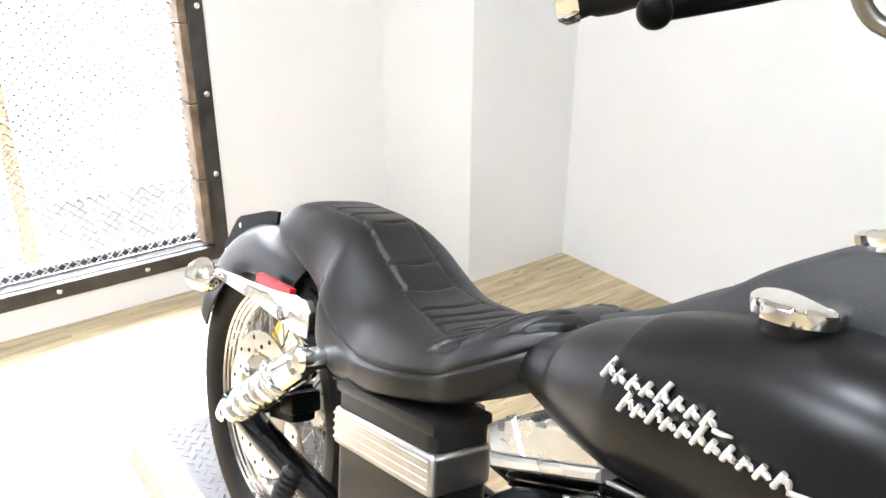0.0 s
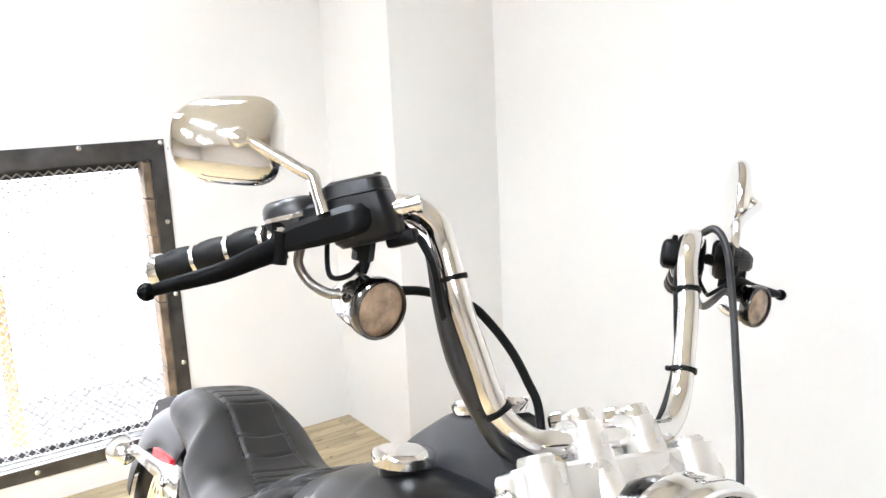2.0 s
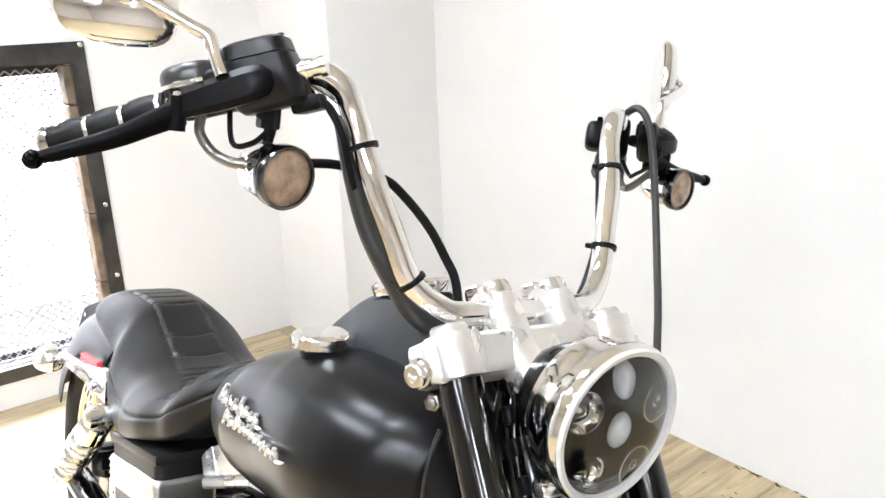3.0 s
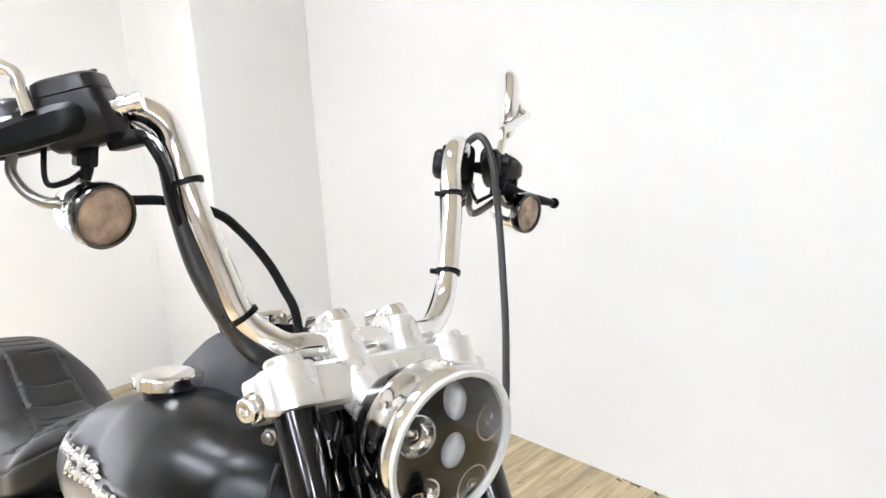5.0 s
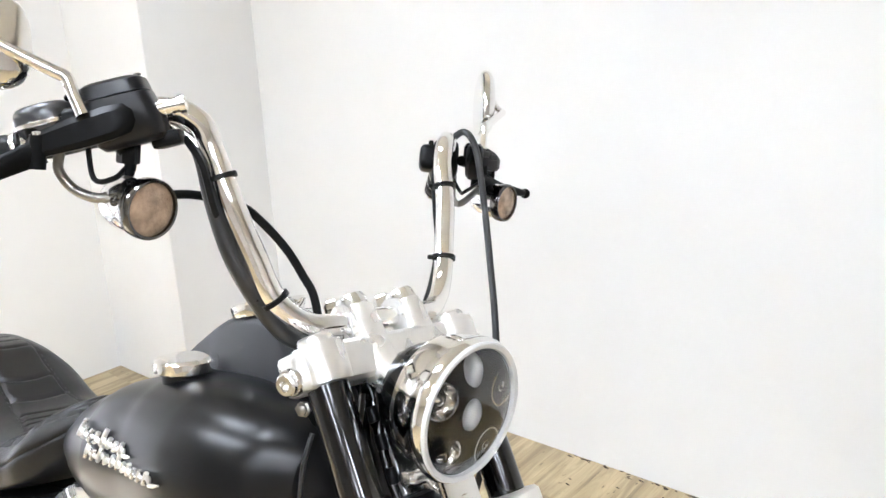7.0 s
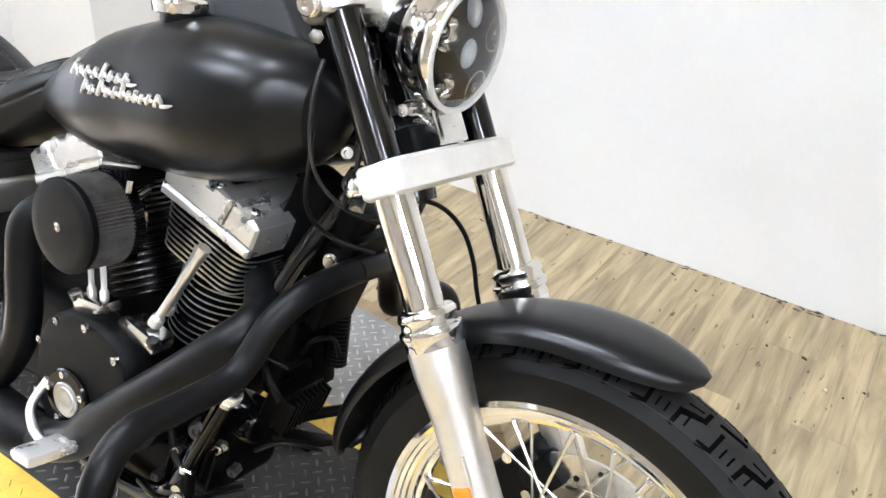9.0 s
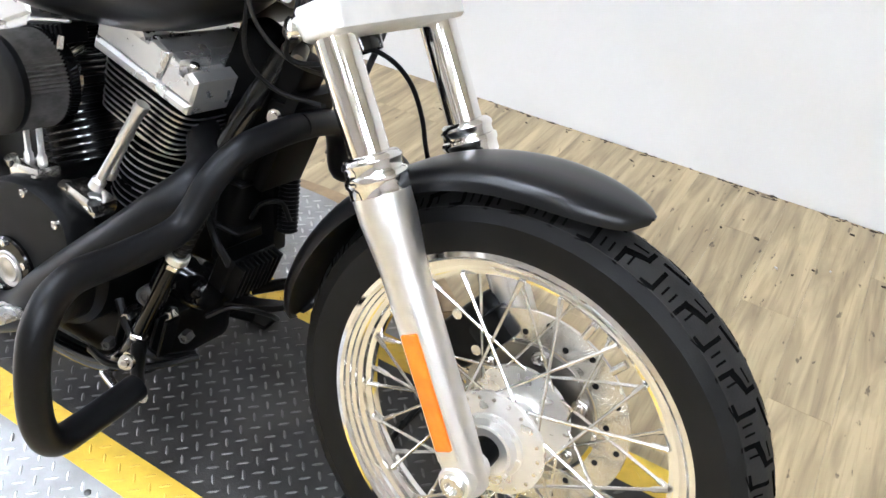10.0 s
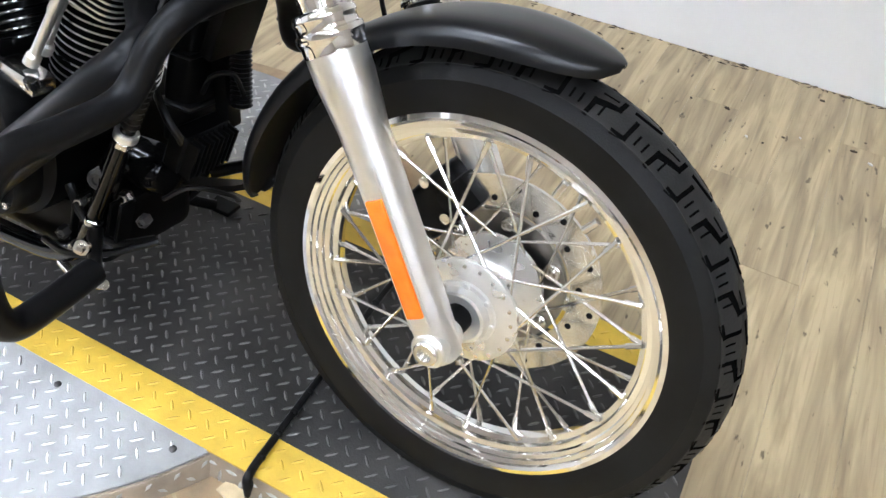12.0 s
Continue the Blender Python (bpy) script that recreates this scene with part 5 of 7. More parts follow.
# -- headlamp --
def headlamp():
    c = V(-0.292, 0.0, 0.955)
    g = V(0.995, 0, -0.07).normalized()
    bm = nbm()
    lathe(bm, [(0.0, -0.094), (0.020, -0.093), (0.038, -0.084), (0.052, -0.064), (0.062, -0.040), (0.066, -0.024), (0.066, -0.004), (0.0, -0.004)], c, g, 48)
    body = fpart("headlamp", bm, GLOSS, bike, "round headlamp with chrome ring and clear lens over silver cups")
    bm = nbm()
    lathe(bm, [(0.0655, -0.034), (0.0690, -0.035), (0.0725, -0.031), (0.0755, -0.020), (0.0775, -0.006), (0.0785, 0.003), (0.0810, 0.007), (0.0812, 0.015), (0.0790, 0.0195), (0.0775, 0.0200), (0.0690, 0.012), (0.0690, -0.002), (0.0655, -0.034)], c, g, 64)
    fpart("trim_ring", bm, CHROME, body, "chrome trim ring")
    bm = nbm()
    lathe(bm, [(0.0780, 0.017), (0.0782, 0.0215), (0.0765, 0.0235), (0.0715, 0.0225), (0.0705, 0.018), (0.0780, 0.017)], c, g, 64)
    fpart("lens_rim", bm, RIMWHITE, body, "pale frosted lens rim")
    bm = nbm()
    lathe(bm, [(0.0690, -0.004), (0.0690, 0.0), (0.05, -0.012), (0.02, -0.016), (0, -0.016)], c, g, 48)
    fpart("reflector_bowl", bm, LAMPBLUED, body, "lamp interior in pale blue-grey, against the brown floor light")
    side = V(0, 1, 0)
    up = g.cross(side)
    if up.z < 0:
        up = -up
    for u, v, ru, rv in ((0.000, 0.040, 0.0115, 0.0150), (0.001, -0.003, 0.0130, 0.0165)):
        bm = nbm()
        rings = []
        for h, k in ((-0.014, 1.0), (0.000, 1.0), (0.005, 0.90), (0.0085, 0.66), (0.0105, 0.34), (0.011, 0.05)):
            rings.append([c + (u + k * ru * math.cos(q)) * side + (v + k * rv * math.sin(q)) * up + h * g for q in [2 * math.pi * j / 24 for j in range(24)]])
        loft(bm, rings)
        fpart("led_projector", bm, LED, body, "bright domed projector lens")
    for u, v, r in ((0.043, 0.018, 0.019), (-0.043, 0.018, 0.019), (0.030, -0.041, 0.019), (-0.030, -0.041, 0.019)):
        bm = nbm()
        lathe(bm, [(0.0, -0.012), (0.012, -0.009), (r - 0.002, 0.002), (r, 0.007), (r - 0.0015, 0.007), (r - 0.004, 0.002), (0.010, -0.006), (0.006, -0.007), (0.0058, 0.001), (0.003, 0.004), (0, 0.0045)], c + u * side + v * up, g, 28)
        fpart("led_reflector", bm, CHROME, body, "small chrome reflector cup")
    bm = nbm()
    lathe(bm, [(0.0695, 0.018), (0.058, 0.026), (0.035, 0.031), (0.0, 0.033), ], c, g, 48)
    lathe(bm, [(0.0, 0.030), (0.035, 0.028), (0.058, 0.023), (0.0695, 0.015)], c, g, 48)
    o = fpart("lens", bm, CLEAR, body, "clear domed lens")
    o.visible_shadow = False
    bm = nbm()
    tube(bm, [c - 0.03 * g + V(0, 0, -0.07), c - 0.035 * g + V(0, 0, -0.10), fk(0.60, 0, 0.03)], [0.012, 0.011, 0.012], 12, 3)
    lathe(bm, [(0.012, -0.02), (0.012, 0.02), (0.008, 0.026), (0, 0.026)], c - 0.035 * g + V(0, -0.012, -0.088), (0, -1, 0), 14)
    box(bm, fk(0.625, 0, 0.03), (0.012, 0.05, 0.07), FORK_ROT, 0.003)
    fpart("lamp_mount", bm, ALU, body, "aluminium lamp mount")


headlamp()


# -- front fender --
def arc_fender(name, c, r, a0, a1, half, drop, put, parent, label, material, flare=0.0, n=40, taper=0.25):
    """A curved mudguard over a wheel: a sheet swept from angle a0 to a1 (degrees from ahead, up)."""
    rows = []
    for k in range(n + 1):
        t = k / n
        a = radians(a0 + (a1 - a0) * t)
        e = min(1.0, t / taper if taper else 1, (1 - t) / taper if taper else 1)
        e = math.sqrt(max(0.0, 1 - (1 - e) ** 2)) if taper else 1
        hw = half * (0.12 + 0.88 * e)
        rr = r + flare * (1 - e)
        row = []
        for j in range(17):
            q = -1 + 2 * j / 16
            y = hw * math.copysign(1 - (1 - abs(q)) ** 1.9, q)
            dz = drop * abs(q) ** 2.6 * (0.30 + 0.70 * e)
            row.append(c + V((rr - dz) * math.cos(a), y, (rr - dz) * math.sin(a)))
        rows.append(row)
    bm = nbm()
    grid_sheet(bm, rows, 0.003)
    return put(name, bm, material, parent, label)


ff = arc_fender("front_fender", AXLE - V(0.004, 0, 0), 0.3725, 73.5, 180, 0.066, 0.030, fpart, bike, "satin black front mudguard", DENIM, n=60, taper=0.20)
for y in (-0.068, 0.068):
    bm = nbm()
    box(bm, fk(0.335, y * 1.05, -0.012), (0.05, 0.006, 0.045), FORK_ROT, 0.002, 1)
    fpart("fender_bracket", bm, DENIM, ff)
    for dd in (-0.02, 0.02):
        bm = nbm()
        lathe(bm, [(0.008, 0), (0.008, 0.004), (0.005, 0.007), (0, 0.007)], fk(0.338 + 0.5 * dd, y * 1.09, 0.004 + 0.5 * dd), (0, 1 if y > 0 else -1, 0), 12)
        fpart("bolt", bm, GLOSS, ff)


def front_caliper():
    bm = nbm()
    c = AXLE + V(-0.105, 0.072, 0.075)
    box(bm, c, (0.075, 0.055, 0.105), Matrix.Rotation(radians(35), 3, "Y"), 0.014, 3)
    box(bm, c + V(0.03, -0.01, 0.02), (0.05, 0.04, 0.06), Matrix.Rotation(radians(35), 3, "Y"), 0.01, 2)
    cal = fpart("brake_caliper", bm, PLASTIC, bike, "black front brake caliper")
    for dx in (-0.02, 0.02):
        bm = nbm()
        lathe(bm, [(0.008, 0), (0.008, 0.006), (0, 0.007)], c + V(dx, -0.03, 0.01 - dx), (0, -1, 0), 10)
        fpart("bolt", bm, STEEL, cal)


front_caliper()


# -- tank --
TANK = [(-0.984, 0.080, 0.724, 0.004, 0.004), (-0.975, 0.079, 0.725, 0.019, 0.015), (-0.945, 0.071, 0.736, 0.042, 0.033), (-0.885, 0.072, 0.755, 0.068, 0.062), (-0.79, 0.083, 0.778, 0.089, 0.092), (-0.68, 0.081, 0.804, 0.096, 0.110),
        (-0.58, 0.087, 0.820, 0.104, 0.112), (-0.50, 0.085, 0.830, 0.097, 0.098), (-0.445, 0.079, 0.838, 0.083, 0.083), (-0.41, 0.069, 0.845, 0.059, 0.064), (-0.392, 0.061, 0.855, 0.031, 0.034), (-0.382, 0.060, 0.858, 0.005, 0.004)]


def tank():
    bm = nbm()
    for sgn in (-1, 1):
        ks = np.array(TANK)
        xs = ks[:, 0]
        fine = sorted(set([float(x) for x in np.linspace(xs[0], xs[-1], 44)] + [float(x) for x in xs]))
        rings = []
        table = np.array([[curve(x, xs, ks[:, i]) for i in range(1, 5)] for x in fine])
        for k in range(12):
            table[1:-1] = 0.25 * table[:-2] + 0.5 * table[1:-1] + 0.25 * table[2:]
        for x, (yc, zc, a, b) in zip(fine, table.tolist()):
            a, b = max(a, 0.003), max(b, 0.003)
            rings.append([V(q[0], sgn * q[1], q[2]) for q in superloop((x, yc, zc), a, b, 36, 2.25)])
        loft(bm, rings)
    t = bpart("fuel_tank", bm, DENIM, bike, "satin black two-lobed fuel tank")
    mod = t.modifiers.new("round", "SMOOTH")
    mod.factor, mod.iterations = 0.5, 10
    return t


fuel_tank = tank()


def tank_bits():
    # filler cap
    c, d = V(-0.656, -0.100, 0.9245), V(-0.10, -0.04, 1.0).normalized()
    bm = nbm()
    lathe(bm, [(0.031, -0.025), (0.031, -0.002), (0.0, -0.001)], c, d, 40)
    bpart("filler_neck", bm, DENIM, fuel_tank, "black filler neck")
    bm = nbm()
    seg = 72
    t = frame_of(d)
    rings = []
    for h, r, k in ((-0.004, 0.037, 0), (-0.002, 0.0402, 1), (0.0075, 0.0412, 1), (0.0105, 0.0410, 0.6), (0.0130, 0.0385, 0), (0.0150, 0.0300, 0), (0.0165, 0.0150, 0), (0.0168, 0.002, 0)):
        rings.append([c + t @ V((r - 0.0022 * k * (1 if (j // 3) % 4 == 0 else 0)) * math.cos(2 * math.pi * j / seg), (r - 0.0022 * k * (1 if (j // 3) % 4 == 0 else 0)) * math.sin(2 * math.pi * j / seg), h) for j in range(seg)])
    loft(bm, rings)
    bpart("filler_cap", bm, CHROME, fuel_tank, "fluted chrome fuel cap")
    # centre console with instrument
    prof = [(-0.93, 0.800, 0.030, 0.016), (-0.86, 0.838, 0.036, 0.022), (-0.79, 0.888, 0.046, 0.034), (-0.765, 0.905, 0.056, 0.040), (-0.735, 0.932, 0.062, 0.042), (-0.69, 0.965, 0.067, 0.046), (-0.66, 0.984, 0.070, 0.050), (-0.62, 0.999, 0.072, 0.052), (-0.585, 1.004, 0.072, 0.050), (-0.562, 0.996, 0.070, 0.046),
            (-0.54, 0.970, 0.068, 0.040), (-0.515, 0.930, 0.066, 0.036), (-0.49, 0.895, 0.060, 0.032), (-0.475, 0.870, 0.05, 0.03)]
    rings = []
    cx = [q[0] for q in prof]
    for k in range(57):
        x = cx[0] + (cx[-1] - cx[0]) * k / 56
        zt, hb, ht = (curve(x, cx, [q[i] for q in prof]) for i in (1, 2, 3))
        zb = 0.80 if x > -0.8 else 0.74
        hb = ht + 0.002
        ring = [V(x, -hb, zb), V(x, -hb, zt - (zt - zb) * 0.55)]
        for k in range(9):
            q = math.pi * k / 8
            ring.append(V(x, -math.cos(q) * ht - 0.2 * (hb - ht) * math.cos(q), zt - 0.016 + 0.016 * math.sin(q)))
        ring += [V(x, hb, zt - (zt - zb) * 0.55), V(x, hb, zb)]
        rings.append(ring)
    bm = nbm()
    loft(bm, rings)
    con = bpart("console", bm, CONSOLE, bike, "black tank console with instrument")
    cc, cd = V(-0.618, 0, 1.004), V(-0.30, 0, 0.955).normalized()
    bm = nbm()
    lathe(bm, [(0.052, -0.012), (0.0545, -0.004), (0.055, 0.002), (0.052, 0.006), (0.047, 0.006), (0.046, 0.001), (0.0, 0.001)], cc, cd, 48)
    bpart("speedometer_bezel", bm, CHROME, con, "chrome instrument bezel")
    bm = nbm()
    lathe(bm, [(0.0458, 0.0015), (0.0458, 0.003), (0, 0.0035)], cc, cd, 40)
    bpart("dial_glass", bm, GLOSS, con, "dark instrument glass")
    bm = nbm()
    box(bm, V(-0.752, -0.002, 0.906), (0.045, 0.022, 0.010), Matrix.Rotation(radians(-26), 3, "Y"), 0.004, 2)
    bpart("console_latch", bm, CHROME, con, "small chrome latch")
    # the maker's badge: plain raised bars of its size and colour, on the tank's right side
    def side_y(x, z):
        secs = TANK
        xs = [q[0] for q in secs]
        yc, zc, a, b = (curve(x, xs, [q[i] for q in secs]) for i in range(1, 5))
        v = min(0.999, abs(z - zc) / b)
        return -(yc + a * (1 - v ** 2.25) ** (1 / 2.25)) + 0.0015

    def on_side(x, z, lift):
        return V(x, side_y(x, z) - lift, z)

    # two slanted lines of raised strokes of uneven height
    rng = random.Random(3)
    for x0, z0, x1, z1, n, tall in ((-0.790, 0.813, -0.655, 0.827, 8, (0, 4)), (-0.757, 0.794, -0.578, 0.819, 11, (0, 2, 5))):
        w, up = (x1 - x0) / n, (z1 - z0) / (x1 - x0)

        def at(u, h, lift=0.0040):
            x = x0 + u * w + 0.32 * h
            return on_side(x, z0 + (x - x0) * up + h, lift)

        for k in range(n):
            h = 0.0205 if k in tall else rng.choice((0.0110, 0.0125, 0.0135))
            bm = nbm()
            tube(bm, [at(k + 0.18, -0.001), at(k + 0.22, h * 0.5), at(k + 0.26, h)], [0.0030, 0.0034, 0.0030], 8, 3)
            tube(bm, [at(k + 0.30, h * 0.5), at(k + 0.62, h * rng.uniform(0.25, 0.6)), at(k + 0.86, h * 0.2)], [0.0022, 0.0034, 0.0024], 8, 3)
            bpart("badge_bar", bm, CASTALU, fuel_tank, "raised silver badge bar")
        bm = nbm()
        tube(bm, [at(n - 0.1, 0.0), at(n + 0.4, 0.0006), at(n + 1.0, 0.0030)], [0.0026, 0.0026, 0.0012], 8, 4)
        bpart("badge_bar", bm, CASTALU, fuel_tank, "raised silver badge tail bar")


tank_bits()


def tank_mount():
    """Front mounting tab of the tank with its bolt, and the thin cable that runs down beside it."""
    c = V(-0.412, -0.120, 0.940)
    bm = nbm()
    rings = []
    for t, w in ((0.0, 0.016), (0.35, 0.015), (0.8, 0.013), (1.0, 0.008)):
        q = V(c.x - 0.004, c.y + 0.006 + 0.05 * (1 - t), c.z - 0.055 + 0.068 * t)
        rings.append([q + V(a * w, b * 0.004, 0) for a, b in ((-1, -1), (1, -1), (1, 1), (-1, 1))])
    loft(bm, rings)
    tab = bpart("tank_mount", bm, SATIN, bike, "black tank mounting tab with a steel bolt")
    bm = nbm()
    lathe(bm, [(0, -0.006), (0.0088, -0.006), (0.0088, 0.000), (0.0062, 0.001), (0.0062, 0.006), (0.004, 0.007), (0, 0.0065)], c, V(0.5, -0.85, 0.1), 6)
    bpart("bolt", bm, CARRIER, tab, "steel bolt")
    bm = nbm()
    tube(bm, [(-0.4, -0.115, 0.916), (-0.4, -0.123, 0.89), (-0.4, -0.126, 0.862), (-0.4, -0.123, 0.823), (-0.395, -0.11, 0.778), (-0.385, -0.081, 0.743), (-0.365, -0.045, 0.718), (-0.335, 0.0, 0.705)], 0.0027, 10, 6)
    bpart("cable", bm, GREYCABLE, bike, "thin dark cable beside the tank")


tank_mount()


# -- seat --
def seat():
    """Stepped two-up saddle: sections across x with a dished rider's place and a raised pillion."""
    st = [(-1.62, 0.720, 0.083, 0.044), (-1.585, 0.753, 0.106, 0.068), (-1.52, 0.764, 0.111, 0.091), (-1.44, 0.771, 0.108, 0.129), (-1.40, 0.767, 0.117, 0.161), (-1.37, 0.751, 0.137, 0.178), (-1.31, 0.723, 0.143, 0.171), (-1.255, 0.701, 0.148, 0.141), (-1.20, 0.698, 0.162, 0.119), (-1.12, 0.709, 0.165, 0.098),
          (-1.06, 0.730, 0.151, 0.099), (-1.02, 0.764, 0.148, 0.114), (-0.985, 0.786, 0.132, 0.111), (-0.955, 0.797, 0.110, 0.089), (-0.930, 0.798, 0.085, 0.060), (-0.910, 0.790, 0.061, 0.036), (-0.90, 0.784, 0.039, 0.020)]
    ks = np.array(st)
    half = [(-0.97, 0.0), (-1.01, 0.10), (-1.03, 0.24), (-1.035, 0.38), (-1.005, 0.52), (-0.94, 0.67), (-0.83, 0.81), (-0.69, 0.905), (-0.52, 0.965), (-0.35, 0.99), (-0.18, 1.0)]
    prof = half + [(0.0, 1.0)] + [(-a, b) for a, b in half[::-1]]
    fine = [(q.x, q.y) for q in smooth_path([V(a, b, 0) for a, b in prof], 5)] + [(0.6, -0.06), (0.0, -0.08), (-0.6, -0.06)]
    xs = np.linspace(st[0][0], st[-1][0], 260)
    rings = []
    for x in xs:
        zt, hw, h = (curve(x, ks[:, 0], ks[:, i]) for i in (1, 2, 3))
        rings.append([V(float(x), q * hw, zt - h + e * h) for q, e in fine])
    bm = nbm()
    loft(bm, rings)
    finish(bm)
    for k in range(10):
        bmesh.ops.smooth_vert(bm, verts=bm.verts, factor=0.5, use_axis_x=True, use_axis_y=True, use_axis_z=True)
    bm.normal_update()

    def panel(x):
        return float(np.interp(x, [-1.53, -1.40, -1.32, -1.26, -1.20, -1.14, -1.10], [0.048, 0.048, 0.048, 0.053, 0.063, 0.082, 0.098]))

    def groove(d, w):
        return math.exp(-(d / w) ** 2)

    pleats = (-1.535, -1.49, -1.445, -1.405, -1.317, -1.262, -1.200, -1.165, -1.135)
    moves = []
    for v in bm.verts:
        x, y = v.co.x, abs(v.co.y)
        zt, hw, h = (curve(x, ks[:, 0], ks[:, i]) for i in (1, 2, 3))
        e = (v.co.z - (zt - h)) / max(h, 0.01)
        s = 0.0
        if e > 0.7:
            p = panel(x)
            if -1.54 < x < -1.11 and y < p:
                bow = x + 0.010 * (y / p) ** 2
                gap = min(abs(bow - q) for q in pleats)
                s += 0.0042 * groove(gap, 0.0036) - 0.0016
            if -1.54 < x < -1.09:
                s += 0.0036 * groove(y - p, 0.0028)
            if -1.10 < x < -0.925:
                line = float(np.interp(x, [-1.10, -1.02, -0.96, -0.92], [0.135, 0.124, 0.096, 0.060]))
                inner = 0.038
                s += 0.0040 * groove(y - line, 0.0032)
                if inner < y < line:
                    skew = x + 0.45 * (y - inner)
                    gap = min(abs(skew + 1.075 - 0.032 * k) for k in range(6))
                    s += 0.0052 * groove(gap, 0.0042) - 0.0022
        elif -1.40 < x < -0.93 and e > 0.1:
            s += 0.0040 * groove((e - 0.46) * h, 0.0034)
        moves.append((v, v.normal.copy(), s))
    for v, nrm, s in moves:
        if s:
            v.co -= nrm * s
    o = bpart("seat", bm, VINYL, bike, "black stitched two-up saddle")

    def top_at(x, y):
        zt, hw, h = (curve(x, ks[:, 0], ks[:, i]) for i in (1, 2, 3))
        q = min(1.0, abs(y) / hw)
        e = float(np.interp(q, [0, 0.18, 0.35, 0.52, 0.70, 0.89, 1.0], [1.0, 1.0, 0.99, 0.955, 0.87, 0.71, 0.53]))
        return zt - h + e * h

    def stitch(pts, off):
        bm = nbm()
        line = smooth_path([V(x, y + off, top_at(x, y + off) + 0.0006) for x, y in pts], 12)
        for a, b in zip(line[::2], line[1::2]):
            tube(bm, [a, a.lerp(b, 0.7)], 0.0006, 4, 1)
        bpart("stitching", bm, THREAD, o, "grey stitching")["kind"] = "stuff"

    for s in (-1, 1):
        stitch([(x, s * panel(x)) for x in (-1.50, -1.42, -1.34, -1.26, -1.19, -1.12)], s * 0.005)
        stitch([(-1.10, s * 0.135), (-1.02, s * 0.124), (-0.97, s * 0.104), (-0.94, s * 0.080)], -s * 0.006)
    return o


seat()


# -- rear end --
rear_fender = arc_fender("rear_fender", REAR, 0.363, 72, 166, 0.098, 0.10, bpart, bike, "satin black rear mudguard", DENIM, flare=0.0, n=48, taper=0.0)


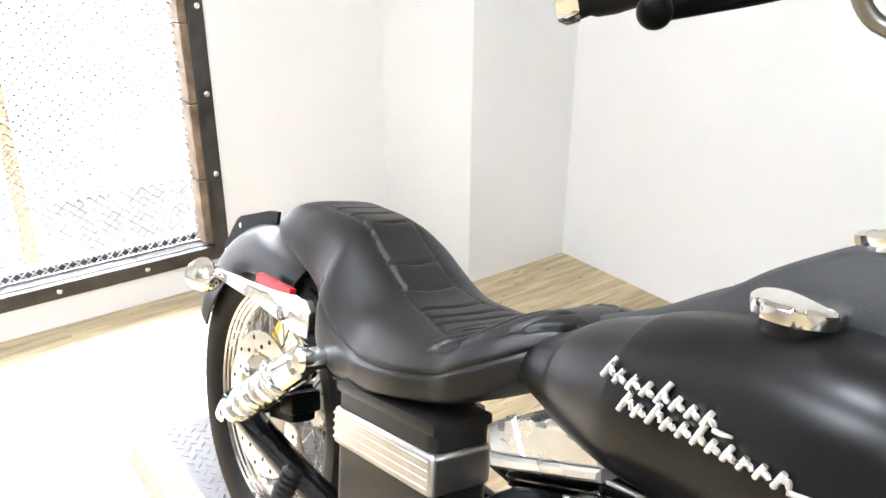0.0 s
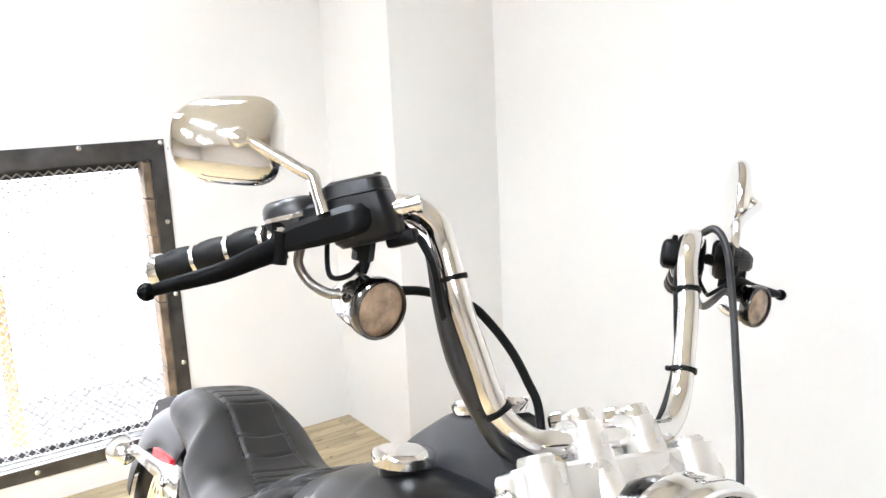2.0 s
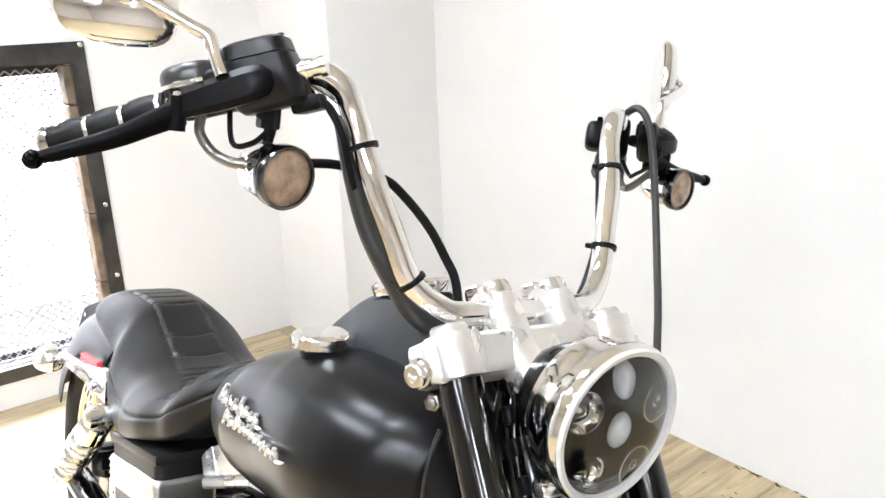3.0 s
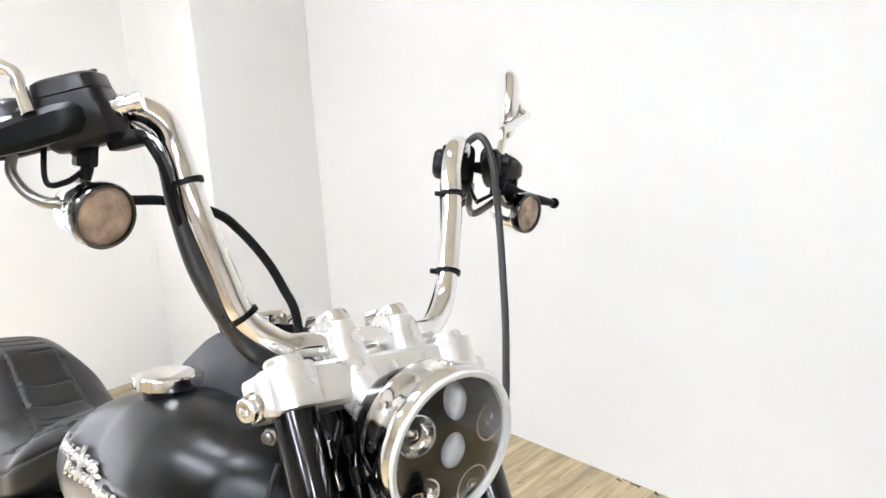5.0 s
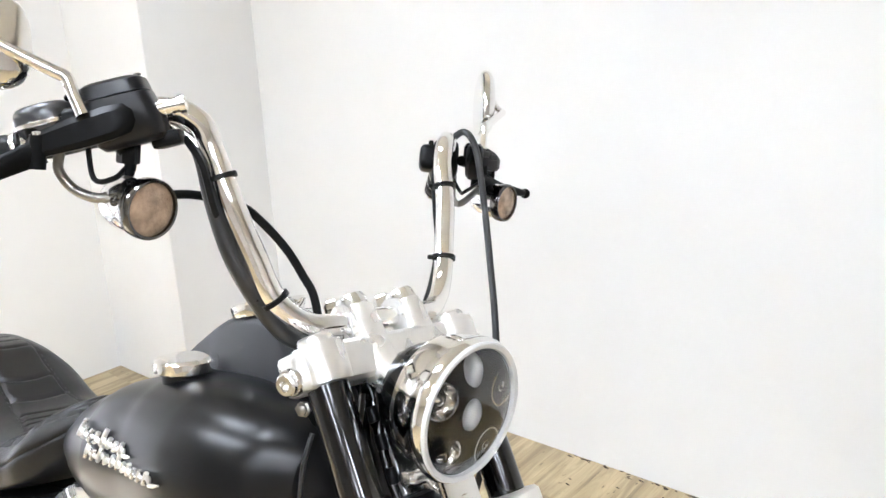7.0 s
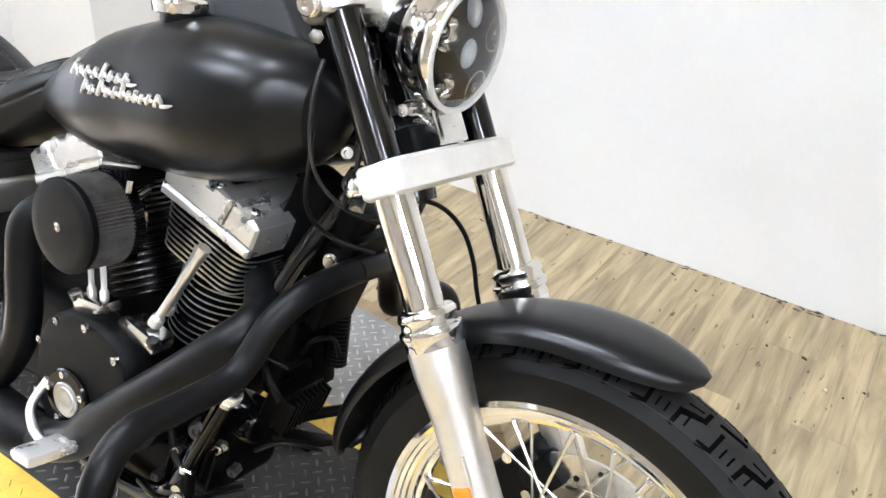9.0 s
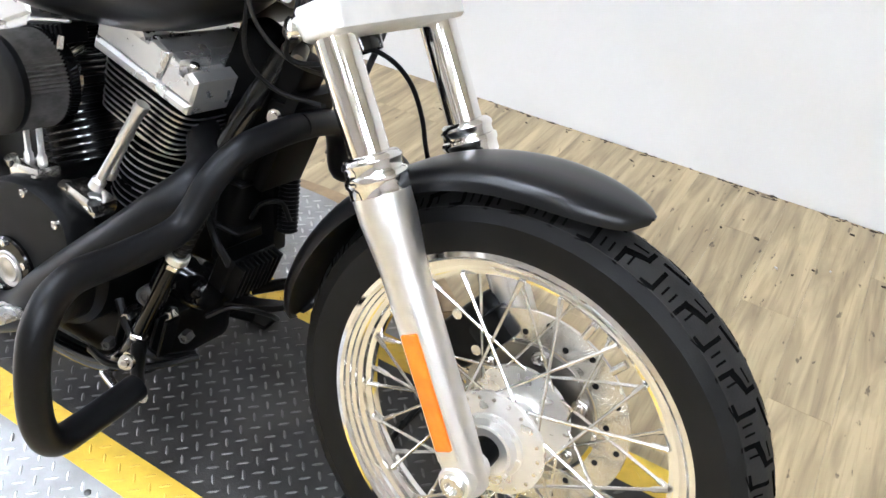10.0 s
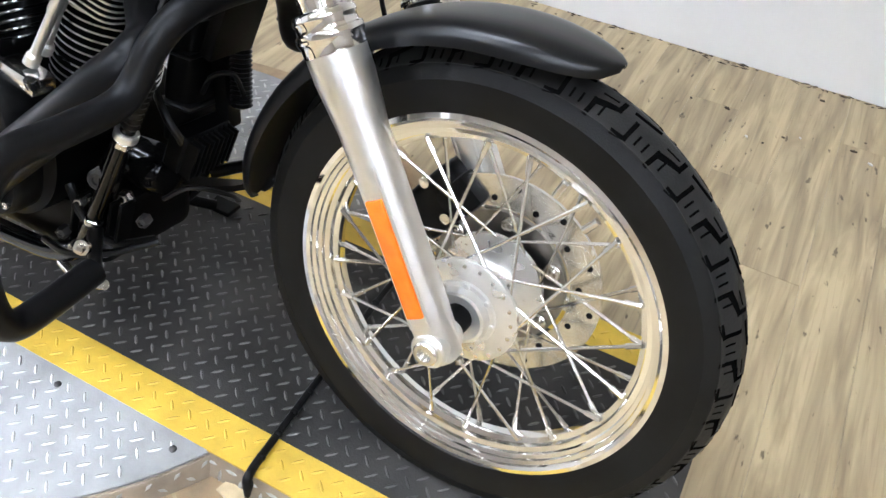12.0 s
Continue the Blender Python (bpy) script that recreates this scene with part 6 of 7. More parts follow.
def rear_bits():
    bm = nbm()
    rings = []
    up = V(0.09, 0, 1).normalized()
    for x, z, h in ((-1.400, 0.585, 0.012), (-1.405, 0.592, 0.026), (-1.425, 0.598, 0.033), (-1.460, 0.594, 0.032), (-1.500, 0.587, 0.027), (-1.560, 0.579, 0.021), (-1.650, 0.566, 0.016), (-1.735, 0.554, 0.012), (-1.785, 0.546, 0.010), (-1.795, 0.545, 0.005)):
        rings.append([V(x, -0.126, z) + up * h * b + V(0, a * 0.009, 0) for a, b in ((-1, -0.8), (-1, 0.8), (-0.6, 1), (0.6, 1), (1, 0.8), (1, -0.8), (0.6, -1), (-0.6, -1))])
    loft(bm, rings)
    strut = bpart("fender_strut", bm, ALU, bike, "polished aluminium fender strut")
    bm = nbm()
    lathe(bm, [(0.014, 0), (0.014, 0.005), (0.008, 0.005), (0.007, 0.002), (0, 0.002)], V(-1.492, -0.134, 0.580), (0, -1, 0), 20)
    bpart("strut_bolt", bm, CHROME, strut)
    bm = nbm()
    rings = []
    for t in (0, 1):
        c = V(-1.484, -0.124, 0.6185).lerp(V(-1.616, -0.122, 0.600), t)
        rings.append([c + V(0, a * 0.006, 0) + V(0.1, 0, 1) * b * 0.0085 for a, b in ((-1, -1), (-1, 1), (1, 1), (1, -1))])
    loft(bm, rings)
    bpart("side_reflector", bm, RED, strut, "red side reflector")
    c = V(-1.822, -0.145, 0.530)
    g = V(-0.97, -0.12, -0.05).normalized()
    bm = nbm()
    lathe(bm, [(0, -0.052), (0.012, -0.050), (0.024, -0.040), (0.031, -0.022), (0.033, 0.0), (0.035, 0.004), (0.032, 0.009), (0, 0.011)], c, g, 32)
    ind = bpart("rear_indicator", bm, CHROME, bike, "chrome bullet rear indicator")
    bm = nbm()
    tube(bm, [V(-1.765, -0.128, 0.549), V(-1.785, -0.136, 0.540), c - g * 0.02], [0.010, 0.008, 0.010], 12, 4)
    bpart("indicator_stalk", bm, CHROME, ind)
    # plate bracket behind the mudguard
    bm = nbm()
    loft(bm, [[V(x, y, z) for x, z in ((-1.700, 0.698), (-1.735, 0.690), (-1.862, 0.640), (-1.878, 0.628), (-1.932, 0.548), (-1.905, 0.552), (-1.82, 0.615), (-1.70, 0.655))] for y in (-0.055, -0.048)])
    br = bpart("plate_bracket", bm, SATIN, bike, "black plate bracket")
    bm = nbm()
    lathe(bm, [(0.005, 0), (0.005, 0.003), (0, 0.003)], V(-1.855, -0.055, 0.622), (0, -1, 0), 10)
    bpart("bolt", bm, STEEL, br)
    # shocks
    for s in (-1, 1):
        a, b = V(-1.365, s * 0.158, 0.548), V(-1.615, s * 0.150, 0.325)
        d = (b - a).normalized()
        L = (b - a).length
        bm = nbm()
        lathe(bm, [(0, -0.012), (0.024, -0.012), (0.030, -0.006), (0.0310, 0.040), (0.0310, 0.056), (0.0255, 0.060), (0.0235, 0.066), (0.019, 0.068), (0.017, L * 0.8), (0.026, L * 0.82), (0.026, L * 0.93), (0.014, L * 0.97), (0.012, L + 0.01), (0, L + 0.01)], a, d, 28)
        box(bm, a + V(0.026, 0, 0.018), (0.060, 0.030, 0.034), Matrix.Rotation(radians(-40), 3, "Y"), 0.008, 2)
        lathe(bm, [(0.019, -0.024), (0.019, 0.026), (0.012, 0.034), (0, 0.034)], a + V(0.036, 0, 0.026), (0, s, 0), 18)
        lathe(bm, [(0.016, -0.02), (0.016, 0.02), (0.010, 0.026), (0, 0.026)], b, (0, s, 0), 18)
        sh = bpart("shock_absorber", bm, CHROME, bike, "chrome rear shock absorber")
        t = frame_of(d)
        coil = []
        for k in range(9 * 14 + 1):
            h = 0.062 + (L * 0.82 - 0.062) * k / (9 * 14)
            q = 2 * math.pi * k / 14
            coil.append(a + t @ V(0.0262 * math.cos(q), 0.0262 * math.sin(q), h))
        bm = nbm()
        tube(bm, coil, 0.0072, 8, 1)
        bpart("spring", bm, ALU, sh, "bright coil spring")
    # swingarm, caliper, inner panels
    for s in (-1, 1):
        bm = nbm()
        tube(bm, [V(-1.14, s * 0.115, 0.335), V(-1.35, s * 0.125, 0.325), V(-1.66, s * 0.125, 0.322)], [0.03, 0.026, 0.028], 14, 4)
        bpart("swingarm", bm, GLOSS, bike, "gloss black swingarm tube")
        bm = nbm()
        lathe(bm, [(0.022, 0), (0.022, 0.012), (0.014, 0.020), (0, 0.020)], REAR + V(0, s * 0.145, 0), (0, s, 0), 20)
        bpart("axle_nut", bm, CHROME, rwheel)
    bm = nbm()
    box(bm, V(-1.50, -0.09, 0.40), (0.10, 0.05, 0.07), Matrix.Rotation(radians(-20), 3, "Y"), 0.012, 2)
    box(bm, V(-1.46, -0.095, 0.42), (0.05, 0.06, 0.04), Matrix.Rotation(radians(-20), 3, "Y"), 0.008, 2)
    bpart("rear_caliper", bm, PLASTIC, bike, "black rear brake caliper")
    bm = nbm()
    box(bm, V(-1.31, -0.0, 0.50), (0.035, 0.20, 0.34), Matrix.Rotation(radians(-12), 3, "Y"), 0.01, 2)
    bpart("inner_mudguard", bm, SATIN, bike, "dark inner mudguard panel")
    bm = nbm()
    lathe(bm, [(0.11, -0.012), (0.112, -0.016), (0.112, 0.016), (0.11, 0.012), (0.05, 0.01), (0.05, -0.01), (0.11, -0.012)], REAR + V(0, 0.10, 0), (0, 1, 0), 40)
    bpart("drive_pulley", bm, SATIN, rwheel, "black belt pulley")
    bm = nbm()
    for s, x0 in ((1, 0), (-1, 0)):
        tube(bm, [V(-1.63, 0.10, 0.322 + s * 0.112), V(-1.30, 0.10, 0.36 + s * 0.075), V(-1.02, 0.10, 0.38 + s * 0.045)], 0.008, 6, 2)
    bpart("drive_belt", bm, RUBBER, bike, "black drive belt")
    # passenger foot peg: ribbed rubber
    bm = nbm()
    prof = [(0, 0), (0.012, 0)]
    for k in range(9):
        prof += [(0.016, 0.004 + k * 0.0105), (0.0185, 0.007 + k * 0.0105), (0.016, 0.0115 + k * 0.0105)]
    prof += [(0.014, 0.102), (0, 0.102)]
    lathe(bm, prof, V(-1.30, -0.185, 0.40), V(-0.08, -0.3, -1.0), 20)
    peg = bpart("passenger_peg", bm, RUBBER, bike, "folded ribbed rubber passenger peg")


rear_bits()


def side_box():
    rot = Matrix.Rotation(radians(-11.9), 3, "Y")
    c = V(-1.118, -0.118, 0.5375)
    bm = nbm()
    box(bm, c + rot @ V(0, 0.002, -0.030), (0.232, 0.098, 0.196), rot, 0.016, 3)
    b = bpart("battery_box", bm, VINYL, bike, "black battery box with ribbed steel band")
    bm = nbm()
    box(bm, c + rot @ V(0, 0.001, 0.0600), (0.236, 0.101, 0.018), rot, 0.006, 2)
    bpart("lid", bm, VINYL, b, "black box lid")
    bm = nbm()
    box(bm, c, (0.240, 0.104, 0.058), rot, 0.010, 3)
    band = bpart("band", bm, BOXBAND, b, "brushed steel band")
    for k in range(4):
        bm = nbm()
        box(bm, c + rot @ V(-0.004, -0.0006, -0.018 + 0.0120 * k), (0.2300, 0.1040, 0.0042), rot, 0.0012, 1)
        bpart("rib", bm, BOXBAND, band)


side_box()


# -- engine --
CRANK = V(-0.735, 0, 0.335)


def cylinder(base, lean, name):
    """Round barrel fins, straight head fins with machined edges (dark on the rear cylinder for its shade), and an
    angular split rocker box.
    """
    d = V(math.sin(lean), 0, math.cos(lean))
    side = V(math.cos(lean), 0, -math.sin(lean))
    rot = Matrix((side, V(0, 1, 0), d)).transposed()
    bm = nbm()
    lathe(bm, [(0.062, 0.08), (0.062, 0.25), (0, 0.25)], base, d, 32)
    box(bm, base + d * 0.280, (0.150, 0.165, 0.075), rot, 0.008, 2)
    cyl = bpart(name, bm, SATIN, bike, "black finned engine cylinder")

    def fin(s, ring, off):
        c = base + d * s + rot @ V(off, 0, 0)
        bm = nbm()
        loft(bm, [[c + rot @ V(a * f, b * f, h) for a, b in ring] for f, h in ((0.97, -0.0022), (0.985, -0.0018), (0.985, 0.0018), (0.97, 0.0022))])
        o = bpart("cooling_fin", bm, SATIN, cyl)
        bm = nbm()
        loft(bm, [[c + rot @ V(a * f, b * f, h) for a, b in ring] for f, h in ((0.982, -0.0013), (1.0, -0.0010), (1.0, 0.0010), (0.982, 0.0013))], cap=False)
        # rear edges in a darker metal, for the shade that cylinder stands in
        bpart("fin_edge", bm, FINEDGE if lean > 0 else DARKCHROME, o, "machined fin edge, darkened on the rear cylinder for shade")

    for k in range(11):
        q = [2 * math.pi * j / 40 for j in range(40)]
        fin(0.105 + 0.0122 * k, [(0.074 * math.cos(t), 0.084 * math.sin(t)) for t in q], 0.0)
    for k in range(8):
        q = [2 * math.pi * j / 48 for j in range(48)]
        w = 0.090 - 0.0016 * (7 - k)
        fin(0.243 + 0.0092 * k, [(w * math.copysign(abs(math.cos(t)) ** 0.3, math.cos(t)), 0.100 * math.copysign(abs(math.sin(t)) ** 0.3, math.sin(t))) for t in q], 0.0)
    # rocker box: lower tray and the stepped cover, with slanted end and notched bolt pockets
    def slab(pts, y0, y1, material, nm, parent, label="", bev=0.004):
        bm = nbm()
        m = sum(u for u, h in pts) / len(pts), sum(h for u, h in pts) / len(pts)
        rings = []
        for y, inset in ((y0, bev), (y0 + bev, 0.0), (y1 - bev, 0.0), (y1, bev)):
            ring = []
            for u, h in pts:
                du, dh = u - m[0], h - m[1]
                ring.append(base + rot @ V(u - math.copysign(min(inset, abs(du)), du), y, h - math.copysign(min(inset, abs(dh)), dh)))
            rings.append(ring)
        loft(bm, rings)
        bmesh.ops.bevel(bm, geom=[e for e in bm.edges if len(e.link_faces) == 2 and e.calc_face_angle(0) > 0.5], offset=0.0018, segments=2, affect="EDGES")
        return bpart(nm, bm, material, parent, label)

    tray = [(-0.092, 0.319), (0.089, 0.321), (0.091, 0.336), (-0.092, 0.336)]
    m = 1 if lean > 0 else -1
    rear_half = [(-0.092, 0.337), (0.029, 0.337), (0.038, 0.384), (0.010, 0.388), (0.006, 0.380), (-0.012, 0.379), (-0.016, 0.386), (-0.070, 0.376), (-0.094, 0.364)]
    front_half = [(0.031, 0.337), (0.092, 0.337), (0.093, 0.372), (0.076, 0.378), (0.073, 0.368), (0.056, 0.369), (0.054, 0.383), (0.040, 0.385)]
    if m < 0:
        rear_half = [(-u, h) for u, h in rear_half][::-1]
        front_half = [(-u, h) for u, h in front_half][::-1]
    rb = slab(tray, -0.108, 0.085, CASTALU, "rocker_box", cyl, "cast aluminium rocker box in two halves")
    slab(rear_half, -0.106, 0.083, CASTALU, "rocker_cover", rb)
    slab(front_half, -0.1045, 0.083, CASTALU, "rocker_cover", rb)
    for u, y in ((m * 0.0645, -0.085), (m * 0.0645, 0.06), (m * -0.003, -0.088), (m * -0.003, 0.06)):
        bm = nbm()
        lathe(bm, [(0.0085, 0.360), (0.0085, 0.379), (0.0065, 0.382), (0.0045, 0.382), (0.004, 0.376), (0, 0.376)], base + rot @ V(u, y, 0), d, 14)
        bpart("rocker_bolt", bm, CHROME, rb)
    return cyl


front_cyl = cylinder(V(-0.668, 0, 0.335), radians(15.0), "front_cylinder")
rear_cyl = cylinder(V(-0.748, 0, 0.335), radians(-25.0), "rear_cylinder")


def engine_case():
    bm = nbm()
    lathe(bm, [(0, -0.15), (0.10, -0.15), (0.125, -0.13), (0.13, 0.11), (0.10, 0.13), (0, 0.13)], CRANK, (0, 1, 0), 48)
    box(bm, CRANK + V(-0.19, 0, -0.02), (0.30, 0.22, 0.20), None, 0.03, 3)
    box(bm, CRANK + V(0.02, 0, -0.13), (0.30, 0.20, 0.10), None, 0.02, 2)
    case = bpart("crankcase", bm, SATIN, bike, "black engine crankcase")
    # cam chest cover
    pts = [(-0.108, -0.05), (-0.10, 0.055), (-0.055, 0.108), (0.02, 0.125), (0.095, 0.098), (0.112, 0.02), (0.095, -0.07), (0.03, -0.108), (-0.06, -0.105)]
    ring = smooth_path([V(a, 0, b) for a, b in pts + pts[:1]], 5)[:-1]
    bm = nbm()
    cc = CRANK + V(0.0, 0, 0.005)
    loft(bm, [[cc + V(q.x * f, y, q.z * f) for q in ring] for y, f in ((-0.14, 1.0), (-0.172, 1.0), (-0.180, 0.985), (-0.185, 0.95), (-0.187, 0.85))])
    cam_cover = bpart("cam_cover", bm, WRINKLE, case, "black wrinkle-finish cam cover")
    bm = nbm()
    pc = cc + V(-0.014, -0.186, -0.022)
    lathe(bm, [(0.050, 0), (0.050, 0.006), (0.047, 0.009), (0.0, 0.009)], pc, (0, -1, 0), 40)
    pt = bpart("timer_cover", bm, GLOSS, cam_cover, "round black timer cover with chrome badge")
    bm = nbm()
    lathe(bm, [(0.029, 0.008), (0.029, 0.0105), (0.027, 0.012), (0.0245, 0.0105), (0.0215, 0.0105), (0.0200, 0.012), (0.0180, 0.0105), (0.010, 0.0105), (0.008, 0.012), (0, 0.012)], pc, (0, -1, 0), 32)
    bpart("badge", bm, BOXBAND, pt, "round silver badge")
    for k in range(5):
        a = 2 * math.pi * k / 5 + 0.5
        bm = nbm()
        lathe(bm, [(0.0058, 0.008), (0.0058, 0.013), (0.003, 0.014), (0, 0.013)], pc + V(0.042 * math.cos(a), 0, 0.042 * math.sin(a)), (0, -1, 0), 10)
        bpart("bolt", bm, CHROME, pt)
    for a, b in pts:
        bm = nbm()
        lathe(bm, [(0.0065, 0.0), (0.0065, 0.008), (0.004, 0.009), (0.0035, 0.006), (0, 0.006)], cc + V(a * 0.9, -0.184, b * 0.9), (0, -1, 0), 10)
        bpart("bolt", bm, CHROME, cam_cover)
    # pushrod tubes and tappet blocks
    for base, topp in (((0.107, -0.140, 0.146), (0.172, -0.118, 0.285)), ((0.086, -0.100, 0.146), (0.140, -0.092, 0.270)), ((-0.035, -0.140, 0.135), (-0.105, -0.105, 0.29)), ((-0.005, -0.140, 0.140), (-0.075, -0.105, 0.30))):
        a, b = CRANK + V(*base), CRANK + V(*topp)
        d = (b - a)
        bm = nbm()
        L = d.length
        k = 1.0 if base[0] > 0.05 else 0.66
        lathe(bm, [(r * k, h) for r, h in ((0, 0), (0.0105, 0), (0.0105, 0.014), (0.0070, 0.018), (0.0070, L * 0.55), (0.0086, L * 0.56), (0.0086, L * 0.92), (0.0100, L * 0.93), (0.0100, L), (0, L))], a, d, 18)
        bpart("pushrod_tube", bm, BRUSHED, case, "polished pushrod tube")
    for x in (0.098, -0.020):
        bm = nbm()
        box(bm, CRANK + V(x, -0.142, 0.128), (0.070, 0.040, 0.026), Matrix.Rotation(radians(10 if x > 0 else -8), 3, "Y"), 0.007, 2)
        lathe(bm, [(0.010, 0), (0.010, 0.012), (0, 0.013)], CRANK + V(x - 0.03, -0.155, 0.132), (0, -0.4, 1), 10)
        lathe(bm, [(0.010, 0), (0.010, 0.012), (0, 0.013)], CRANK + V(x + 0.03, -0.155, 0.125), (0, -0.4, 1), 10)
        bpart("tappet_block", bm, ALU, case, "polished tappet block")
    return case


engine_case()


def air_cleaner():
    c = V(-0.758, -0.128, 0.602)
    bm = nbm()
    lathe(bm, [(0, 0.078), (0.050, 0.078), (0.066, 0.0765), (0.070, 0.073), (0.0705, 0.067), (0.069, 0.063), (0, 0.063)], c, (0, -1, 0), 56)
    ac = bpart("air_cleaner", bm, WRINKLE, bike, "round black air cleaner with pleated filter")
    bm = nbm()
    lathe(bm, [(0.007, 0.077), (0.007, 0.081), (0.003, 0.083), (0, 0.081)], c, (0, -1, 0), 12)
    bpart("centre_bolt", bm, STEEL, ac)
    bm = nbm()
    seg = 150
    t = frame_of((0, -1, 0))
    rings = []
    for h, f in ((0.0, 0.95), (0.002, 1.03), (0.062, 1.0), (0.064, 0.9)):
        rings.append([c + t @ V((0.0680 if j % 2 else 0.0620) * f * math.cos(2 * math.pi * j / seg), (0.0680 if j % 2 else 0.0620) * f * math.sin(2 * math.pi * j / seg), h) for j in range(seg)])
    loft(bm, rings)
    bpart("filter_element", bm, FILTER, ac, "black pleated filter element", smooth=False)
    bm = nbm()
    box(bm, V(-0.756, -0.098, 0.666), (0.075, 0.045, 0.030), Matrix.Rotation(radians(-12), 3, "Y"), 0.005, 2)
    br = bpart("breather_box", bm, SATIN, ac, "black finned breather cover")
    for k in range(7):
        bm = nbm()
        box(bm, V(-0.756, -0.119, 0.666) + Matrix.Rotation(radians(-12), 3, "Y") @ V(-0.030 + 0.010 * k, 0, -0.002), (0.004, 0.010, 0.026), Matrix.Rotation(radians(-12), 3, "Y"), 0.001, 1)
        bpart("rib", bm, SATIN, br)
    bm = nbm()
    box(bm, V(-0.752, -0.112, 0.684), (0.080, 0.008, 0.006), Matrix.Rotation(radians(-12), 3, "Y"), 0.002, 1)
    bpart("edge_strip", bm, BRUSHED, br, "bright edge strip")
    bm = nbm()
    tube(bm, [V(-0.715, -0.125, 0.672), V(-0.712, -0.130, 0.655)], 0.0045, 8, 1)
    bpart("stud", bm, STEEL, br)
    bm = nbm()
    lathe(bm, [(0.0, 0.003), (0.072, 0.003), (0.072, -0.012), (0.055, -0.03), (0, -0.03)], c, (0, -1, 0), 48)
    bpart("backing_plate", bm, GLOSS, ac)
    bm = nbm()
    bmesh.ops.create_uvsphere(bm, u_segments=16, v_segments=10, radius=0.012, matrix=Matrix.Translation(V(-0.722, -0.118, 0.640)))
    lathe(bm, [(0.009, -0.02), (0.009, 0.02), (0, 0.02)], V(-0.722, -0.106, 0.645), (0.1, 0.8, 0.4), 12)
    bpart("breather_bolt", bm, CHROME, ac, "chrome breather bolt")


air_cleaner()


def exhaust():
    bm = nbm()
    tube(bm, [V(-0.560, -0.02, 0.575), V(-0.520, -0.050, 0.585), V(-0.472, -0.090, 0.558), V(-0.456, -0.130, 0.542), V(-0.480, -0.157, 0.507), V(-0.524, -0.174, 0.457), V(-0.577, -0.187, 0.405), V(-0.66, -0.196, 0.325), V(-0.72, -0.200, 0.262), V(-0.80, -0.200, 0.225), V(-0.90, -0.200, 0.215), V(-1.0, -0.2, 0.21)],
         [0.022, 0.024, 0.027, 0.029, 0.031, 0.032, 0.032, 0.032, 0.032, 0.034, 0.036, 0.036], 18, 6)
    f = bpart("exhaust_pipe", bm, TUBEBLACK, bike, "matte black front exhaust pipe")
    bm = nbm()
    tube(bm, [V(-0.86, -0.09, 0.585), V(-0.885, -0.13, 0.585), V(-0.905, -0.160, 0.55), V(-0.905, -0.165, 0.48), V(-0.90, -0.168, 0.40), V(-0.91, -0.172, 0.34), V(-0.94, -0.185, 0.28), V(-0.98, -0.195, 0.25), V(-1.03, -0.2, 0.23)],
         [0.02, 0.024, 0.027, 0.028, 0.028, 0.028, 0.029, 0.03, 0.03], 18, 6)
    bpart("exhaust_pipe", bm, TUBEBLACK, bike, "matte black rear exhaust pipe")
    bm = nbm()
    tube(bm, [V(-0.80, -0.200, 0.222), V(-0.86, -0.202, 0.216), V(-1.02, -0.204, 0.212), V(-1.14, -0.205, 0.212)], [0.036, 0.044, 0.046, 0.042], 22, 3)
    bpart("silencer", bm, TUBEBLACK, bike, "matte black silencer")


exhaust()


def crash_bar():
    for s in (-1, 1):
        bm = nbm()
        pts = [(-0.366, 0.035, 0.629), (-0.369, 0.083, 0.625), (-0.377, 0.130, 0.612), (-0.390, 0.164, 0.578), (-0.402, 0.202, 0.517), (-0.410, 0.28, 0.500), (-0.408, 0.355, 0.497), (-0.400, 0.396, 0.465), (-0.395, 0.410, 0.41), (-0.395, 0.406, 0.34), (-0.40, 0.382, 0.298), (-0.41, 0.33, 0.288), (-0.423, 0.245, 0.288)]
        tube(bm, [mir(p, s) + V(0, 0 if s < 0 else -0.07, 0.008) for p in pts], 0.0185, 18, 6)
        g = bpart("engine_guard", bm, TUBEBLACK, bike, "black tubular engine guard")
    bm = nbm()
    box(bm, V(-0.40, -0.0, 0.635), (0.05, 0.07, 0.05), None, 0.008, 2)
    bpart("guard_bracket", bm, SATIN, g)


crash_bar()


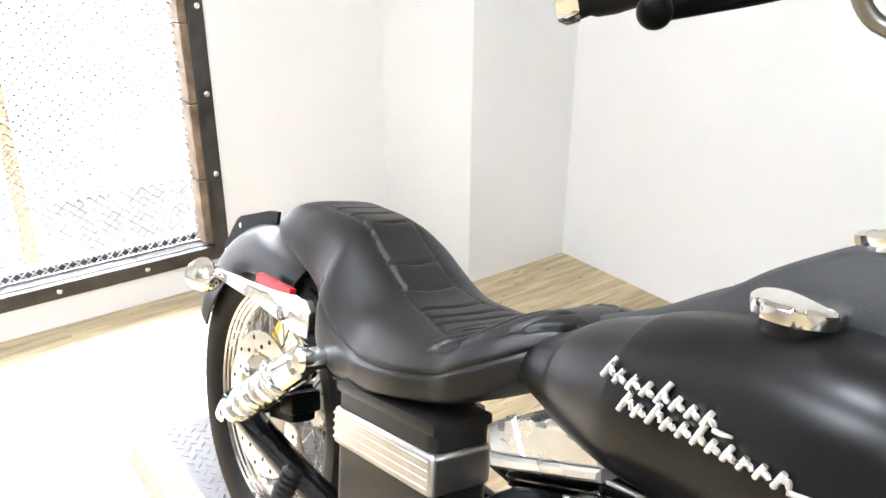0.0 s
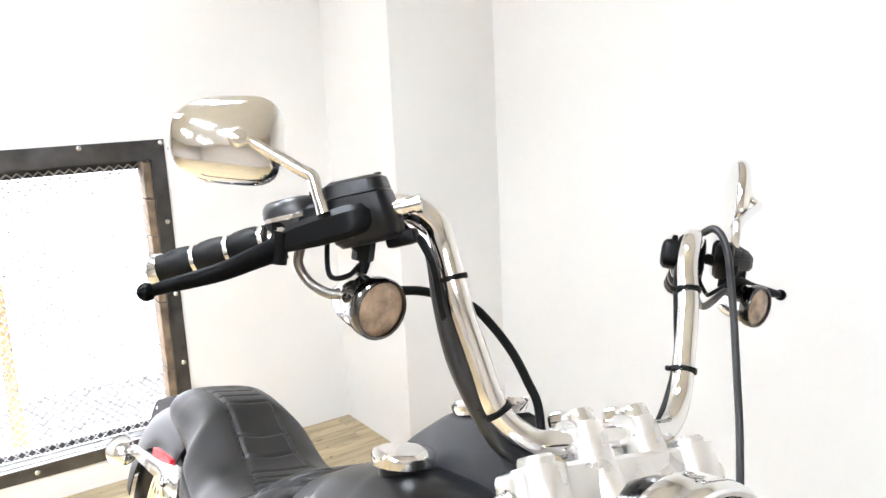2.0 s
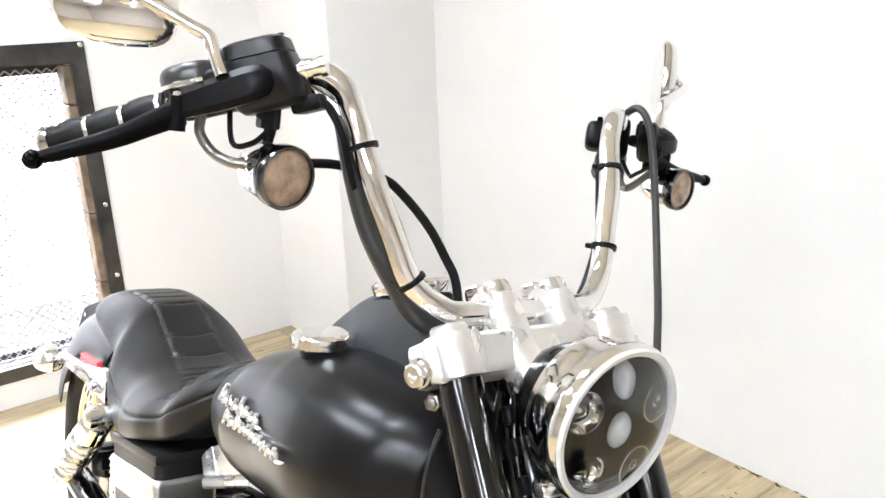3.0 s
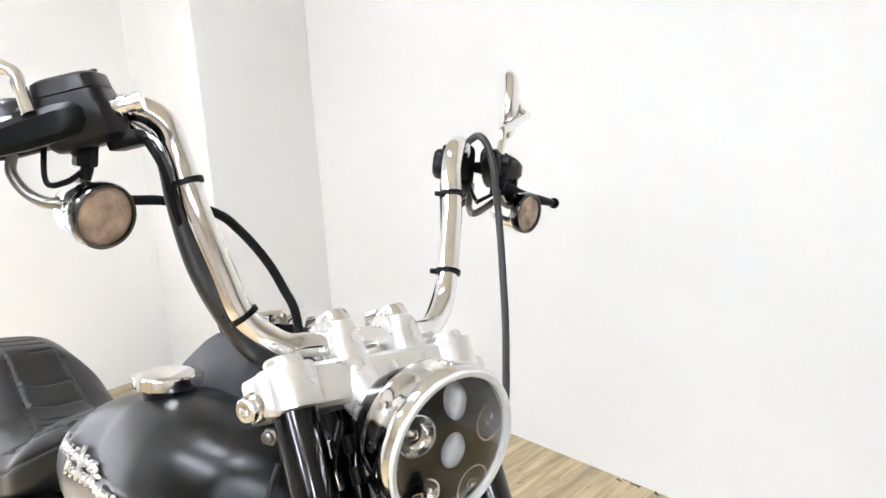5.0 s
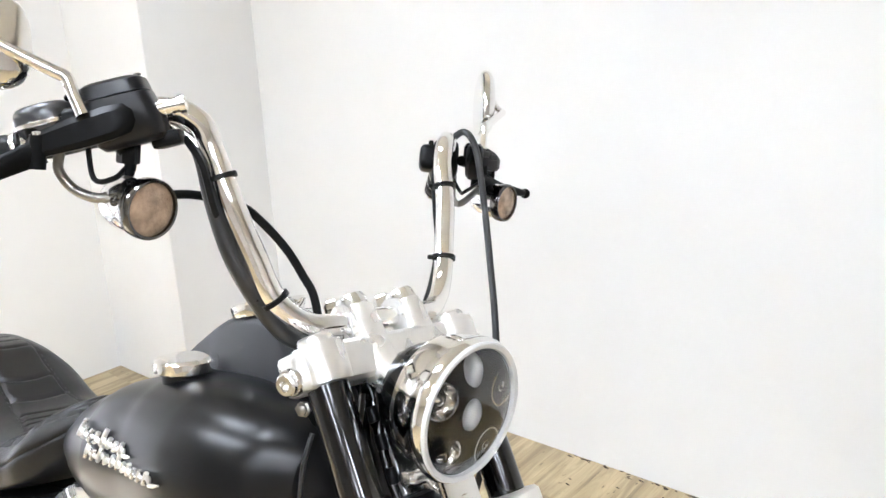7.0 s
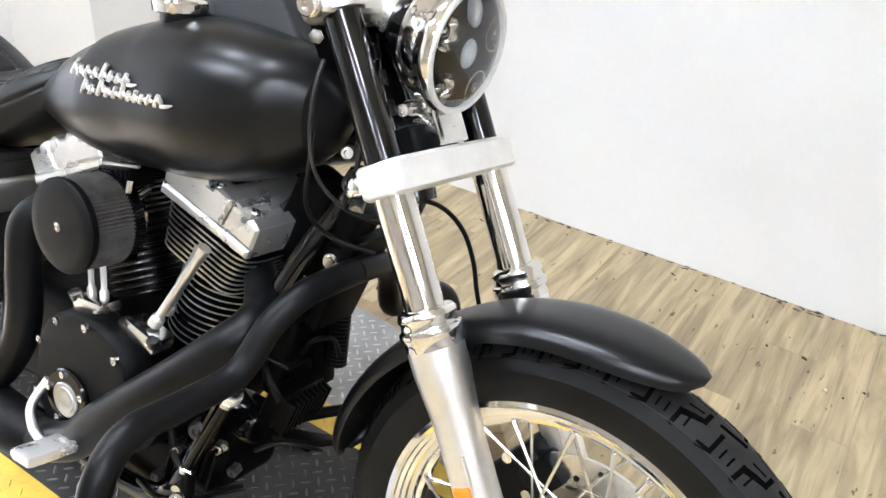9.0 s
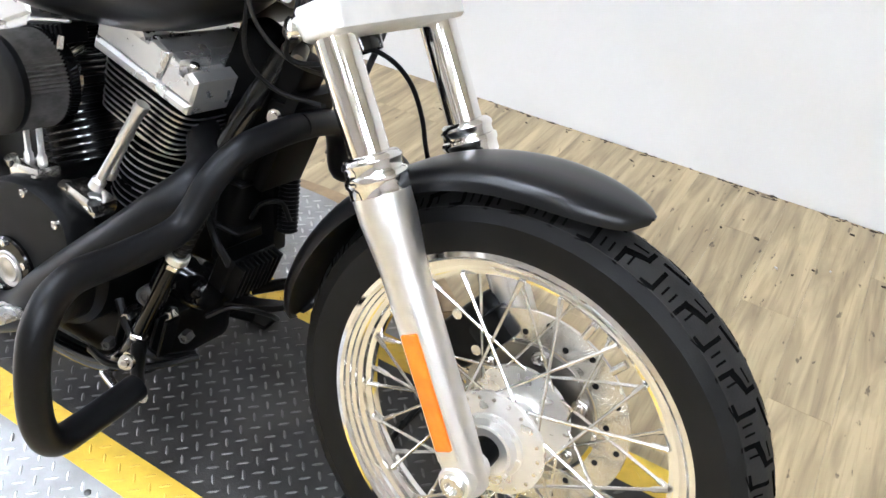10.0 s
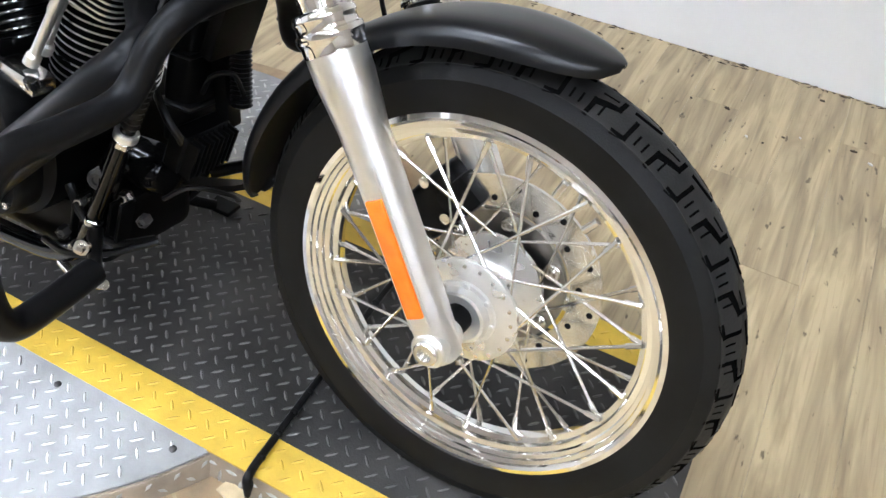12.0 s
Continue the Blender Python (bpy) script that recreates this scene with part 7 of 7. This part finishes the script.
def frame_tubes():
    for s in (-1, 1):
        bm = nbm()
        tube(bm, [V(-0.405, 0, 0.76), V(-0.43, s * 0.03, 0.68), V(-0.47, s * 0.07, 0.56), V(-0.53, s * 0.10, 0.36), V(-0.565, s * 0.115, 0.24), V(-0.62, s * 0.12, 0.175), V(-0.75, s * 0.12, 0.155), V(-1.05, s * 0.12, 0.16), V(-1.2, s * 0.11, 0.24), V(-1.22, s * 0.10, 0.50)], 0.0165, 14, 5)
        bpart("frame_downtube", bm, STANCHION, bike, "gloss black frame tube")
    bm = nbm()
    tube(bm, [V(-0.405, 0, 0.80), V(-0.6, 0, 0.80), V(-0.9, 0, 0.74), V(-1.2, 0, 0.60), V(-1.35, 0, 0.60)], 0.024, 14, 4)
    lathe(bm, [(0.033, -0.10), (0.034, -0.09), (0.034, 0.10), (0.033, 0.11), (0, 0.11)], HEAD + 0.10 * U, U, 28)
    fr = bpart("frame_backbone", bm, STANCHION, bike, "gloss black frame backbone")
    for s in (-1, 1):
        bm = nbm()
        tube(bm, [V(-1.22, s * 0.105, 0.52), V(-1.4, s * 0.115, 0.56), V(-1.6, s * 0.112, 0.57)], 0.014, 10, 3)
        bpart("frame_rail", bm, GLOSS, bike, "black rear frame rail")
    bm = nbm()
    box(bm, V(-0.452, 0.0, 0.665), (0.12, 0.06, 0.14), Matrix.Rotation(radians(20), 3, "Y"), 0.012, 2)
    box(bm, V(-0.405, 0.01, 0.60), (0.02, 0.09, 0.16), Matrix.Rotation(radians(18), 3, "Y"), 0.004, 2)
    bpart("gusset", bm, SATIN, fr, "black frame gusset")
    for c in (V(-0.408, -0.034, 0.638), V(-0.476, -0.052, 0.896)):
        bm = nbm()
        lathe(bm, [(0.011, 0), (0.011, 0.004), (0.008, 0.005), (0.008, 0.012), (0, 0.012)], c, (0.3, -1, 0), 10)
        bpart("frame_bolt", bm, CHROME, fr)
    # chrome ignition and wiring clutter beside the steering head
    for c, r, d in ((V(-0.385, -0.060, 0.80), 0.010, V(0.5, -1, 0.3)), (V(-0.37, -0.062, 0.765), 0.014, V(0.5, -1, 0)), (V(-0.362, -0.058, 0.735), 0.010, V(0.6, -1, -0.2)), (V(-0.378, -0.058, 0.745), 0.007, V(0.2, -1, -0.4))):
        bm = nbm()
        lathe(bm, [(r, -0.02), (r, 0.008), (r * 0.75, 0.014), (r * 0.45, 0.014), (r * 0.4, 0.008), (0, 0.008)], c, d, 20)
        bpart("ignition_lock", bm, CARRIER, fr, "dull steel lock and fittings")
    # added black filler with straps, blacking out the gap ahead of the engine
    bm = nbm()
    rings = []
    for t, a, b in ((0.0, 0.020, 0.030), (0.05, 0.026, 0.038), (0.5, 0.028, 0.044), (0.95, 0.026, 0.040), (1.0, 0.018, 0.030)):
        c = V(-0.505, 0.045, 0.545).lerp(V(-0.525, 0.045, 0.345), t)
        rings.append([c + V(a * math.copysign(abs(math.cos(q)) ** 0.6, math.cos(q)), b * math.copysign(abs(math.sin(q)) ** 0.6, math.sin(q)), 0) for q in [2 * math.pi * j / 20 for j in range(20)]])
    loft(bm, rings)
    coil = bpart("coil_housing", bm, SATIN, bike, "matte black filler added to close the gap in front of the engine")
    for h in (0.42, 0.50):
        bm = nbm()
        box(bm, V(-0.512, 0.042, h), (0.064, 0.094, 0.008), None, 0.003, 1)
        bpart("strap", bm, CABLE, coil)
    # regulator with fins
    bm = nbm()
    rr = Matrix.Rotation(radians(18), 3, "Y")
    c = V(-0.468, -0.004, 0.378)
    box(bm, c, (0.032, 0.096, 0.066), rr, 0.004, 1)
    reg = bpart("regulator", bm, SATIN, bike, "black finned voltage regulator")
    for k in range(9):
        bm = nbm()
        box(bm, c + rr @ V(0.024, -0.042 + 0.0105 * k, 0), (0.022, 0.0045, 0.062), rr, 0.001, 1)
        bpart("fin", bm, SATIN, reg)
    # oil filter and cooler hoses
    bm = nbm()
    lathe(bm, [(0, 0), (0.036, 0.002), (0.038, 0.01), (0.038, 0.075), (0.03, 0.09), (0, 0.09)], V(-0.585, -0.03, 0.33), V(1, 0, -0.1), 28)
    bpart("oil_filter", bm, GLOSS, bike, "black oil filter")
    bm = nbm()
    box(bm, V(-0.472, 0.060, 0.47), (0.026, 0.030, 0.17), Matrix.Rotation(radians(-8), 3, "Y"), 0.006, 2)
    horn = bpart("horn_bracket", bm, SATIN, bike, "black bracket with ribbed hose")
    bm = nbm()
    prof = [(0, 0)]
    for k in range(20):
        prof += [(0.010, 0.001 + 0.011 * k), (0.0135, 0.0055 + 0.011 * k), (0.010, 0.010 + 0.011 * k)]
    prof += [(0, 0.222)]
    lathe(bm, [(r * 1.25, h * 0.62) for r, h in prof], V(-0.447, 0.06, 0.56), V(0.06, 0.0, -1), 14)
    bpart("ribbed_hose", bm, CABLE, horn)
    for pts in ([(-0.47, 0.01, 0.45), (-0.445, 0.0, 0.485), (-0.425, 0.02, 0.49), (-0.42, 0.04, 0.455)], [(-0.52, -0.08, 0.40), (-0.50, -0.10, 0.46), (-0.48, -0.09, 0.52), (-0.46, -0.07, 0.58)], [(-0.48, -0.06, 0.30), (-0.44, -0.05, 0.33), (-0.41, 0.0, 0.31), (-0.43, 0.05, 0.27)]):
        bm = nbm()
        tube(bm, [V(*p) for p in pts], 0.0040, 8, 5)
        bpart("hose", bm, CABLE, bike)


frame_tubes()


def lower_clutter():
    # oil line strut in front of the crankcase with its fittings
    a, b = V(-0.462, -0.128, 0.462), V(-0.556, -0.130, 0.246)
    d = (b - a).normalized()
    bm = nbm()
    tube(bm, [a, b], 0.0105, 14, 1)
    st = bpart("oil_line", bm, GLOSS, bike, "gloss black oil line with steel fittings")
    for h, r, w, m in ((0.030, 0.0165, 0.014, BRUSHED), (0.046, 0.0135, 0.012, STEEL), (0.205, 0.0145, 0.012, STEEL)):
        bm = nbm()
        lathe(bm, [(0, 0), (r * 0.85, 0), (r, 0.002), (r, w - 0.002), (r * 0.85, w), (0, w)], a + d * h, d, 6 if m is STEEL else 18)
        bpart("fitting", bm, m, st, "steel hose fitting")
    bm = nbm()
    prof = [(0, -0.06)]
    for k in range(8):
        prof += [(0.011, -0.058 + 0.010 * k), (0.0132, -0.053 + 0.010 * k), (0.011, -0.048 + 0.010 * k)]
    prof += [(0, 0.024)]
    lathe(bm, prof, a, d, 14)
    bpart("coil_sleeve", bm, CABLE, st, "black coiled sleeve")
    # finned regulator's mount plate, oil filter adaptor and crankcase ribs
    for k in range(6):
        bm = nbm()
        box(bm, V(-0.60 + 0.018 * k, -0.108, 0.245 + 0.004 * k), (0.006, 0.030, 0.085), Matrix.Rotation(radians(12), 3, "Y"), 0.002, 1)
        bpart("case_rib", bm, SATIN, bike, "black crankcase rib")
    for x, y, z, r, m in ((-0.545, -0.115, 0.330, 0.016, DARKSTEEL), (-0.520, -0.095, 0.300, 0.011, STEEL), (-0.575, -0.125, 0.285, 0.009, STEEL), (-0.500, -0.080, 0.262, 0.010, DARKSTEEL), (-0.610, -0.130, 0.220, 0.010, DARKSTEEL), (-0.540, -0.118, 0.215, 0.013, DARKSTEEL)):
        bm = nbm()
        lathe(bm, [(0, -0.01), (r, -0.01), (r, 0.006), (r * 0.7, 0.010), (r * 0.45, 0.010), (r * 0.4, 0.006), (0, 0.006)], V(x, y, z), V(0.35, -1, 0.15), 6 if r < 0.012 else 18)
        bpart("case_plug", bm, m, bike, "steel crankcase plug")
    for pts, r in (([(-0.60, -0.12, 0.30), (-0.56, -0.135, 0.27), (-0.52, -0.12, 0.235), (-0.50, -0.06, 0.22)], 0.007), ([(-0.64, -0.14, 0.20), (-0.58, -0.15, 0.205), (-0.52, -0.125, 0.22), (-0.47, -0.08, 0.24)], 0.006), ([(-0.50, -0.05, 0.46), (-0.47, -0.06, 0.43), (-0.455, -0.05, 0.40), (-0.47, -0.03, 0.37)], 0.006)):
        bm = nbm()
        tube(bm, [V(*p) for p in pts], r, 8, 5)
        bpart("hose", bm, CABLE, bike, "thin black hose")
    # bracket foot under the regulator
    bm = nbm()
    rings = []
    for x, y, z, w in ((-0.470, -0.02, 0.315, 0.016), (-0.430, 0.00, 0.318, 0.016), (-0.400, 0.01, 0.325, 0.013), (-0.385, 0.015, 0.330, 0.006)):
        rings.append([V(x, y + w * q, z + 0.005 * v) for q, v in ((-1, -1), (1, -1), (1, 1), (-1, 1))])
    loft(bm, rings)
    bpart("bracket_foot", bm, SATIN, bike, "flat black bracket foot")


lower_clutter()


def foot_controls():
    # brake pedal and rider's peg
    bm = nbm()
    tube(bm, [V(-0.80, -0.19, 0.33), V(-0.805, -0.215, 0.29), V(-0.785, -0.225, 0.262), V(-0.745, -0.235, 0.264), V(-0.71, -0.245, 0.272)], 0.0075, 12, 5)
    ped = bpart("brake_pedal", bm, BRUSHED, bike, "polished brake pedal")
    bm = nbm()
    box(bm, V(-0.700, -0.262, 0.284), (0.060, 0.075, 0.018), Matrix.Rotation(radians(-8), 3, "Z") @ Matrix.Rotation(radians(-14), 3, "Y"), 0.008, 2)
    bpart("pedal_pad", bm, CASTALU, ped)
    for s in (-1, 1):
        bm = nbm()
        tube(bm, [mir((-0.43, 0.236, 0.288), s), mir((-0.47, 0.20, 0.272), s), mir((-0.55, 0.125, 0.245), s)], [0.010, 0.009, 0.012], 10, 3)
        br = bpart("guard_stay", bm, SATIN, bike, "black engine guard stay")
        bm = nbm()
        lathe(bm, [(0.011, -0.004), (0.011, 0.003), (0.007, 0.004), (0.007, 0.011), (0.004, 0.012), (0, 0.012)], mir((-0.485, 0.205, 0.285), s), (0.25, s, 0.3), 14)
        bpart("stay_bolt", bm, STEEL, br)
    bm = nbm()
    tube(bm, [V(-0.62, -0.13, 0.16), V(-0.56, -0.15, 0.165), V(-0.50, -0.16, 0.19)], 0.008, 10, 3)
    lathe(bm, [(0.009, 0), (0.009, 0.012), (0, 0.013)], V(-0.56, -0.128, 0.225), (0.2, -1, 0), 10)
    bpart("linkage", bm, STEEL, ped)
    # side stand under the left
    bm = nbm()
    tube(bm, [V(-0.80, 0.12, 0.17), V(-0.74, 0.20, 0.10), V(-0.66, 0.275, 0.068)], 0.011, 12, 4)
    box(bm, V(-0.65, 0.285, 0.066), (0.06, 0.04, 0.010), Matrix.Rotation(radians(12), 3, "X"), 0.003, 1)
    bpart("side_stand", bm, SATIN, bike, "black side stand")


foot_controls()


# ---- plank floor, each board its own piece ----
def floor():
    bm = nbm()
    box(bm, ((X_BACK + X_FRONT) / 2, (Y_NEAR + Y_FAR) / 2, FLOOR - 0.055), (X_FRONT - X_BACK, Y_FAR - Y_NEAR, 0.1))
    fl = tagged(link("floor", bm, GROUT, smooth=False), "light greyed-oak plank floor with knots and scuffs", "floor", kind="structure")
    w = 0.1305
    meshes = {}

    def plank(length):
        key = round(length, 2)
        if key not in meshes:
            bm = nbm()
            box(bm, (0, 0, -0.0025), (key - 0.0005, w - 0.0005, 0.005), None, 0.0003, 1)
            me = bpy.data.meshes.new("plank")
            bm.to_mesh(me)
            bm.free()
            me.materials.append(WOOD)
            meshes[key] = me
        return meshes[key], key

    rng = random.Random(11)
    n = int((X_FRONT - X_BACK) / w) + 1
    for i in range(n):
        x = X_BACK + (i + 0.5) * w
        if x + w / 2 > X_FRONT:
            break
        y = Y_NEAR
        first = rng.choice([0.3, 0.6, 0.9])
        while y < Y_FAR - 0.02:
            length = min(first if y == Y_NEAR else 1.2, Y_FAR - y)
            me, key = plank(length)
            o = new("plank", me)
            o.parent = fl
            o.matrix_local = pose(x, y + key / 2, FLOOR, 0, 0, 90 if rng.random() < 0.5 else -90)
            y += length
    return fl


floor()
